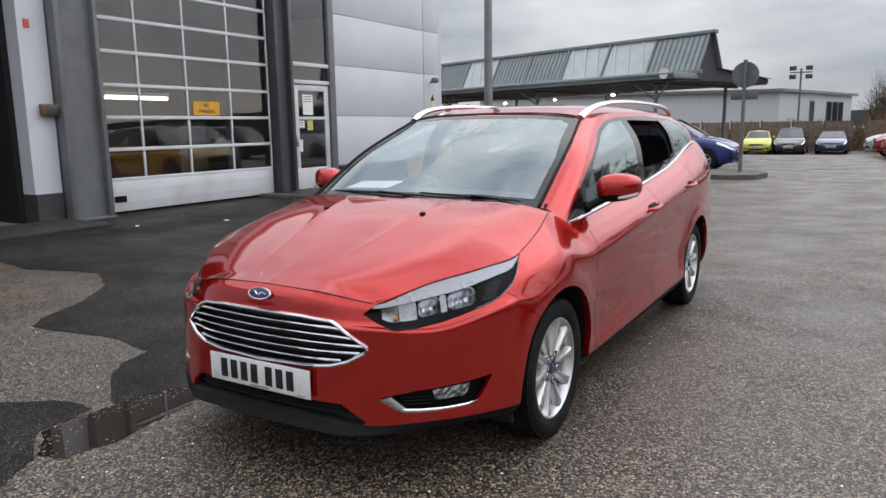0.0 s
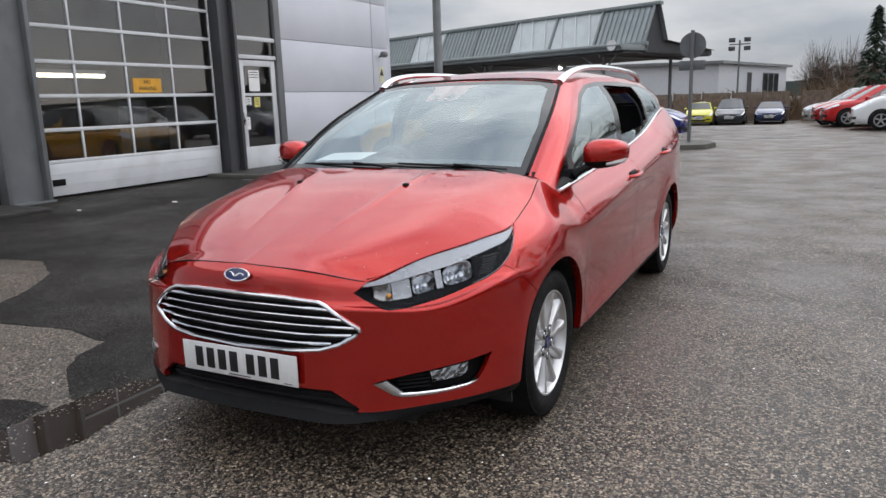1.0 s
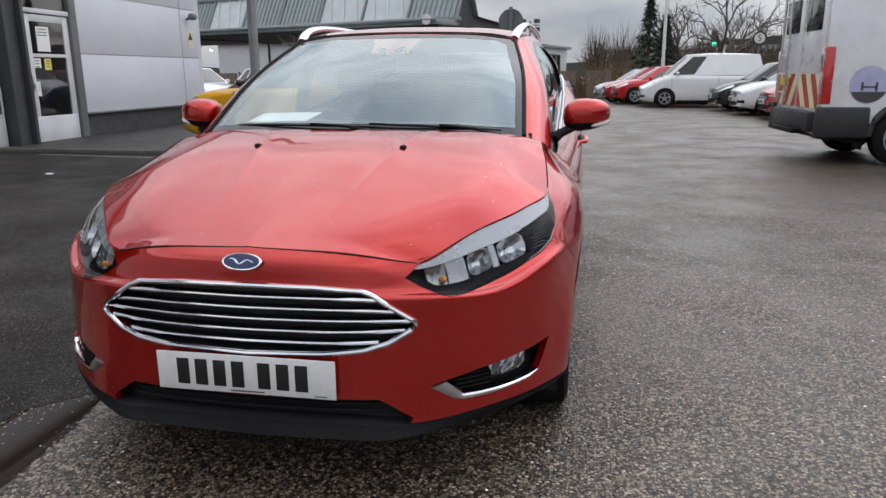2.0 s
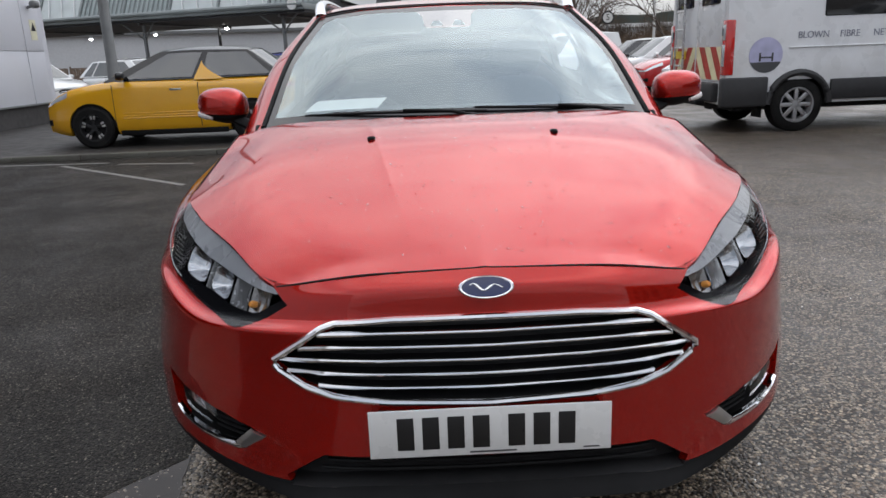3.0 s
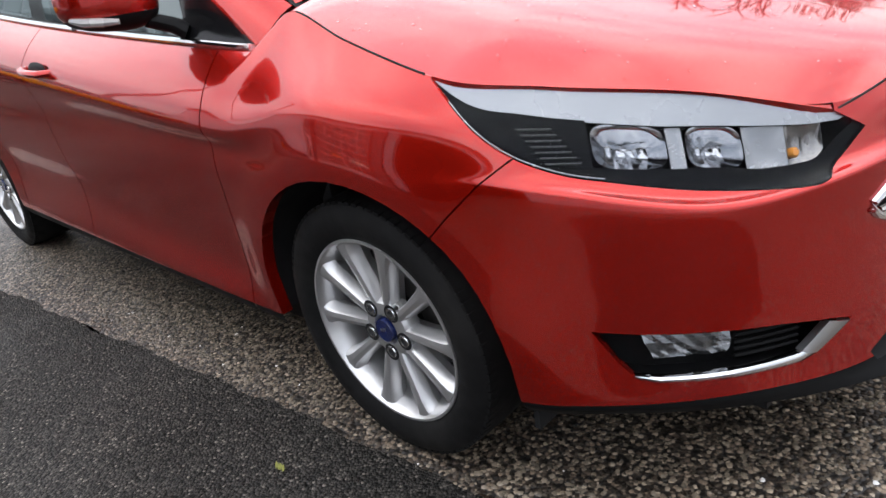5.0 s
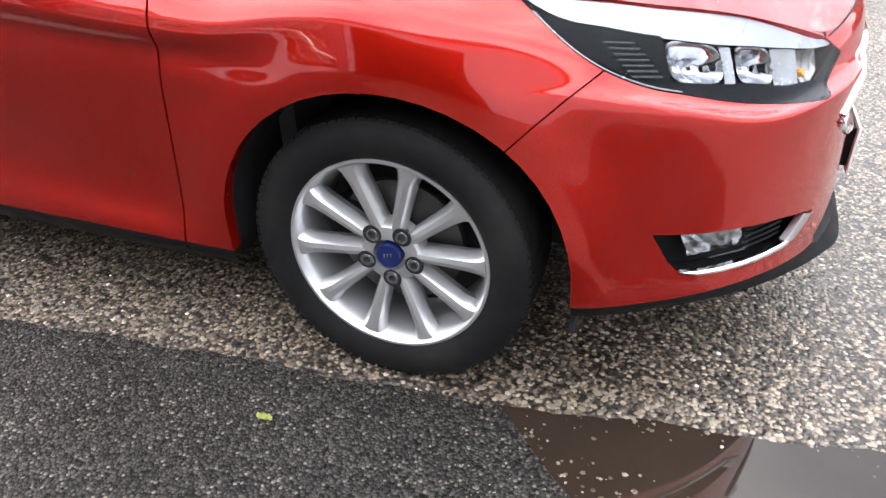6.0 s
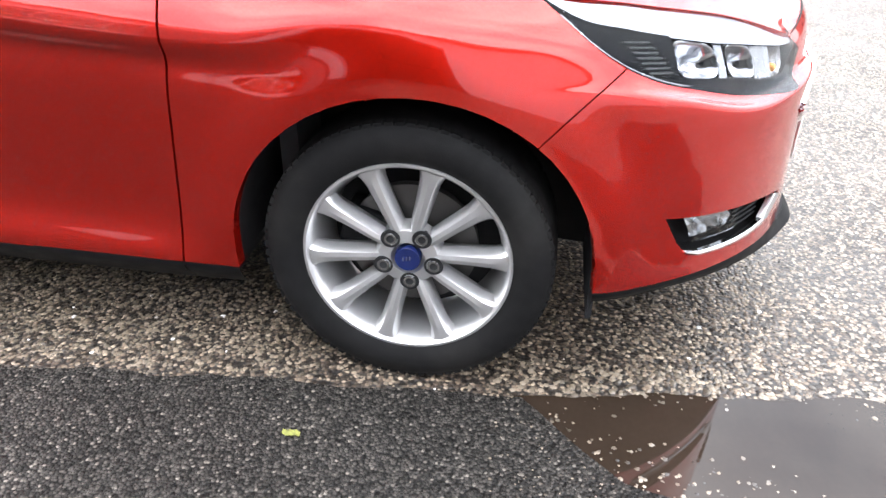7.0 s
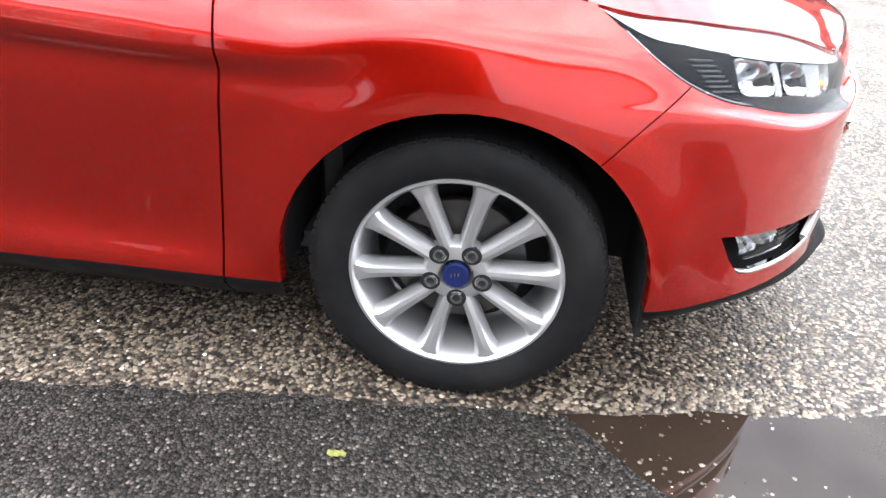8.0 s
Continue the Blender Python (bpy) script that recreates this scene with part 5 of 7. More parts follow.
# loose and bedded stone chips where the camera passes near
def chips(name, areas, per_m2, seed, label, lo=.0028, hi=.0068):
    rs = np.random.RandomState(seed)
    base = np.array([(1, 0, 0), (.3, .95, 0), (-.8, .6, 0), (-.8, -.6, 0), (.3, -.95, 0), (0, 0, 1), (0, 0, -.6)], float)
    tri = np.array([(0, 1, 5), (1, 2, 5), (2, 3, 5), (3, 4, 5), (4, 0, 5)])
    vs, fs, n0 = [], [], 0
    for x0, x1, y0, y1, skip, fade in areas:
        n = int((x1 - x0) * (y1 - y0) * per_m2)
        c = np.stack([rs.uniform(x0, x1, n), rs.uniform(y0, y1, n)], 1)
        keep = np.ones(n, bool)
        for poly in skip:
            keep &= ~np.array([inside(poly, a, b) for a, b in c + rs.normal(0, .022, c.shape)])
        edge_ = np.minimum.reduce([c[:, 0] - x0, x1 - c[:, 0], c[:, 1] - y0, y1 - c[:, 1]]) if fade else np.ones(n)
        keep &= rs.uniform(0, 1, n) < np.clip(edge_ / .5, 0, 1)
        c = c[keep]
        n = len(c)
        r = rs.uniform(lo, hi, (n, 1, 1)) * rs.uniform(.75, 1.25, (n, 6, 1))
        a = rs.uniform(0, 6.283, n)
        p = base[None, :6] * r
        q = p.copy()
        q[..., 0] = p[..., 0] * np.cos(a)[:, None] - p[..., 1] * np.sin(a)[:, None]
        q[..., 1] = p[..., 0] * np.sin(a)[:, None] + p[..., 1] * np.cos(a)[:, None]
        q[..., 2] = np.where(np.arange(6) == 5, p[..., 2] * .62, rs.uniform(-.001, .0016, (n, 6)))
        q[:, 5, :2] += rs.normal(0, .0016, (n, 2))
        q[..., 0] += c[:, :1]
        q[..., 1] += c[:, 1:]
        vs.append(q.reshape(-1, 3))
        fs.append((tri[None] + (np.arange(n) * 6)[:, None, None] + n0).reshape(-1, 3))
        n0 += n * 6
    me = bpy.data.meshes.new(name)
    v, f = np.concatenate(vs), np.concatenate(fs)
    me.vertices.add(len(v))
    me.vertices.foreach_set("co", v.ravel())
    me.loops.add(f.size)
    me.loops.foreach_set("vertex_index", f.ravel().astype(np.int32))
    me.polygons.add(len(f))
    me.polygons.foreach_set("loop_start", np.arange(0, f.size, 3, dtype=np.int32))
    me.update(calc_edges=True)
    me.materials.append(CHIP_STONE)
    return tagged(new(name, me), label, "gravel", "", "stuff")


CHIP_STONE = bpy.data.materials.new("stone_chip")
CHIP_STONE.use_nodes = True
nt = CHIP_STONE.node_tree
geo, cr = nt.nodes.new("ShaderNodeNewGeometry"), nt.nodes.new("ShaderNodeValToRGB")
for i, (p, c) in enumerate([(p, tuple(.60 * q for q in c)) for p, c in STONES]):
    e = cr.color_ramp.elements[0] if i == 0 else (cr.color_ramp.elements[1] if i == len(STONES) - 1 else cr.color_ramp.elements.new(p))
    e.position, e.color = p, (*c, 1)
nt.links.new(geo.outputs["Random Per Island"], cr.inputs["Fac"])
nt.links.new(cr.outputs["Color"], nt.nodes["Principled BSDF"].inputs["Base Color"])
nt.nodes["Principled BSDF"].inputs["Roughness"].default_value = 0.34
nt.nodes["Principled BSDF"].inputs["Coat Weight"].default_value, nt.nodes["Principled BSDF"].inputs["Coat Roughness"].default_value = 0.4, 0.2
POOL_IN = [(-.90, -.30), (-.875, -.42), (-.83, -.7), (-.80, -.83), (-.785, -1.03), (-.81, -1.16), (-.93, -1.17), (-1.05, -1.05), (-1.07, -.9), (-1.03, -.76), (-1.0, -.61), (-.98, -.47)]
chips("pool_stones", [(-1.24, -.74, -1.25, -.2, [POOL_IN], False)], 2400, 5, "pale stone chips standing out of the puddle", .0055, .0095)
chips("stone_chips", [(-1.25, 2.9, -3.0, 1.9, [REPAIR, POOL, REPAIR2], True), (-1.0, -.4, .2, 2.6, [REPAIR], False), (-3.3, -1.25, -1.15, .15, [REPAIR, POOL, REPAIR2], False)], 5200, 11,
      "pale stone chips bedded in the yard surface")
leaf = grid(lambda u, v: (-1.084 + .009 * u * (1 - .5 * v * v) + .004 * v, .193 + .017 * v - .003 * u, .010 + .005 * math.sin(3 * u + 2 * v)), np.linspace(-1, 1, 5), np.linspace(-1, 1, 4))
tagged(link("fallen_leaf", leaf, material("leaf_yellow", (.20, .205, .04), .6, vary=.3, scale=90)), "small yellow-green leaf lying on the wet repair", "leaf")

# ---- workshop building ----
PANEL = material("panel_silver", (0.60, 0.61, 0.655), 0.42, 0.0, vary=.05, scale=.8, fine=30, dirt=(.55, .55, .54), dirt_scale=.6, dirt_amount=.35)
STEEL_GREY = material("steel_grey", (0.15, 0.157, 0.16), 0.45, vary=.12, scale=2, dirt=(.09, .085, .08), dirt_scale=2.5, dirt_amount=.6)
DARK_STEEL = material("steel_dark", (0.055, 0.056, 0.06), 0.5, vary=.15, scale=2)
WHITE_FRAME = material("white_frame", (0.62, 0.63, 0.64), 0.4, vary=.06, scale=3, dirt=(.42, .42, .41), dirt_scale=2, dirt_amount=.4)
PLINTH = material("plinth_brick", (0.045, 0.042, 0.042), 0.7, vary=.25, scale=5, bump=.4)
PANE = glass("workshop_pane", (0.80, 0.80, 0.80), 1.7)
ROOM = material("workshop_room", (0.16, 0.145, 0.13), 0.8, vary=.3, scale=1.2)
CONCRETE = material("concrete", (0.10, 0.095, 0.082), 0.75, vary=.25, scale=4, bump=.4, dirt=(.07, .075, .05), dirt_scale=2, dirt_amount=.7)
FX = -8.45


def slab(y0, y1, z0, z1, x0=-.30, x1=0.0, bevel=0.0):
    return block(FX + x0, FX + x1, y0, y1, z0, z1, bevel)


wall = structure("wall_east", slab(9.97, 14.40, .50, 5.2, -.30, -.02), PANEL, "pale silver cladding wall of the workshop", "wall")
zs = [.50, 1.60, 2.71, 3.81, 4.91, 5.2]
for z0, z1 in zip(zs, zs[1:]):
    for y0, y1 in ((9.99, 13.66), (13.68, 14.40)):
        part("panel", slab(y0 + .004, y1 - .004, z0 + .006, z1 - .006, -.02, .02, .006), PANEL, wall)
part("plinth", slab(9.97, 14.40, 0, .50, -.30, -.03), PLINTH, wall, "dark brick plinth")
part("drip_rail", slab(9.97, 14.42, .475, .51, -.02, .05, .004), STEEL_GREY, wall)
structure("wall_north", block(-24, FX, 14.40, 14.6, 0, 5.2), PANEL, "silver cladding end wall of the workshop", "wall")
structure("wall_east", slab(3.09, 3.50, .44, 5.2), PANEL, "narrow silver cladding pier", "wall")
structure("wall_east", slab(3.09, 3.50, 0, .44, -.3, .03), PLINTH, "dark plinth under the pier", "wall")
structure("wall_east", slab(-14, -1.2, 0, 5.2), PANEL, "silver cladding wall", "wall")
structure("wall_east", slab(-1.2, 14.4, 4.55, 5.2, -.3, -.03), PANEL, "silver cladding above the doors", "wall")
structure("wall_inner", block(-17, -16.8, -1.2, 14.4, 0, 5.2), ROOM, "dim workshop back wall", "wall")
structure("wall_inner", block(-17, FX - .3, -1.4, -1.2, 0, 5.2), ROOM, "dim workshop side wall", "wall")
# near-black instead of the room colour: the open bay's dark is painted on
structure("wall_inner", block(-17, FX - .3, 3.0, 3.08, 0, 5.2), BLACK_VOID, "workshop partition coloured near-black for the bay's darkness", "wall")
structure("floor", block(-17, FX - .3, -1.2, 14.4, -.1, .01), ROOM, "dark workshop floor", "floor")
structure("ceiling", block(-17, FX - .3, -1.2, 14.4, 4.6, 4.7), ROOM, "dark workshop ceiling", "ceiling")
structure("roof", block(-24, FX + .15, -14, 14.75, 5.2, 5.45), STEEL_GREY, "flat grey roof edge of the workshop", "roof")
# columns
for y0, y1, mt, nm in ((3.52, 4.20, STEEL_GREY, "grey steel door column"), (7.97, 8.44, DARK_STEEL, "dark grey steel door column")):
    c = thing("steel_column", nm, "column", "", None)
    part("flange", block(FX - .05, FX + .20, y0, y0 + .07, 0, 4.6, .006), mt, c)
    part("flange", block(FX - .05, FX + .20, y1 - .07, y1, 0, 4.6, .006), mt, c)
    part("web", block(FX - .05, FX + .09, y0 + .07, y1 - .07, 0, 4.6), mt, c)
    part("base_plate", block(FX - .05, FX + .24, y0 - .02, y1 + .02, 0, .03), mt, c)
# sectional door
door = thing("sectional_door", "white sectional workshop door with glazed panels", "garage door")
DY = [4.24, 4.98, 5.94, 6.93, 7.93]
DZ = [.562, 1.045, 1.552, 2.060, 2.578, 3.083, 3.59, 4.10, 4.55]
for k, (z0, z1) in enumerate(zip(DZ, DZ[1:])):
    pan = part("door_panel", slab(DY[0], DY[-1], z0 - .028, z0 + .028, -.05, .0, .006), WHITE_FRAME, door)
    for y in DY:
        part("mullion", slab(y - .018, y + .018, z0 + .028, z1 - .028, -.045, -.006, .004), WHITE_FRAME, pan)
    for y0, y1 in zip(DY, DY[1:]):
        part("pane", slab(y0 + .016, y1 - .016, z0 + .026, z1 - .026, -.030, -.024), PANE, pan).visible_shadow = False
foot = part("bottom_panel", slab(DY[0], DY[-1], .05, .534, -.05, .004, .006), WHITE_FRAME, door)
for z in (.20, .37):
    part("panel_rib", slab(DY[0], DY[-1], z, z + .008, .004, .009), WHITE_FRAME, foot)
part("bottom_seal", slab(DY[0], DY[-1], .01, .05, -.04, -.006), BLACK_TRIM, foot)
part("door_handle", slab(4.34, 4.56, .20, .30, .004, .02, .01), BLACK_TRIM, foot, "black recessed handle")
# notice on the door glass
sign = thing("door_sign", "orange no parking sign behind the door glass", "sign")
part("board", slab(6.06, 6.66, 1.60, 1.84, -.023, -.019), material("sign_orange", (.72, .36, .03), .5), sign)
words("NO", .09, Matrix.Translation((FX - .017, 6.36, 1.775)) @ pose(0, 0, 0, 90, 0, 90), INK, sign)
words("PARKING", .09, Matrix.Translation((FX - .017, 6.36, 1.665)) @ pose(0, 0, 0, 90, 0, 90), INK, sign)
# side door with panes over it
sd = thing("side_door", "white framed glazed side door with notices", "door")
for y0, y1 in ((8.46, 8.62), (9.78, 9.96)):
    part("frame_post", slab(y0, y1, 0, 4.55, -.08, .05, .006), STEEL_GREY, sd)
for z0, z1 in ((2.26, 2.34), (2.62, 2.70), (4.45, 4.55)):
    part("transom", slab(8.62, 9.78, z0, z1, -.06, .02, .005), WHITE_FRAME, sd)
for z0, z1 in ((2.34, 2.62), (2.70, 4.45)):
    part("pane", slab(8.62, 9.78, z0, z1, -.03, -.024), PANE, sd).visible_shadow = False
leafp = part("door_leaf", slab(8.64, 9.76, .04, .50, -.05, -.005, .006), WHITE_FRAME, sd)
for y0, y1, z0, z1 in ((8.64, 8.78, .50, 2.24), (9.62, 9.76, .50, 2.24), (8.78, 9.62, 2.12, 2.24), (8.78, 9.62, 1.52, 1.58)):
    part("stile", slab(y0, y1, z0, z1, -.05, -.005, .005), WHITE_FRAME, leafp)
for z0, z1 in ((.50, 1.52), (1.58, 2.12)):
    part("pane", slab(8.78, 9.62, z0, z1, -.03, -.024), PANE, leafp).visible_shadow = False
part("pull_handle", slab(8.66, 8.70, .95, 1.2, -.005, .03, .008), SATIN, leafp)
for y0, y1, z0, z1, mt, nm in ((8.93, 9.25, 1.62, 2.04, PAPER, "white printed notice taped to the door glass"), (8.80, 8.96, 1.34, 1.50, PAPER, "small white notice on the door glass"),
                           (9.05, 9.22, 1.30, 1.50, material("notice_yellow", (.7, .62, .16), .5), "yellow warning notice on the door glass"), (8.79, 8.88, .85, 1.10, PAPER, "small paper on the door glass")):
    n = thing("notice", nm, "notice")
    part("sheet", slab(y0, y1, z0, z1, -.022, -.019), mt, n)
    for k in range(3):
        part("text_bar", slab(y0 + .03, y1 - .04, z1 - .05 - k * .05, z1 - .035 - k * .05, -.019, -.018), DARK_STEEL, n)
n = thing("notice", "yellow and white warning notice on the cladding", "notice")
part("sheet", slab(13.95, 14.20, 1.83, 2.25, .02, .026), material("notice_cream", (.7, .68, .5), .5), n)
tri_ = slab(13.98, 14.17, 2.02, 2.2, .026, .028)
for v in tri_.verts:
    if v.co.z > 2.1:
        v.co.y = 14.075
part("warning_mark", tri_, INK, n)
cctv = thing("sensor", "small grey security camera on the cladding", "security camera")
part("bracket", tube([(FX + .02, 14.0, 2.50), (FX + .14, 14.0, 2.53)], .03, 10), STEEL_GREY, cctv)
part("head", puff(FX + .20, 13.95, 2.55, .09, .11, .08), STEEL_GREY, cctv)
lb = thing("wall_lamp", "rusty brown bulkhead lamp on the pier", "lamp")
part("housing", slab(3.26, 3.62, 1.57, 1.74, .02, .12, .02), material("rust_brown", (.16, .085, .05), .6, vary=.4, scale=20), lb)
part("grille", slab(3.30, 3.58, 1.60, 1.70, .12, .13, .004), DARK_STEEL, lb)
ra = thing("alarm_tag", "small red tag on the pier", "tag")
part("plate", slab(3.18, 3.26, 2.80, 2.92, .0, .012), RED_LENS, ra)
# tubes lit inside
TUBE_GLOW = glow("tube_light", (1.0, .93, .78), 7.0)
for x, y, z in ((-11.0, 6.81, 2.0), (-14.8, 7.6, 2.35)):
    tl = thing("tube_light", "lit fluorescent tube under the workshop ceiling", "lamp", "workshop tubes")
    part("batten", block(x - .05, x + .05, y - .75, y + .75, z + .05, z + .11), WHITE_FRAME, tl)
    part("tube", tube([(x, y - .72, z), (x, y + .72, z)], .035, 8), TUBE_GLOW, tl)
    part("hanger", tube([(x, y, z + .11), (x, y, 4.6)], .008, 6), DARK_STEEL, tl)
wb = thing("work_bench", "brown wooden bench inside the workshop", "bench")
part("top", block(-10.6, -9.8, 5.1, 6.8, .85, .92), material("bench_wood", (.16, .08, .045), .6), wb)
part("front", block(-10.5, -9.9, 5.2, 6.7, .0, .85), material("bench_front", (.12, .06, .04), .7), wb)
cb = thing("storage_cabinet", "grey steel cabinet inside the workshop", "cabinet")
part("carcass", block(-11.0, -10.3, 7.2, 7.9, 0, 1.5, .01), STEEL_GREY, cb)

# ---- kerbs and pavement ----
PAVE = material("pavement", (0.030, 0.027, 0.024), 0.6, vary=.2, scale=3, bump=.3, bump_scale=120)
pave_line = [(-8.44, 7.62), (-2.1, 7.62), (-1.6, 7.80), (-1.30, 8.25), (-1.25, 8.9), (-1.25, 14.2), (-8.44, 14.2)]
structure("pavement", prism(pave_line, 0, .06), PAVE, "low asphalt pavement beside the workshop", "pavement")
kerb = structure("kerb", block(-8.44, -8.42, 7.50, 7.62, 0, .06), CONCRETE, "worn mossy concrete kerb", "kerb")
kpts = [(-8.42, 7.56)] + [(-8.42 + .915 * k, 7.56) for k in range(1, 7)] + [(-2.1, 7.56), (-1.57, 7.74), (-1.25, 8.20), (-1.19, 8.9)] + [(-1.19, 8.9 + .915 * k) for k in range(1, 6)]
for (xa, ya), (xb, yb) in zip(kpts, kpts[1:]):
    L_ = math.hypot(xb - xa, yb - ya)
    b = block(.004, L_ - .004, -.062, .062, -.02, .075 + random.uniform(-.004, .004), .012, pose(xa, ya, 0, 0, 0, math.degrees(math.atan2(yb - ya, xb - xa))))
    part("kerb_stone", b, CONCRETE, kerb)
structure("pavement", block(-8.44, -7.30, .2, 3.5, 0, .05, .01), PAVE, "low dark apron before the workshop", "pavement")
for xa, ya, xb, yb in ((-7.4, 7.35, -4.2, 7.05), (-4.75, 6.95, -2.6, 5.05), (-4.0, 6.9, -3.0, 6.7)):
    d = math.hypot(xb - xa, yb - ya)
    structure("road_line", block(0, d, -.035, .035, .002, .0062, 0, pose(xa, ya, 0, 0, 0, math.degrees(math.atan2(yb - ya, xb - xa)))),
              material("worn_paint", (.17, .165, .155), .6, vary=.5, scale=18), "worn white bay line", "marking")
for x, y, r in ((-6.2, 4.6, .05), (-5.6, 5.3, .06), (-6.9, 3.6, .04)):
    lt = puff(x, y, .012, r, r * .6, .008, 2.2, 10, 5)
    tagged(link("litter", lt, PAPER), "scrap of white litter on the wet asphalt", "litter")
structure("kerb", prism([(-1.9, 15.1), (-.9, 14.95), (-.35, 15.3), (-.2, 16.1), (-.5, 17.0), (-1.6, 17.2), (-2.4, 16.9), (-2.5, 15.6)], 0, .11), CONCRETE, "low kerbed concrete island", "kerb")

# ---- parked vehicles ----
WHEEL_STEEL = material("wheel_grey", (.42, .42, .43), .35, .7)
WHEEL_DARK = material("wheel_black", (.03, .03, .032), .3, .4)
CAR_GLASS = glass("car_glass", (.16, .18, .185), 2.1)
LAMP_CLEAR = material("lamp_clear", (.62, .64, .66), .12, .6, .1)


def faced_disc(r, at, way):
    bm = turned([(0, r), (.012, r * .96), (.016, r * .5), (.017, 0)], "z", 20)
    bmesh.ops.transform(bm, matrix=Matrix.Translation(at) @ Vector(way).to_track_quat("Z", "Y").to_matrix().to_4x4(), verts=bm.verts)
    return bm


def simple_wheel(r, w, mt, name="wheel", spokes=5):
    wh = new(name)
    part("tyre", turned([(-w / 2, r * .66), (-w / 2, r * .9), (-w * .38, r), (w * .38, r), (w / 2, r * .9), (w / 2, r * .66)], "x", 28, True), RUBBER, wh)
    part("rim", turned([(w * .47, r * .67), (w * .47, r * .60), (w * .25, r * .55), (-w * .2, r * .5), (-w * .4, r * .66)], "x", 28, True), mt, wh)
    part("back", turned([(-w * .05, r * .52), (0, r * .52), (.001, .01)], "x", 20), BLACK_VOID, wh)
    for k in range(spokes):
        b = block(w * .18, w * .36, -r * .075, r * .075, r * .05, r * .60, .006, Matrix.Rotation(2 * math.pi * k / spokes, 4, "X"))
        part("spoke", b, mt, wh)
    if mt is WHEEL_DARK:     # bright machined ends on dark spokes
        for k in range(spokes):
            for t in (-.16, .16):
                b = block(w * .37, w * .40, -r * .05, r * .05, r * .40, r * .60, .003, Matrix.Rotation(2 * math.pi * k / spokes + t, 4, "X"))
                part("spoke_tip", b, ALLOY, wh, "bright machined spoke end")
    part("hub", turned([(w * .2, r * .16), (w * .38, r * .15), (w * .40, 0.01)], "x", 16), mt, wh)
    return wh


def parked_car(name, label, m, L=4.1, W=1.75, H=1.48, paint=None, roof=None, hood=.92, screen=(1.0, 1.75), tail=(3.5, 4.0), belt=.93, wheels=(.80, 3.3), r=.31,
               rim=None, deck=None, group="parked cars", strake=False, marks=False, retro=False, panel_van=False, nose=(.66, .78)):
    """A car with its nose at y = 0, facing -y: body, cabin, panes, lamps, wheels."""
    car = thing(name, label, "car" if not panel_van else "van", group)
    roof = roof or paint
    hw = W / 2
    deck = deck or belt
    zt = pchip([0, .06 * L, screen[0], screen[0] + .3, tail[1] - .1, L], [nose[0], nose[1], hood, belt, deck, deck - .06])
    wf = pchip([0, .05 * L, .16 * L, .5 * L, .88 * L, .97 * L, L], [.80, .91, .985, 1.0, .98, .91, .80])
    low = pchip([0, .1 * L, .9 * L, L], [.25, .19, .22, .31])
    KS = range(9)

    def warp(x, y, z):
        """Rounds nose and tail in plan and leans them back."""
        f, b = max(0.0, 1 - y / (.13 * L)), max(0.0, 1 - (L - y) / (.13 * L))
        return (x, y + f * (.17 * (abs(x) / hw)**2.2 + .10 * max(0, z - .52)) - b * (.14 * (abs(x) / hw)**2.4 + .10 * max(0, z - .55)), z)

    def body_at(y, k):
        w, t, l = hw * float(wf(y)), float(zt(y)), float(low(y))
        xs = [w * q for q in (.89, .955, 1.0, 1.0, .99, .96, .89, .45, 0)]
        zs = [l, l + .055, l + (t - l) * .34, l + (t - l) * .58, t - .17 * (t - l), t - .065, t - .012, t + .02, t + .03]
        return warp(float(pchip(KS, xs)(k)), y, float(pchip(KS, zs)(k)))
    ys = sorted(set(list(np.linspace(0, .16 * L, 10)) + list(np.linspace(.16 * L, .88 * L, 34)) + list(np.linspace(.88 * L, L, 9))))
    ks = [i / 3 for i in range(25)]
    half = grid(body_at, [float(y) for y in ys], ks)
    for wy in wheels:
        a = [(wy - (r + .045) * math.cos(t), r + (r + .045) * math.sin(t)) for t in np.linspace(0, math.pi, 21)]
        cut_out(half, [(wy - r - .045, 0)] + a + [(wy + r + .045, 0)], SIDE, lambda c, f: c.x > hw * .6, .12).free()
    bmesh.ops.recalc_face_normals(half, faces=half.faces)
    rim_back(half, (-.06, 0, 0))

    def cap(end, u, k):
        x, y, z = body_at(end, k)
        return warp(x * u, end, z)
    for end in (0.0, L):
        half = joined(half, grid(lambda u, k: cap(end, u, k), np.linspace(0, 1, 9), ks))
    body = joined(half, mirrored(half))
    bmesh.ops.remove_doubles(body, verts=body.verts, dist=.0005)
    bmesh.ops.recalc_face_normals(body, faces=body.faces)
    part("body", body, paint, car)
    part("underside", block(-hw * .80, hw * .80, .35, L - .3, .18, .5), BLACK_VOID, car)
    for s in (-1, 1):
        for wy in wheels:
            part("arch_liner", block(min(s * hw * .62, s * hw * .93), max(s * hw * .62, s * hw * .93), wy - r - .04, wy + r + .04, .30, 2 * r + .05), BLACK_VOID, car)

    def patch(s, y0, y1, k0, k1, end, u0, out=.006):
        """A lamp that follows the corner: a stretch of flank and of the end."""
        way = -1 if end == 0 else 1
        q = lambda p: Vector((s * (p[0] + out), p[1] + way * out, p[2] + .002))
        a = grid(lambda y, k: q(body_at(y, k)), np.linspace(y0, y1, 6), np.linspace(k0, k1, 5))
        b = grid(lambda u, k: q(cap(end, u, k)), np.linspace(u0, 1, 6), np.linspace(k0, k1, 5))
        g = joined(a, b)
        bmesh.ops.remove_doubles(g, verts=g.verts, dist=.0005)
        bmesh.ops.recalc_face_normals(g, faces=g.faces)
        return g
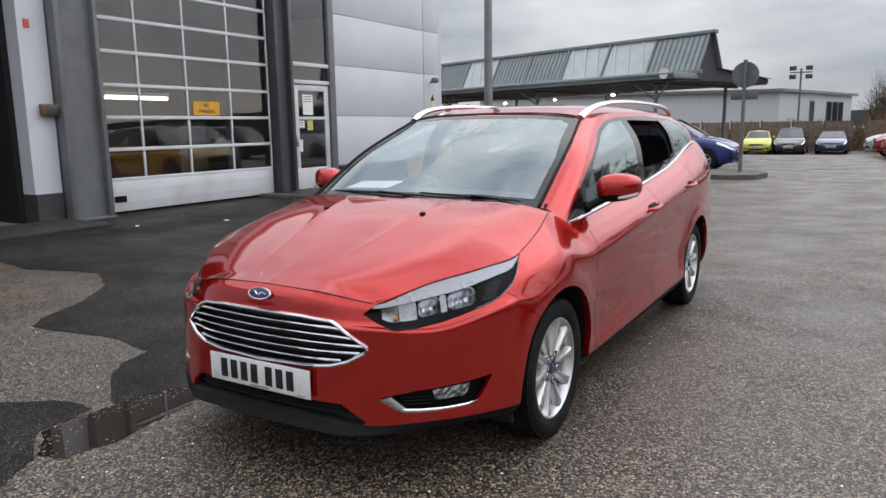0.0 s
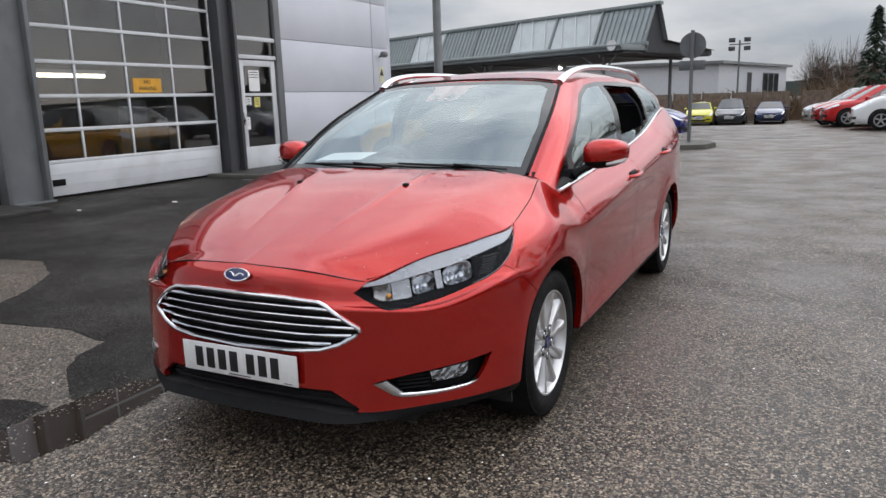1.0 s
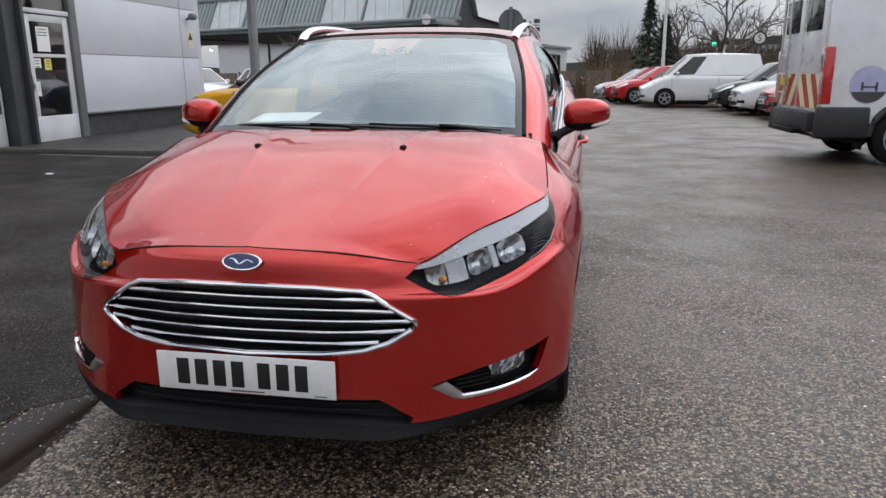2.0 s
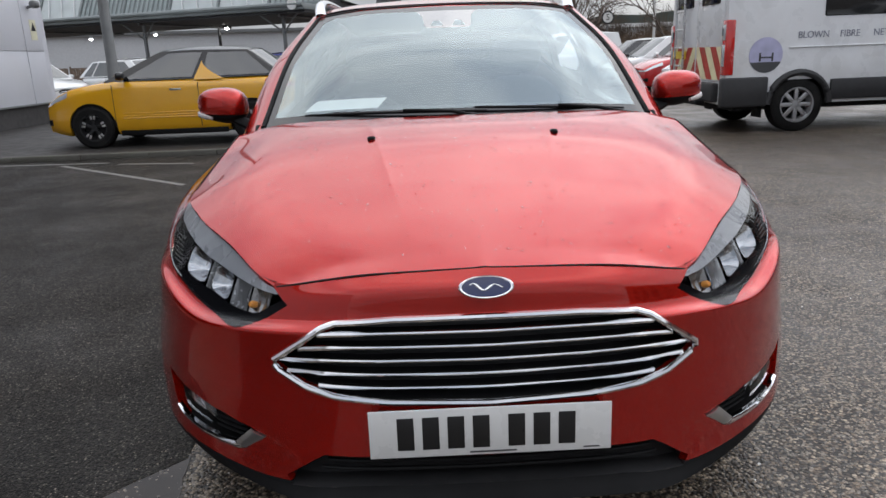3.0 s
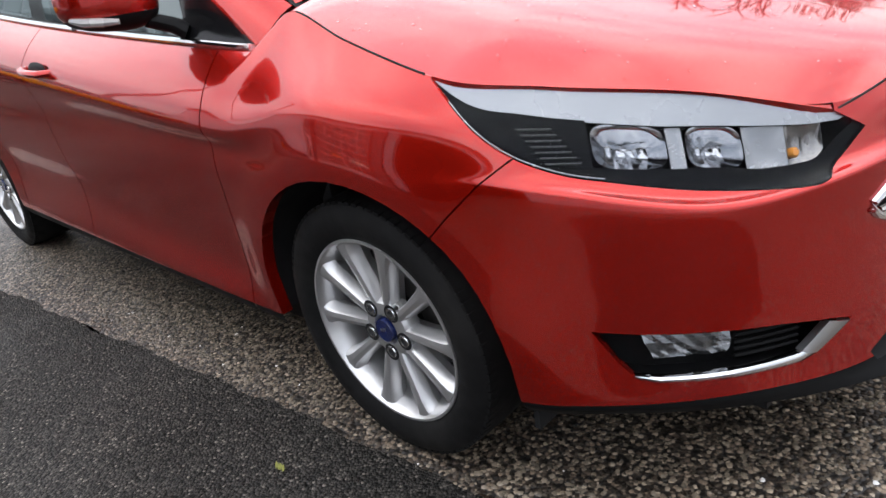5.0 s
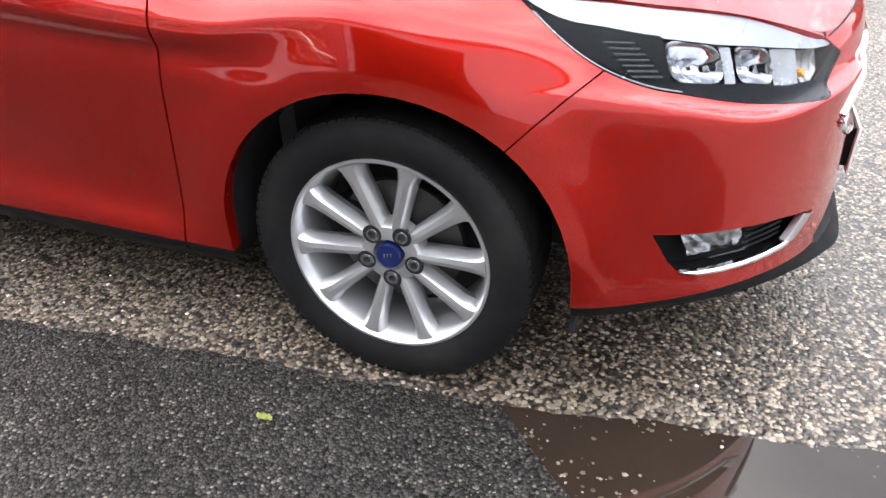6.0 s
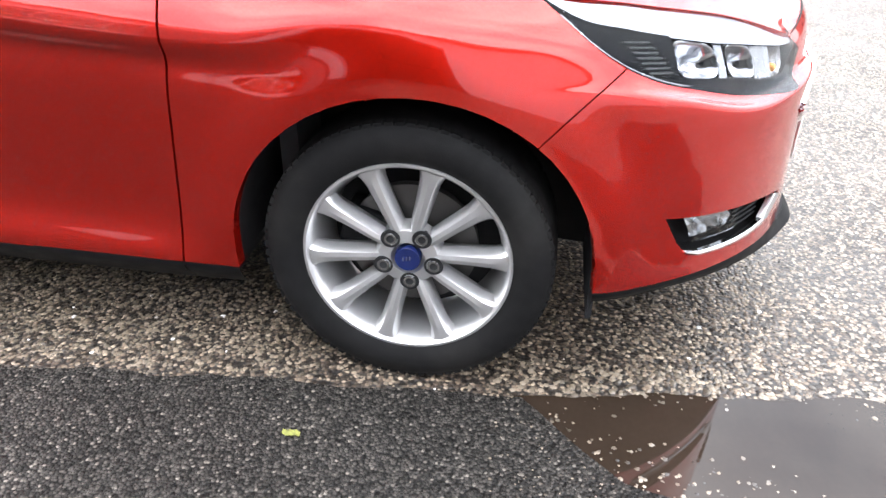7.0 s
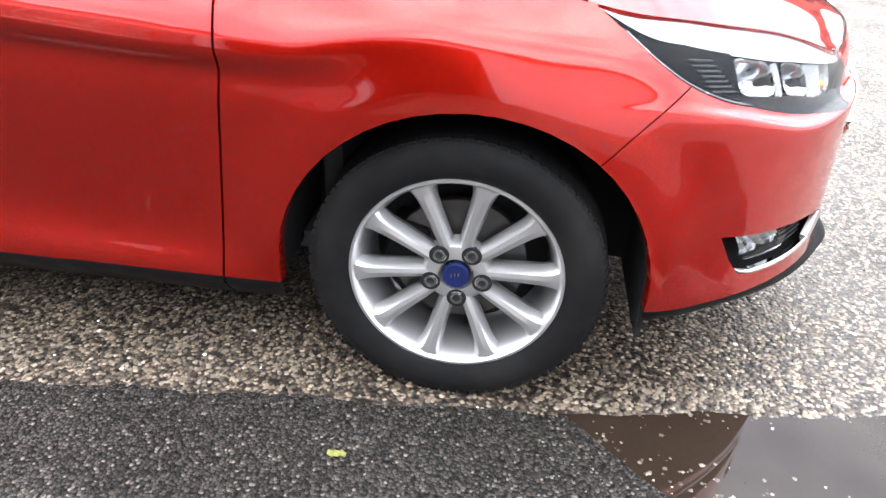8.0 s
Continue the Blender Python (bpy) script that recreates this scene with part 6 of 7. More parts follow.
    # cabin
    b0, b1, t0, t1 = screen[0], tail[1], screen[1], tail[0]
    wb, wt = hw * .93, hw * .70

    def cab_pt(s, y, v):
        """side s, v: 0 belt, 1 roof edge; y: 0 screen, 1 tail."""
        yy = (b0 + (b1 - b0) * y) * (1 - v) + (t0 + (t1 - t0) * y) * v
        zz = (float(zt(b0)) * (1 - y) + (deck + .0) * y) * (1 - v) + (H - .06 - .03 * abs(y - .35)) * v
        ww = (wb * (1 - .06 * (2 * abs(y - .5))**3)) * (1 - v) + (wt * (1 - .06 * (2 * abs(y - .5))**3)) * v
        return Vector((s * ww, yy, zz + .0))
    us = np.linspace(0, 1, 9)
    cabin = bmesh.new()
    for s in (-1, 1):
        g = grid(lambda u, v: cab_pt(s, u, v), us, [0, .5, 1])
        cabin = joined(cabin, g)
    for y in (0, 1):
        g = grid(lambda u, v: Vector((cab_pt(1, y, v).x * u, cab_pt(1, y, v).y - (.10 if y == 0 else -.06) * (1 - u * u) * (1 - v * .4), cab_pt(1, y, v).z + .015 * (1 - u * u))), np.linspace(-1, 1, 9), [0, .5, 1])
        cabin = joined(cabin, g)
    part("cabin", cabin, paint if not strake else BLACK_GLOSS, car)
    top = grid(lambda u, v: Vector((cab_pt(1, v, 1).x * u, cab_pt(1, v, 1).y + ((-.06 if v == 0 else 0) + (.036 if v == 1 else 0)) * (1 - u * u), cab_pt(1, v, 1).z + .06 * (1 - u * u) * (1 - abs(2 * v - 1)**3 * .6))), np.linspace(-1, 1, 9), us)
    part("roof", top, roof, car)

    def pane(f, nm, n=5):
        part(nm, grid(f, np.linspace(0, 1, n), [0, .5, 1]), CAR_GLASS if not panel_van else BLACK_GLOSS, car)
    for s in (-1, 1):
        spans = ((.04, .27),) if panel_van else ((.10, .50), (.56, .95)) if strake else ((.10, .46), (.49, .76), (.79, .93))
        for u0, u1 in spans:
            pane(lambda u, v: cab_pt(s, u0 + (u1 - u0) * u + (.04 * v if u0 < .2 else 0) * (1 - u), .06 + .84 * v) + Vector((s * .008, 0, .004)), "side_window")
    for y, nm in ((0, "windscreen"), (1, "rear_window")):
        if panel_van and y:
            continue
        pane(lambda u, v: Vector((cab_pt(1, y, .06 + .88 * v).x * (2 * u - 1) * .93, cab_pt(1, y, .06 + .88 * v).y - (.115 if y == 0 else -.075) * (1 - (2 * u - 1)**2) * (1 - v * .4) + (-.012 if y == 0 else .012),
                                  cab_pt(1, y, .06 + .88 * v).z + .015 * (1 - (2 * u - 1)**2) + .006)), nm, 9)
    if strake:
        for s in (-1, 1):
            fin = grid(lambda u, v: cab_pt(s, .515 + .17 * u * (1 - v)**1.25 + .012 * v, -.04 + .66 * v) + Vector((s * .016, 0, 0)), [0, .5, 1], np.linspace(0, 1, 7))
            part("pillar_fin", fin, paint, car)
            for k in range(3):
                part("door_rib", tube([(s * hw * .99, 1.25, .42 + .035 * k), (s * hw * 1.0, 2.55, .42 + .035 * k)], .008, 6), paint, car)
    # lamps, plates, grille, mirrors
    zn = nose[0]
    for s in (-1, 1):
        if retro:
            at = Matrix.Translation((s * hw * .66, .16, zn - .02)) @ Vector((s * .30, -1, .42)).to_track_quat("Z", "Y").to_matrix().to_4x4() @ Matrix.Diagonal((1, 1.16, 1, 1))
            hl = turned([(0, .135), (.02, .133), (.026, .118), (.018, .112)], "z", 32)
            bowl = turned([(.018, .112), (.03, .08), (.036, .0)], "z", 32)
            for b in (hl, bowl):
                bmesh.ops.transform(b, matrix=at, verts=b.verts)
            lamp = part("headlamp", hl, CHROME, car, "round chrome-ringed headlamp")
            part("lens", bowl, LAMP_CLEAR, lamp)
            part("fog_lamp", faced_disc(.055, (s * hw * .64, .055, .36), (s * .3, -1, 0)), LAMP_CLEAR, car)
        else:
            part("headlamp", patch(s, 0, .125 * L, 4.0, 5.5, 0.0, .58), LAMP_CLEAR, car)
            part("fog_recess", patch(s, 0, .02 * L, 1.5, 2.3, 0.0, .66), BLACK_TRIM, car)
        part("tail_lamp", patch(s, (.88 if strake else .94) * L, L, 3.8 if strake else 3.4, 5.2, L, .72) if not panel_van else patch(s, .97 * L, L, 2.8, 5.2, L, .84), RED_LENS, car)
        part("door_mirror", puff(s * (hw + .06), screen[0] + .32, belt + .06, .09, .055, .06), BLACK_GLOSS if strake else paint, car)
        part("mirror_arm", block(min(s * hw * .88, s * (hw + .02)), max(s * hw * .88, s * (hw + .02)), screen[0] + .30, screen[0] + .36, belt + .01, belt + .05), BLACK_TRIM, car)
        part("door_handle", block(s * hw * .985 - .015, s * hw * .985 + .015, 1.95, 2.12, belt - .16, belt - .135, .006), SATIN if strake else paint, car)
        part("sill", block(s * hw * .93 - .03, s * hw * .93 + .03, wheels[0] + r + .08, wheels[1] - r - .08, .17, .245, .01), BLACK_TRIM, car)
        for yy in (screen[0] + .15, (screen[0] + tail[1]) * .52):
            part("shut_line", block(s * hw * .992 - .006, s * hw * .992 + .004, yy, yy + .008, .28, belt - .06), BLACK_VOID, car)
    def front(x0, x1, z0, z1, out, power=3.0):
        """A rounded opening on the nose."""
        return grid(lambda u, v: (lambda x, z: Vector(warp(x, 0, z)) + Vector((0, -out, 0)))((x0 + x1) / 2 + (x1 - x0) / 2 * u * (1 - .28 * abs(v)**power), (z0 + z1) / 2 + (z1 - z0) / 2 * v), np.linspace(-1, 1, 13), np.linspace(-1, 1, 7))
    if retro:
        part("grille", front(-hw * .46, hw * .46, zn - .15, zn - .01, .008), BLACK_GLOSS, car)
        for k in range(4):
            zz = zn - .14 + .04 * k
            part("grille_bar", tube([Vector(warp(x, 0, zz)) + Vector((0, -.014, 0)) for x in np.linspace(-hw * .44, hw * .44, 13)], .009, 6), CHROME, car)
        part("grille_surround", tube([Vector(warp(hw * .49 * math.cos(a), 0, zn - .08 + .09 * math.sin(a))) + Vector((0, -.01, 0)) for a in np.linspace(0, 2 * math.pi, 41)], .012, 6), CHROME, car)
        part("bumper_rib", tube([Vector(warp(x, 0, .50)) + Vector((0, -.01, 0)) for x in np.linspace(-hw * .78, hw * .78, 21)], .022, 8), paint, car)
        part("lower_grille", front(-hw * .48, hw * .48, .28, .38, .006), BLACK_TRIM, car)
    else:
        part("grille", front(-hw * .48, hw * .48, .50, zn - .02, .006), BLACK_GLOSS, car)
        for k in range(2):
            part("grille_bar", tube([Vector(warp(x, 0, .53 + .045 * k)) + Vector((0, -.012, 0)) for x in np.linspace(-hw * .42, hw * .42, 11)], .006, 6), CHROME, car)
        part("lower_grille", front(-hw * .55, hw * .55, .27, .38, .006), BLACK_TRIM, car)
    part("number_plate", block(-.26, .26, -.030, -.004, .395, .505, .003), PLATE_WHITE, car)
    for k in range(6):
        part("character_bar", block(-.2 + .068 * k, -.155 + .068 * k, -.0335, -.0295, .415, .485), INK, car)
    part("number_plate", block(-.26, .26, L - .02, L + .012, .60, .71, .003), material("plate_yellow", (.75, .55, .05), .4), car)
    if marks:
        for k in range(2):
            part("number_bar", block(hw * 1.0 - .01, hw * 1.0 + .006, 1.95 + .16 * k, 2.05 + .16 * k, .52, .72), PLATE_WHITE, car)
        part("logo_disc", turned([(hw * .99, .16), (hw * 1.0 + .004, .16), (hw * 1.0 + .004, .01)], "x", 20), PLATE_WHITE, car).location = (0, 1.6, .62)
        part("door_stripe", block(hw * 1.0 - .012, hw * 1.0 + .003, 1.2, 1.5, .70, .78), PLATE_WHITE, car)
    first = None
    for s in (-1, 1):
        for wy in wheels:
            wm = pose(s * (hw - .10), wy, r, 0, 0, 0 if s > 0 else 180)
            if first is None:
                first = simple_wheel(r, .20, rim or WHEEL_STEEL)
                first.matrix_basis = wm
                first.parent = car
            else:
                copy_thing(first, wm)
    car.matrix_basis = m
    return car


def paint(name, c, metal=.2):
    return car_paint(name, c, metal)


YELLOW, WHITE = paint("yellow_paint", (.72, .36, .008), 0), paint("white_paint", (.72, .73, .73), 0)
parked_car("hatchback", "bright yellow three-door hatchback with black roof", pose(-5.67, 9.17, .06, 0, 0, -90.5), 3.78, 1.72, 1.40, YELLOW, BLACK_GLOSS, .93, (.98, 1.80), (3.05, 3.55), .95,
           (.79, 3.10), .300, WHEEL_DARK, strake=True)
parked_car("hatchback", "small white retro hatchback with chrome grille", pose(5.42, 5.45, 0, 0, 0, -84), 3.70, 1.68, 1.41, WHITE, WHITE, .95, (1.15, 1.60), (3.1, 3.5), .97, (.70, 3.16), .30, ALLOY, retro=True, nose=(.78, .86))
DEEP_BLUE = paint("deep_blue_paint", (.012, .018, .16))
parked_car("hatchback", "dark blue dealership hatchback with white door graphics", pose(-1.2, 18.5, 0, 0, 0, 90), 3.95, 1.72, 1.47, DEEP_BLUE, None, .93, (.95, 1.7), (3.2, 3.75), .95, (.80, 3.29), .30, marks=True)
parked_car("hatchback", "bright blue hatchback parked in the bays", pose(7.35, 3.55, 0, 0, 0, -88), 4.0, 1.74, 1.48, paint("sky_blue_paint", (.01, .12, .42)), group="parked cars")
parked_car("suv", "black estate car parked behind the bays", pose(11.2, 5.2, 0, 0, 0, -90), 4.5, 1.85, 1.6, paint("black_paint", (.012, .012, .013)), belt=1.0, hood=1.0, tail=(3.8, 4.3), wheels=(.9, 3.6), r=.34)
LIME = paint("lime_paint", (.55, .52, .02), 0)
parked_car("suv", "lime yellow compact car parked by the fence", pose(-4.45, 46.2, gz(47), 0, 0, 2), 3.8, 1.72, 1.50, LIME, None, 1.0, (.9, 1.5), (3.15, 3.5), 1.02)
parked_car("hatchback", "dark grey people carrier parked by the fence", pose(-2.65, 46.6, gz(47), 0, 0, 1), 4.6, 1.85, 1.66, paint("slate_paint", (.03, .035, .045)), None, 1.0, (1.0, 1.9), (4.1, 4.5), 1.0, (.9, 3.7))
parked_car("saloon", "dark blue saloon parked by the fence", pose(-.35, 47.2, gz(47), 0, 0, 0), 4.5, 1.8, 1.42, paint("navy_paint", (.015, .03, .10)), None, .95, (1.4, 2.1), (3.3, 3.9), .95, (.8, 3.6))
rows = [("hatchback", "white hatchback in the row of parked cars", 5.6, 14.9, WHITE, 1.46), ("hatchback", "red hatchback in the row of parked cars", 5.5, 17.2, paint("cherry_paint", (.45, .01, .012)), 1.46),
        ("hatchback", "white crossover in the row of parked cars", 5.2, 19.4, WHITE, 1.52), ("hatchback", "black hatchback in the row of parked cars", 5.0, 21.7, paint("jet_paint", (.014, .014, .016)), 1.5),
        ("hatchback", "bright red hatchback in the row of parked cars", 2.2, 26.8, paint("signal_red_paint", (.50, .008, .01)), 1.45), ("hatchback", "red hatchback near the fence", 1.9, 28.8, paint("crimson_paint", (.4, .015, .02)), 1.46),
        ("hatchback", "silver hatchback near the fence", 1.6, 30.9, paint("silver_paint", (.5, .51, .52), .6), 1.48)]
for nm, lb_, x, y, mt, h in rows:
    parked_car(nm, lb_, pose(x, y, gz(y), 0, 0, -90 + random.uniform(-3, 3)), 4.1, 1.76, h, mt)
parked_car("van", "small white panel van in the row", pose(3.0, 24.4, 0, 0, 0, -92), 4.1, 1.8, 1.82, WHITE, None, 1.05, (.9, 1.6), (3.85, 4.02), 1.08, (.85, 3.35), .31, panel_van=True)
for x, y, mt, lb_ in ((-7.2, 20.2, WHITE, "white car under the canopy"), (-10.5, 19.8, WHITE, "white hatchback under the canopy"), (-4.6, 21.2, paint("pearl_paint", (.6, .61, .63), .3), "silver white car beyond the island")):
    parked_car("hatchback", lb_, pose(x, y, 0, 0, 0, 60), 4.1, 1.76, 1.48, mt)

# ---- works van ----
VAN_WHITE = material("van_white", (.66, .67, .69), .3, vary=.06, scale=2, coat=.6, dirt=(.42, .40, .37), dirt_scale=1.5, dirt_amount=.4)
VAN_GREY = material("van_bumper", (.022, .022, .024), .55, vary=.1)
CHEVRON_RED = material("chevron_red", (.42, .035, .02), .45, vary=.2)
CHEVRON_PALE = material("chevron_pale", (.72, .66, .42), .4)
van = thing("works_van", "white high-roof works van with chevrons on its rear doors", "van")
VL, VW, VH = 5.55, 2.05, 2.42


def van_at(y, k):
    t = pchip([0, .5, 1.05, 1.9, 2.3, VL], [.95, 1.10, 1.25, 2.25, VH - .06, VH - .06])(y)
    w = VW / 2 * float(pchip([0, .3, 1, VL], [.84, .96, 1, .985])(y))
    t = float(t)
    return ((w, y, .38), (w * 1.0, y, .70), (w, y, 1.02), (w * .985, y, min(t - .08, 1.5)), (w * .95, y, max(t - .16, min(t - .08, 1.5) + .01)), (w * .90, y, t - .04), (w * .78, y, t), (0, y, t + .03))[k]


half = grid(van_at, [float(v) for v in np.linspace(0, VL, 40)], range(8))
for end in (0.0, VL):
    vs = sorted([v for v in half.verts if abs(v.co.y - end) < 1e-5], key=lambda v: (v.co.z, -v.co.x))
    half.faces.new(vs + [half.verts.new((0, end, .42))])
for wy in (.95, 4.53):
    a = [(wy - .42 * math.cos(t), .36 + .42 * math.sin(t)) for t in np.linspace(0, math.pi, 17)]
    cut_out(half, [(wy - .42, 0)] + a + [(wy + .42, 0)], SIDE, lambda c, f: c.x > .6).free()
rim_back(half, (-.05, 0, 0))
vb = joined(half, mirrored(half))
bmesh.ops.recalc_face_normals(vb, faces=vb.faces)
part("body", vb, VAN_WHITE, van)
part("underside", block(-.85, .85, .3, VL - .2, .30, .60), BLACK_VOID, van)
for s in (-1, 1):
    part("side_moulding", block(s * 1.02 - .03, s * 1.02 + .03, 1.42, 4.10, .42, .69, .01), VAN_GREY, van)
    part("side_moulding", block(s * 1.01 - .03, s * 1.01 + .03, 4.98, VL - .25, .42, .69, .01), VAN_GREY, van)
    part("side_window", block(s * 1.005 - .02, s * 1.005 + .02, 1.75, 2.6, 1.42, 1.95, .02), BLACK_GLOSS, van)
    part("side_window", block(s * 1.0 - .015, s * 1.0 + .02, 2.75, 4.25, 1.50, 2.05, .02), BLACK_GLOSS, van)
    part("rear_bumper_corner", block(s * .985 - .075, s * .985 + .055, 4.97, VL + .06, .36, .75, .03), VAN_GREY, van)
    part("reflector_patch", block(s * 1.042 - .004, s * 1.042 + .004, 5.02, 5.20, .40, .62, .003), material("patch_grey", (.34, .33, .32), .6) if s < 0 else bpy.data.materials["patch_grey"], van)
    part("arch_trim", tube([(s * 1.02, 4.53 - .43 * math.cos(t), .36 + .43 * math.sin(t)) for t in np.linspace(.05, math.pi - .05, 19)], .045, 8), VAN_GREY, van)
    tl = part("tail_lamp", block(s * .945 - .075, s * .945 + .082, VL - .10, VL + .022, .78, 1.50, .02), RED_LENS, van)
    part("tail_lamp_white", block(s * .935 - .045, s * .935 + .035, VL + .012, VL + .028, .90, 1.18, .006), LAMP_CLEAR, tl)
    part("tail_lamp_clear", block(s * .945 - .04, s * .945 + .04, VL + .012, VL + .027, 1.24, 1.44, .006), LAMP_CLEAR, tl)
    part("mud_flap", block(s * .80 - .13, s * .80 + .13, 4.98, 5.0, .20, .5), BLACK_TRIM, van)
    part("seam_rib", tube([(s * 1.025, 1.8, 1.12), (s * 1.02, 4.70, 1.12)], .010, 6), VAN_WHITE, van)
    disc = turned([(0, .23), (.004, .23), (.004, .01)], "x", 36)
    bmesh.ops.translate(disc, verts=disc.verts, vec=(1.012, 5.02, 1.03))
    d = part("logo_disc", disc if s > 0 else mirrored(disc), material("logo_lilac", (.42, .42, .60), .4), van, "pale lilac and grey round mark")
    bowl_ = bmesh.new()
    bowl_.faces.new([bowl_.verts.new((s * 1.019, 5.02 + .228 * math.cos(a), 1.03 + .228 * math.sin(a))) for a in np.linspace(math.pi * 1.13, math.pi * 1.87, 15)])
    part("logo_lower", rim_back(bowl_, (-s * .004, 0, 0)), DARK_STEEL, d)
    part("logo_bar", block(s * 1.019 - .003, s * 1.019 + .003, 4.93, 5.11, .99, 1.01), DARK_STEEL, d)
    for yy in (4.93, 5.10):
        part("logo_post", block(s * 1.019 - .003, s * 1.019 + .003, yy - .012, yy + .012, .95, 1.06), DARK_STEEL, d)
SIGN_GREY = material("sign_grey", (.20, .21, .26), .5)
for text, y in (("BLOWN", 4.385), ("FIBRE", 3.89), ("NETWORK", 3.28), ("INFRASTRUCTURE", 2.28)):
    words(text, .125, Matrix.Translation((-1.012, y, 1.27)) @ Matrix(((0, 0, -1, 0), (-.93, 0, 0, 0), (0, 1, 0, 0), (0, 0, 0, 1))), SIGN_GREY, van)
part("rear_bumper", block(-.80, .80, VL - .10, VL + .10, .42, .68, .03), VAN_GREY, van)
part("rear_step", block(-.55, .55, VL + .08, VL + .20, .38, .44, .01), BLACK_TRIM, van)
doors = {s: part("rear_door", block(min(s * .006, s * .90), max(s * .006, s * .90), VL - .02, VL + .012, .70, 2.25, .01), VAN_WHITE, van) for s in (-1, 1)}
for s in (-1, 1):
    part("rear_window", block(s * .45 - .30, s * .45 + .30, VL + .01, VL + .02, 1.72, 2.16, .01), BLACK_GLOSS, doors[s])
    for k in range(6):
        lo_, hi_ = .72, 1.16
        xa = .04 + .19 * k
        za = lambda x: lo_ + (xa - x) / .30 * (hi_ - lo_)          # left edge of the stripe
        pts = []
        for x in np.linspace(.03, .86, 60):
            z0, z1 = max(lo_, za(x)), min(hi_, za(x) + .27)
            if z1 - z0 > .002:
                pts.append((x, z0, z1))
        if len(pts) < 3:
            continue
        bm = bmesh.new()
        bm.faces.new([bm.verts.new((s * x, VL + .016, z0)) for x, z0, z1 in pts] + [bm.verts.new((s * x, VL + .016, z1)) for x, z0, z1 in reversed(pts)])
        bmesh.ops.triangulate(bm, faces=bm.faces)
        rim_back(bm, (0, -.003, 0))
        bmesh.ops.recalc_face_normals(bm, faces=bm.faces)
        part("chevron", bm, CHEVRON_RED if k % 2 == 0 else CHEVRON_PALE, doors[s])
    part("hinge", block(s * .90 - .02, s * .90 + .02, VL - .01, VL + .03, 1.3, 1.4, .005), VAN_GREY, doors[s])
ladder = part("ladder", tube([(.30, VL + .09, .78), (.30, VL + .09, 2.42)], .018, 8), SATIN, van, "grey tubular rear ladder")
part("ladder_rail", tube([(.62, VL + .09, .78), (.62, VL + .09, 2.42)], .018, 8), SATIN, ladder)
for k in range(6):
    part("rung", tube([(.30, VL + .09, .90 + .26 * k), (.62, VL + .09, .90 + .26 * k)], .014, 8), SATIN, ladder)
part("windscreen", grid(lambda u, v: ((2 * u - 1) * .86 * (1 - .06 * v), 1.10 + .82 * v - .02, 1.30 + .93 * v + .02), [0, .25, .5, .75, 1], [0, .5, 1]), BLACK_GLOSS, van)
part("number_plate", block(.36, .86, VL + .018, VL + .028, 1.0, 1.11), bpy.data.materials["plate_yellow"], van)
first = None
for s in (-1, 1):
    for wy in (.95, 4.53):
        wm = pose(s * .90, wy, .36, 0, 0, 0 if s > 0 else 180)
        if first is None:
            first = simple_wheel(.36, .22, WHEEL_STEEL, "wheel", 8)
            first.matrix_basis, first.parent = wm, van
        else:
            copy_thing(first, wm)
van.matrix_basis = pose(3.92 + VL, 7.60 + VW / 2, 0, 0, 0, 91.5)

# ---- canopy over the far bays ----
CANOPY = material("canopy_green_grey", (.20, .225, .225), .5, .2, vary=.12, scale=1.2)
# near-black copy of the canopy colour: shade of soffit and gables put in
CANOPY_SHADE = material("canopy_shade_dark", (.035, .037, .04), .7)
CLEAR_SHEET = material("canopy_sheet", (.46, .50, .50), .35, vary=.1, scale=2)
RIBBED = material("canopy_ribbed", (.26, .30, .30), .5, .1, vary=.1, scale=3)
cm = pose(-3.6, 21.36, 0, 0, 0, math.degrees(math.atan2(.36, -.93)))   # local x along the canopy, local -y to its back
canopy = thing("canopy", "long grey-green canopy with a glazed raised roof", "canopy", "", cm)
CL = 30.0


def bar(p, q, r, nm, mt, parent, n=6):
    return part(nm, tube([p, q], r, n), mt, parent)


part("eave", block(0, CL, -1.3, .25, 2.74, 2.93, .02), CANOPY, canopy)
part("soffit", block(0.05, CL, -5.6, .1, 2.66, 2.73), CANOPY_SHADE, canopy)
part("fascia_gutter", tube([(0, .27, 2.90), (CL, .27, 2.90)], .07, 8), CANOPY, canopy)
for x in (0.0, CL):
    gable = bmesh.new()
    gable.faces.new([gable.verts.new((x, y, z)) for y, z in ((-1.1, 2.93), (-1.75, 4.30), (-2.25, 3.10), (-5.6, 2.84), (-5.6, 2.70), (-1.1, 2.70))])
    part("gable", gable, CANOPY_SHADE, canopy)
for (ya, za_), (yb, zb) in (((-1.75, 4.32), (-2.27, 3.12)), ((-2.27, 3.12), (-5.6, 2.86))):
    part("back_slope", grid(lambda u, v: (u, ya + (yb - ya) * v, za_ + (zb - za_) * v), [-.15, CL], [0, .5, 1]), CANOPY, canopy)
part("ridge_cap", block(-.2, CL, -1.85, -1.62, 4.24, 4.36, .02), CANOPY, canopy)
frame_ = part("clerestory_frame", block(-.1, CL, -1.16, -1.02, 2.92, 3.05, .01), CANOPY, canopy)
mod = 2.05
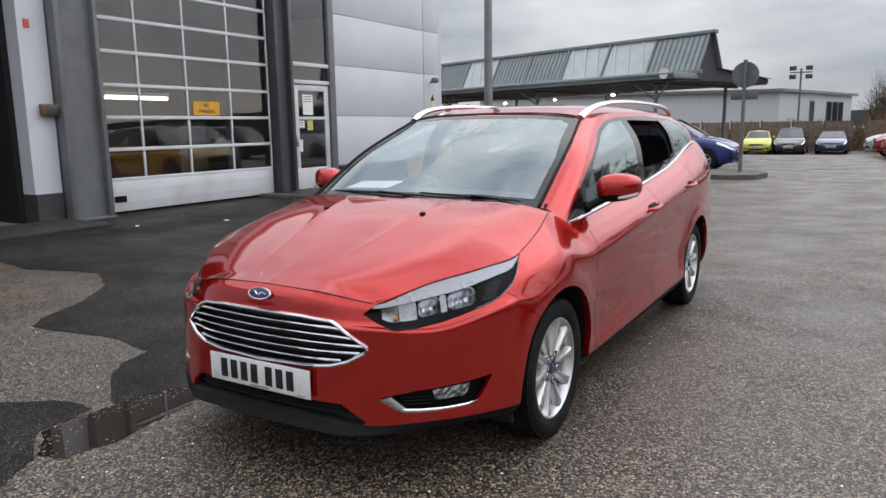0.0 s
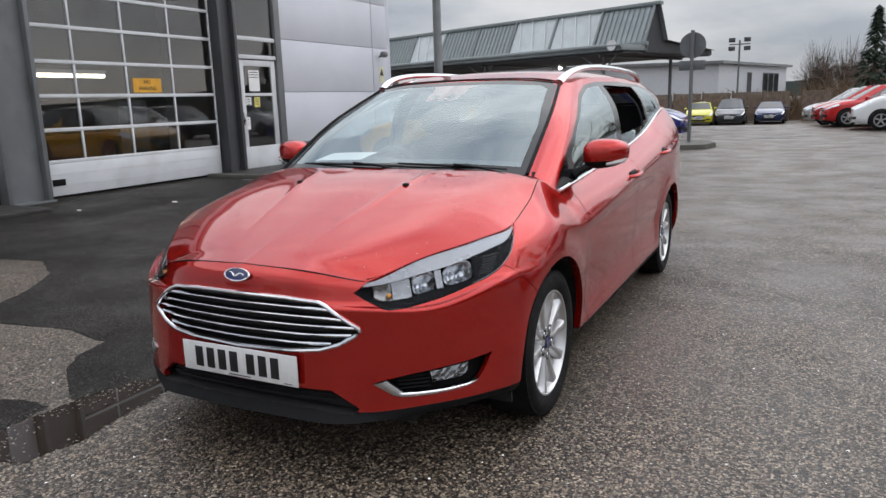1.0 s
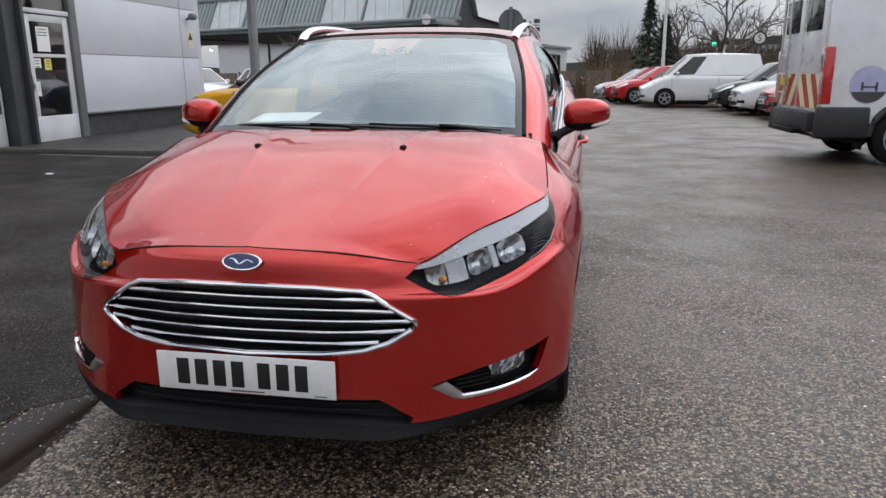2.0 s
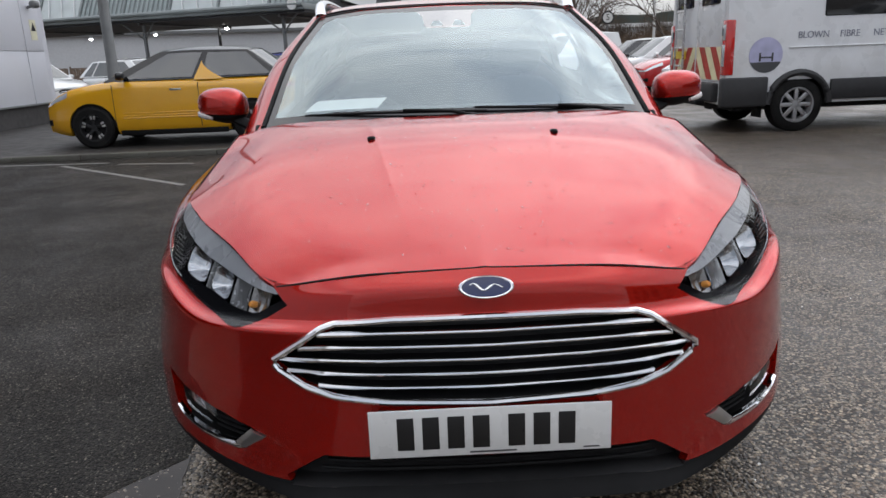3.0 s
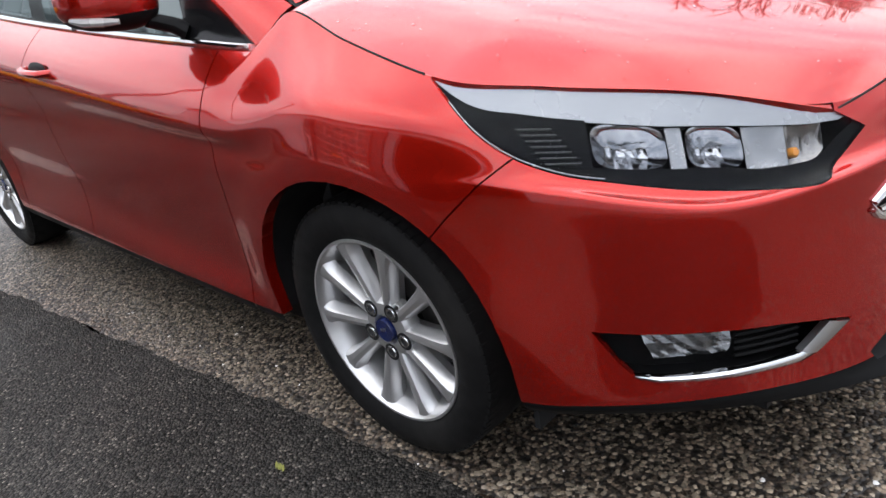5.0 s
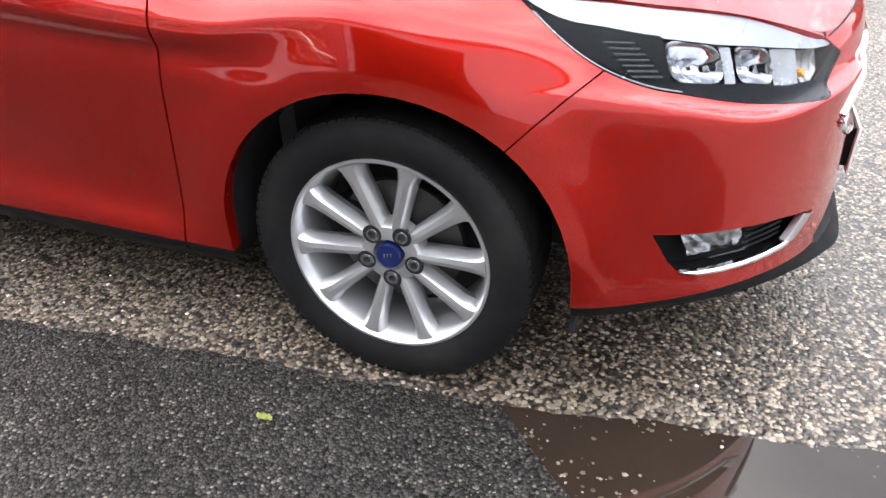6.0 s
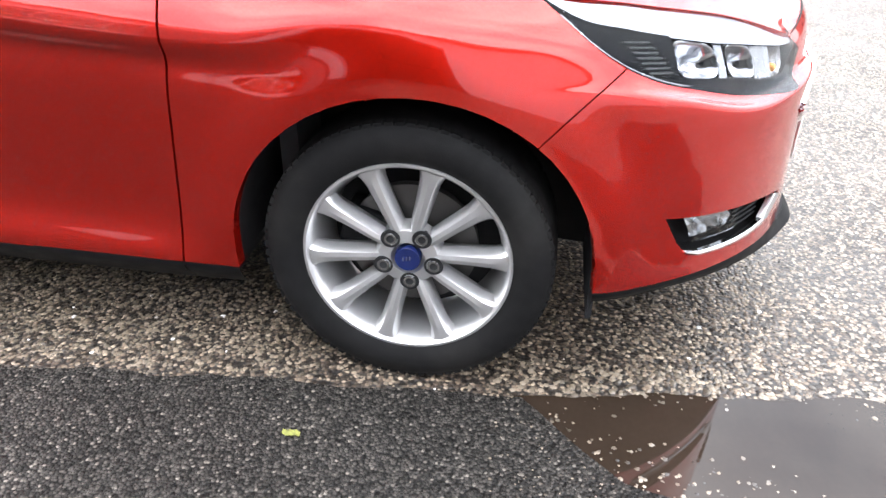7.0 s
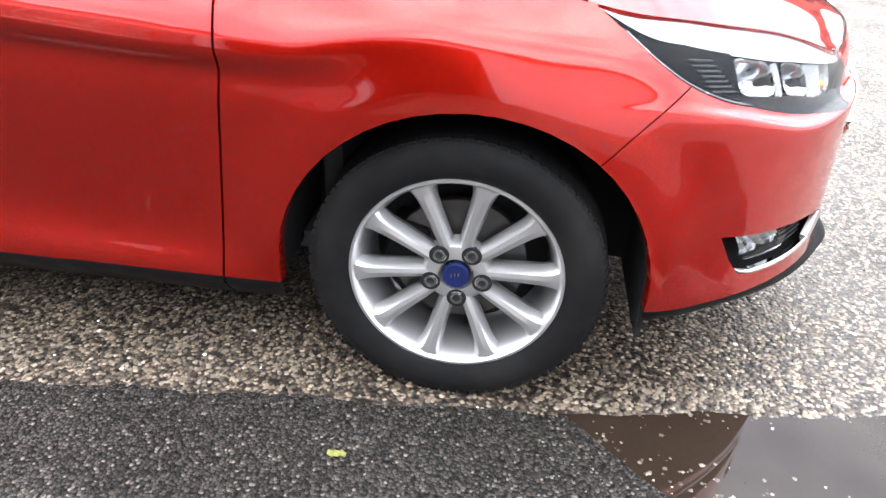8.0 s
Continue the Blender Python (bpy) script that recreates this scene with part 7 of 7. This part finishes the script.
for k in range(int(CL / mod)):
    x0 = k * mod
    ribbed = k % 3 == 0 or k % 7 == 4
    sheet = grid(lambda u, v: (x0 + .10 + (mod - .14) * u, -1.10 - .62 * v, 3.02 + 1.25 * v), [0, .5, 1], [0, 1])
    pn = part("sheet", sheet, RIBBED if ribbed else CLEAR_SHEET, canopy, "ribbed sheet" if ribbed else "clear sheet")
    bar((x0 + .03, -1.06, 2.98), (x0 + .03, -1.70, 4.28), .055, "mullion", CANOPY, frame_)
    if ribbed:
        for j in range(9):
            xx = x0 + .15 + j * .21
            bar((xx, -1.07, 3.03), (xx, -1.69, 4.26), .02, "rib", CANOPY, pn, 5)
    else:
        for j in range(3):
            xx = x0 + .2 + j * .62
            bar((xx, -1.05, 3.03), (xx + .42, -1.67, 4.26), .022, "brace", WHITE_FRAME, pn, 5)
for k in range(6):
    x = 1.1 + k * 5.6
    for y in (-.35, -4.6):
        post = bar((x, y, 0), (x, y, 2.7), .065, "post", STEEL_GREY, canopy, 10)
        if y > -1:
            bar((x, y, 2.1), (x - .75, y + .3, 2.7), .03, "strut", STEEL_GREY, post)
            bar((x, y, 2.1), (x + .75, y + .3, 2.7), .03, "strut", STEEL_GREY, post)
    bar((x, -.1, 2.62), (x, -5.4, 2.62), .05, "beam", STEEL_GREY, canopy, 8)
POLE_GREY = material("lamp_casing", (.30, .31, .31), .5)
SPOT = glow("spot_lamp", (1.0, .98, .95), 14)
for x, y in ((-15.7, 33.5), (-11.85, 31.2), (-7.8, 27.75), (-19.6, 36.3)):
    p = cm.inverted() @ Vector((x, y, 2.55))
    sp = part("spot_lamp", turned([(.03, .09), (.12, .06)], "z", 16), POLE_GREY, canopy)
    sp.location = p
    part("spot_lens", puff(0, 0, 0, .085, .085, .06, 2.0, 14, 8), SPOT, sp, "glowing white lamp")
part("round_sign", turned([(.30, .17), (.33, .17)], "y", 24), PLATE_WHITE, canopy).location = (.35, .0, 3.0 - .1)

# ---- posts, signs and lights ----
POLE = material("pole_grey", (.16, .165, .165), .5, .4, vary=.12, scale=3)
lp = thing("lamp_column", "tall grey steel lamp column beside the workshop", "lamp post")
part("shaft", tube([(-7.45, 15.5, 0), (-7.45, 15.5, 1.2), (-7.45, 15.5, 1.25), (-7.45, 15.5, 9)], [.15, .15, .125, .09], 14), POLE, lp)
part("lantern", puff(-7.2, 15.5, 9.02, .40, .12, .07), POLE, lp)
rs = thing("road_sign", "round road sign seen from its grey back", "sign")
part("post", tube([(-.85, 16.2, .1), (-.85, 16.2, 2.80)], .045, 12), POLE, rs)
d = turned([(.06, .31), (.075, .31)], "y", 40)
bmesh.ops.translate(d, verts=d.verts, vec=(-.85, 16.2, 2.45))
part("disc", d, material("sign_back", (.13, .14, .145), .5, .3), rs, "dull grey metal disc")
part("lower_plate", block(-1.16, -.54, 16.26, 16.275, 1.86, 2.09, .005), bpy.data.materials["sign_back"], rs)
fl = thing("floodlight_mast", "steel mast with four floodlights", "lamp post")
part("shaft", tube([(-2.9, 55, -.8), (-2.9, 55, 5.0)], .07, 10), POLE, fl)
part("cross_bar", block(-3.6, -2.2, 54.95, 55.05, 4.68, 4.76), POLE, fl)
for sx in (-1, 1):
    for z in (4.42, 5.02):
        part("floodlight", block(-2.9 + sx * .52 - .22, -2.9 + sx * .52 + .22, 54.8, 55.0, z - .15, z + .15, .02), DARK_STEEL, fl)
sl = thing("speed_sign", "round white five limit sign with dark rim", "sign")
part("post", tube([(9.3, 35.05, -.4), (9.3, 35.05, 3.0)], .04, 8), POLE, sl)
for r_, yy, mt in ((.32, 35.0, INK), (.245, 34.99, PLATE_WHITE)):
    d = turned([(0, r_), (.012, r_)], "y", 32)
    bmesh.ops.translate(d, verts=d.verts, vec=(9.3, yy - .02, 2.72))
    part("disc", d, mt, sl)
words("5", .42, Matrix.Translation((9.3, 34.965, 2.72)) @ pose(0, 0, 0, 90, 0, 0), INK, sl)
for x, y, h in ((6.0, 44, 9), (9.7, 46, 10), (14.5, 44, 9), (5.2, 37.5, 7)):
    f_ = thing("lamp_column", "slim white lighting column", "lamp post", "white columns")
    part("shaft", tube([(x, y, gz(y)), (x, y, h)], [.10, .06], 8), PLATE_WHITE, f_)
    part("lantern", puff(x, y - .3, h, .1, .35, .06), POLE, f_)
ts = thing("traffic_signal", "distant traffic signal showing green", "traffic light")
part("post", tube([(10.6, 55, 0), (10.6, 55, 3.6)], .06, 8), DARK_STEEL, ts)
part("head", block(10.4, 10.8, 54.8, 55, 2.9, 4.1, .03), DARK_STEEL, ts)
part("green_lens", block(10.45, 10.75, 54.78, 54.8, 3.0, 3.3), glow("signal_green", (.05, .8, .45), 1.2), ts)

# ---- fence, sheds, bank, hills ----
BOARD = material("fence_board", (.16, .115, .085), .8, vary=.3, scale=4, random_tint=.18)
fence = thing("board_fence", "weathered brown close-boarded fence", "fence")
boards = bmesh.new()
fpts = [(-26, 48.5), (-1, 52), (4, 50), (12, 45), (32, 43)]
for (xa, ya), (xb, yb) in zip(fpts, fpts[1:]):
    L_, an = math.hypot(xb - xa, yb - ya), math.degrees(math.atan2(yb - ya, xb - xa))
    nn = int(L_ / 1.83)
    for k in range(nn):
        m_ = pose(xa, ya, gz(ya + (yb - ya) * k / nn), 0, 0, an) @ pose(L_ * k / nn, 0, 0)
        part("post", block(-.05, .05, .0, .10, 0, 2.12, 0, m_), BOARD, fence)
        for j in range(12):
            box(boards, .05 + j * .147, .05 + j * .147 + .135, -.02 - (j % 2) * .012, .0 - (j % 2) * .012, .03, 2.02 + random.uniform(-.01, .01), 0, m_)
tagged(part("fence_boarding", boards, BOARD, fence, "", False), "", "", "", "stuff")
SHED = material("shed_cladding", (.50, .51, .53), .5, vary=.05)
shed = thing("warehouse", "pale grey metal-clad warehouse beyond the fence", "building")
part("wall", prism([(-34, 65), (-6, 72), (-.7, 94), (-31, 91)], -1, 4.05), SHED, shed)
part("roof", prism([(-34.4, 64.5), (-5.6, 71.5), (-.1, 94.5), (-31, 91.5)], 4.05, 4.32), STEEL_GREY, shed)
for l, hw_ in ((.40, .7), (.64, .9), (.73, .9), (.82, .9)):
    a = Vector((-6, 72, 0)).lerp(Vector((-.7, 94, 0)), l)
    wdw = part("window", block(-.02, .03, -hw_, hw_, 1.0, 3.35, 0, pose(a.x + .02, a.y, 0, 0, 0, -13)), DARK_STEEL, shed)
    part("pane", block(.03, .04, -hw_ + .1, hw_ - .1, 1.1, 3.25, 0, pose(a.x + .02, a.y, 0, 0, 0, -13)), BLACK_GLOSS, wdw)
far = thing("warehouse", "long low pale warehouse in the distance", "building")
part("wall", block(4, 34, 78, 96, 0, 3.4), SHED, far)
part("roof", block(3.6, 34.4, 77.6, 96.4, 3.4, 3.8, .05), PLATE_WHITE, far)
for k in range(8):
    part("window", block(6 + 3.4 * k, 8 + 3.4 * k, 77.96, 78, 1.2, 2.4), DARK_STEEL, far)
terrace = thing("brick_building", "long red brick building behind the bays", "building")
part("wall", block(28, 36, -30, 26, 0, 5.2), material("brick_far", (.22, .10, .075), .8, vary=.2, scale=3), terrace)
part("roof", block(27.6, 36.4, -30.4, 26.4, 5.2, 5.5), STEEL_GREY, terrace)
for k in range(12):
    for z in (1.0, 3.2):
        part("window", block(27.94, 28.0, -26 + 4.2 * k, -24 + 4.2 * k, z, z + 1.3), BLACK_GLOSS, terrace)
HILL = material("far_hill", (.07, .085, .075), .9, vary=.3, scale=.05)
hz = pchip([-400, -120, -40, 0, 30, 60, 140, 300, 400], [3, 4, 5, 5, 9, 13, 16, 8, 4])
structure("backdrop", grid(lambda x, v: (x, 300 - .0004 * x * x, -1 if v == 0 else float(hz(x)) + 1.2 * noise.noise((x * .06, 3, 0))), np.linspace(-400, 400, 160), [0, 1]), HILL, "low dark wooded hills on the horizon", "hill")

# ---- trees ----
BARK = material("bark", (.075, .06, .048), .9, vary=.3, scale=6)
TWIG = material("twig", (.10, .075, .06), .9, vary=.3, scale=4)
NEEDLE = material("needles", (.018, .032, .016), .8, vary=.5, scale=3)


def bare_tree(x, y, h, seed, label="leafless tree beyond the yard", spread=.55, depth=5, thick=.018, thin=.58):
    rnd = random.Random(seed)
    tree = thing("bare_tree", label, "tree", "bare trees")
    big, fine = bmesh.new(), bmesh.new()

    def grow(p, d, ln, r, k):
        q = p + d * ln
        mid = p.lerp(q, .5) + Vector([rnd.gauss(0, ln * .05) for _ in range(3)])
        tube([p, mid, q], [r, r * .85, r * .68], 6 if k > depth - 2 else 4, big if k >= depth - 1 else fine)
        if k == 0:
            return
        for _ in range(rnd.choice((2, 3, 3)) if k < depth else 4):
            a = Vector([rnd.gauss(0, spread) for _ in range(3)])
            grow(p.lerp(q, rnd.uniform(.55, 1)), (d + a + Vector((0, 0, .12))).normalized(), ln * rnd.uniform(.58, .82), r * thin, k - 1)
    grow(Vector((x, y, gz(y))), Vector((rnd.gauss(0, .05), rnd.gauss(0, .05), 1)).normalized(), h * .30, h * thick, depth)
    part("trunk", big, BARK, tree)
    part("crown", fine, TWIG, tree)
    return tree


for i, (x, y, h) in enumerate(((13.5, 15.5, 13), (17.0, 8.8, 15), (18.5, 5.6, 14), (6.6, 43, 9), (8.6, 41, 8.5), (11.5, 47, 10), (15, 42, 9), (3.2, 62, 6.5), (5.5, 60, 6), (24, 3, 11))):
    bare_tree(x, y, h, 20 + i, "leafless tree with fine branches beyond the yard" if i > 2 else "tall leafless tree behind the parked vans", .55, *((6, .020, .64) if i in (1, 2) else (5, .018, .58)))


def conifer(x, y, h, seed):
    rnd = random.Random(seed)
    tree = thing("conifer", "dark evergreen tree beyond the fence", "tree", "evergreens")
    part("trunk", tube([(x, y, gz(y)), (x, y, h * .9)], [h * .03, h * .006], 8), BARK, tree)
    bm = bmesh.new()
    for _ in range(900):
        k = rnd.random()**.8
        r = (1 - k) * h * .26 * (.5 + .5 * rnd.random()) + .05
        a = rnd.uniform(0, 6.283)
        c = Vector((x + r * math.cos(a), y + r * math.sin(a), h * (.10 + .9 * k) - r * .25))
        o = Vector((math.cos(a), math.sin(a), -.35)) * rnd.uniform(.12, .30)
        s_ = Vector((-math.sin(a), math.cos(a), rnd.uniform(-.3, .3))) * rnd.uniform(.05, .12)
        bm.faces.new([bm.verts.new(c - s_), bm.verts.new(c + o), bm.verts.new(c + s_), bm.verts.new(c - o * .4 + Vector((0, 0, .08)))])
    part("crown", bm, NEEDLE, tree, "", False)


for i, (x, y, h) in enumerate(((4.6, 39.5, 5.2), (5.6, 41, 4.4), (17, 40, 6))):
    conifer(x, y, h, 60 + i)
# brown scrub along the bank
rnd = random.Random(5)
bm = bmesh.new()
for _ in range(2600):
    x = rnd.uniform(-8, 30)
    y = 53.5 - .35 * max(0, x - 3) + rnd.uniform(0, 6)
    p = Vector((x, y, gz(y)))
    q = p + Vector((rnd.gauss(0, .5), rnd.gauss(0, .3), rnd.uniform(1.0, 2.1) if x < 1.5 else rnd.uniform(1.4, 3.4)))
    s_ = Vector((rnd.uniform(.03, .09), 0, 0))
    bm.faces.new([bm.verts.new(p - s_), bm.verts.new(p + s_), bm.verts.new(q)])
    for _ in range(2):
        c = p.lerp(q, rnd.uniform(.4, .9))
        e = c + Vector((rnd.gauss(0, .5), rnd.gauss(0, .3), rnd.uniform(.2, .7)))
        bm.faces.new([bm.verts.new(c - s_ * .6), bm.verts.new(c + s_ * .6), bm.verts.new(e)])
tagged(link("scrub", bm, material("scrub_brown", (.13, .085, .05), .9, vary=.5, scale=.7), None, "", False), "brown winter scrub along the boundary", "scrub", "", "stuff")
# winter wood beyond the fence: thin upright twigs gathered in crowns
rnd, bm = random.Random(77), bmesh.new()
for _ in range(46):
    cx, cy, ch = rnd.uniform(2.0, 34), rnd.uniform(62, 88), rnd.uniform(4.2, 7.0)
    cy -= max(0, cx - 8) * .5
    base = Vector((cx, cy, gz(cy)))
    for _k in range(150):
        a, e = rnd.uniform(0, 2 * math.pi), rnd.betavariate(1.3, 1.1)
        p = base + Vector((rnd.gauss(0, .35), rnd.gauss(0, .35), ch * rnd.uniform(.05, .45)))
        q = base + Vector((math.cos(a) * ch * .42 * (1 - e * .75), math.sin(a) * ch * .42 * (1 - e * .75), ch * (.45 + .55 * e) + rnd.gauss(0, .25)))
        w = (q - p).cross(Vector((0, 1, 0))).normalized() * rnd.uniform(.010, .035)
        bm.faces.new([bm.verts.new(p - w), bm.verts.new(p + w), bm.verts.new(q)])
tagged(link("winter_wood", bm, material("wood_brown", (.085, .062, .046), .9, vary=.4, scale=.5), None, "", False), "leafless brown winter wood beyond the fence", "trees", "", "stuff")
# drain cover and worn marks in the yard
structure("drain", block(.5, 1.4, 19.5, 19.9, 0, .006), DARK_STEEL, "iron drain cover in the yard", "drain")
for x, y, w_, h_ in ((3.9, 16.8, .5, .12), (3.0, 11.3, .9, .15), (3.4, 9.7, .6, .10), (2.6, 8.2, .5, .1), (4.4, 18.2, .5, .1)):
    structure("road_line", block(x, x + w_, y, y + h_, .002, .0062), bpy.data.materials["worn_paint"], "worn white mark on the yard", "marking")
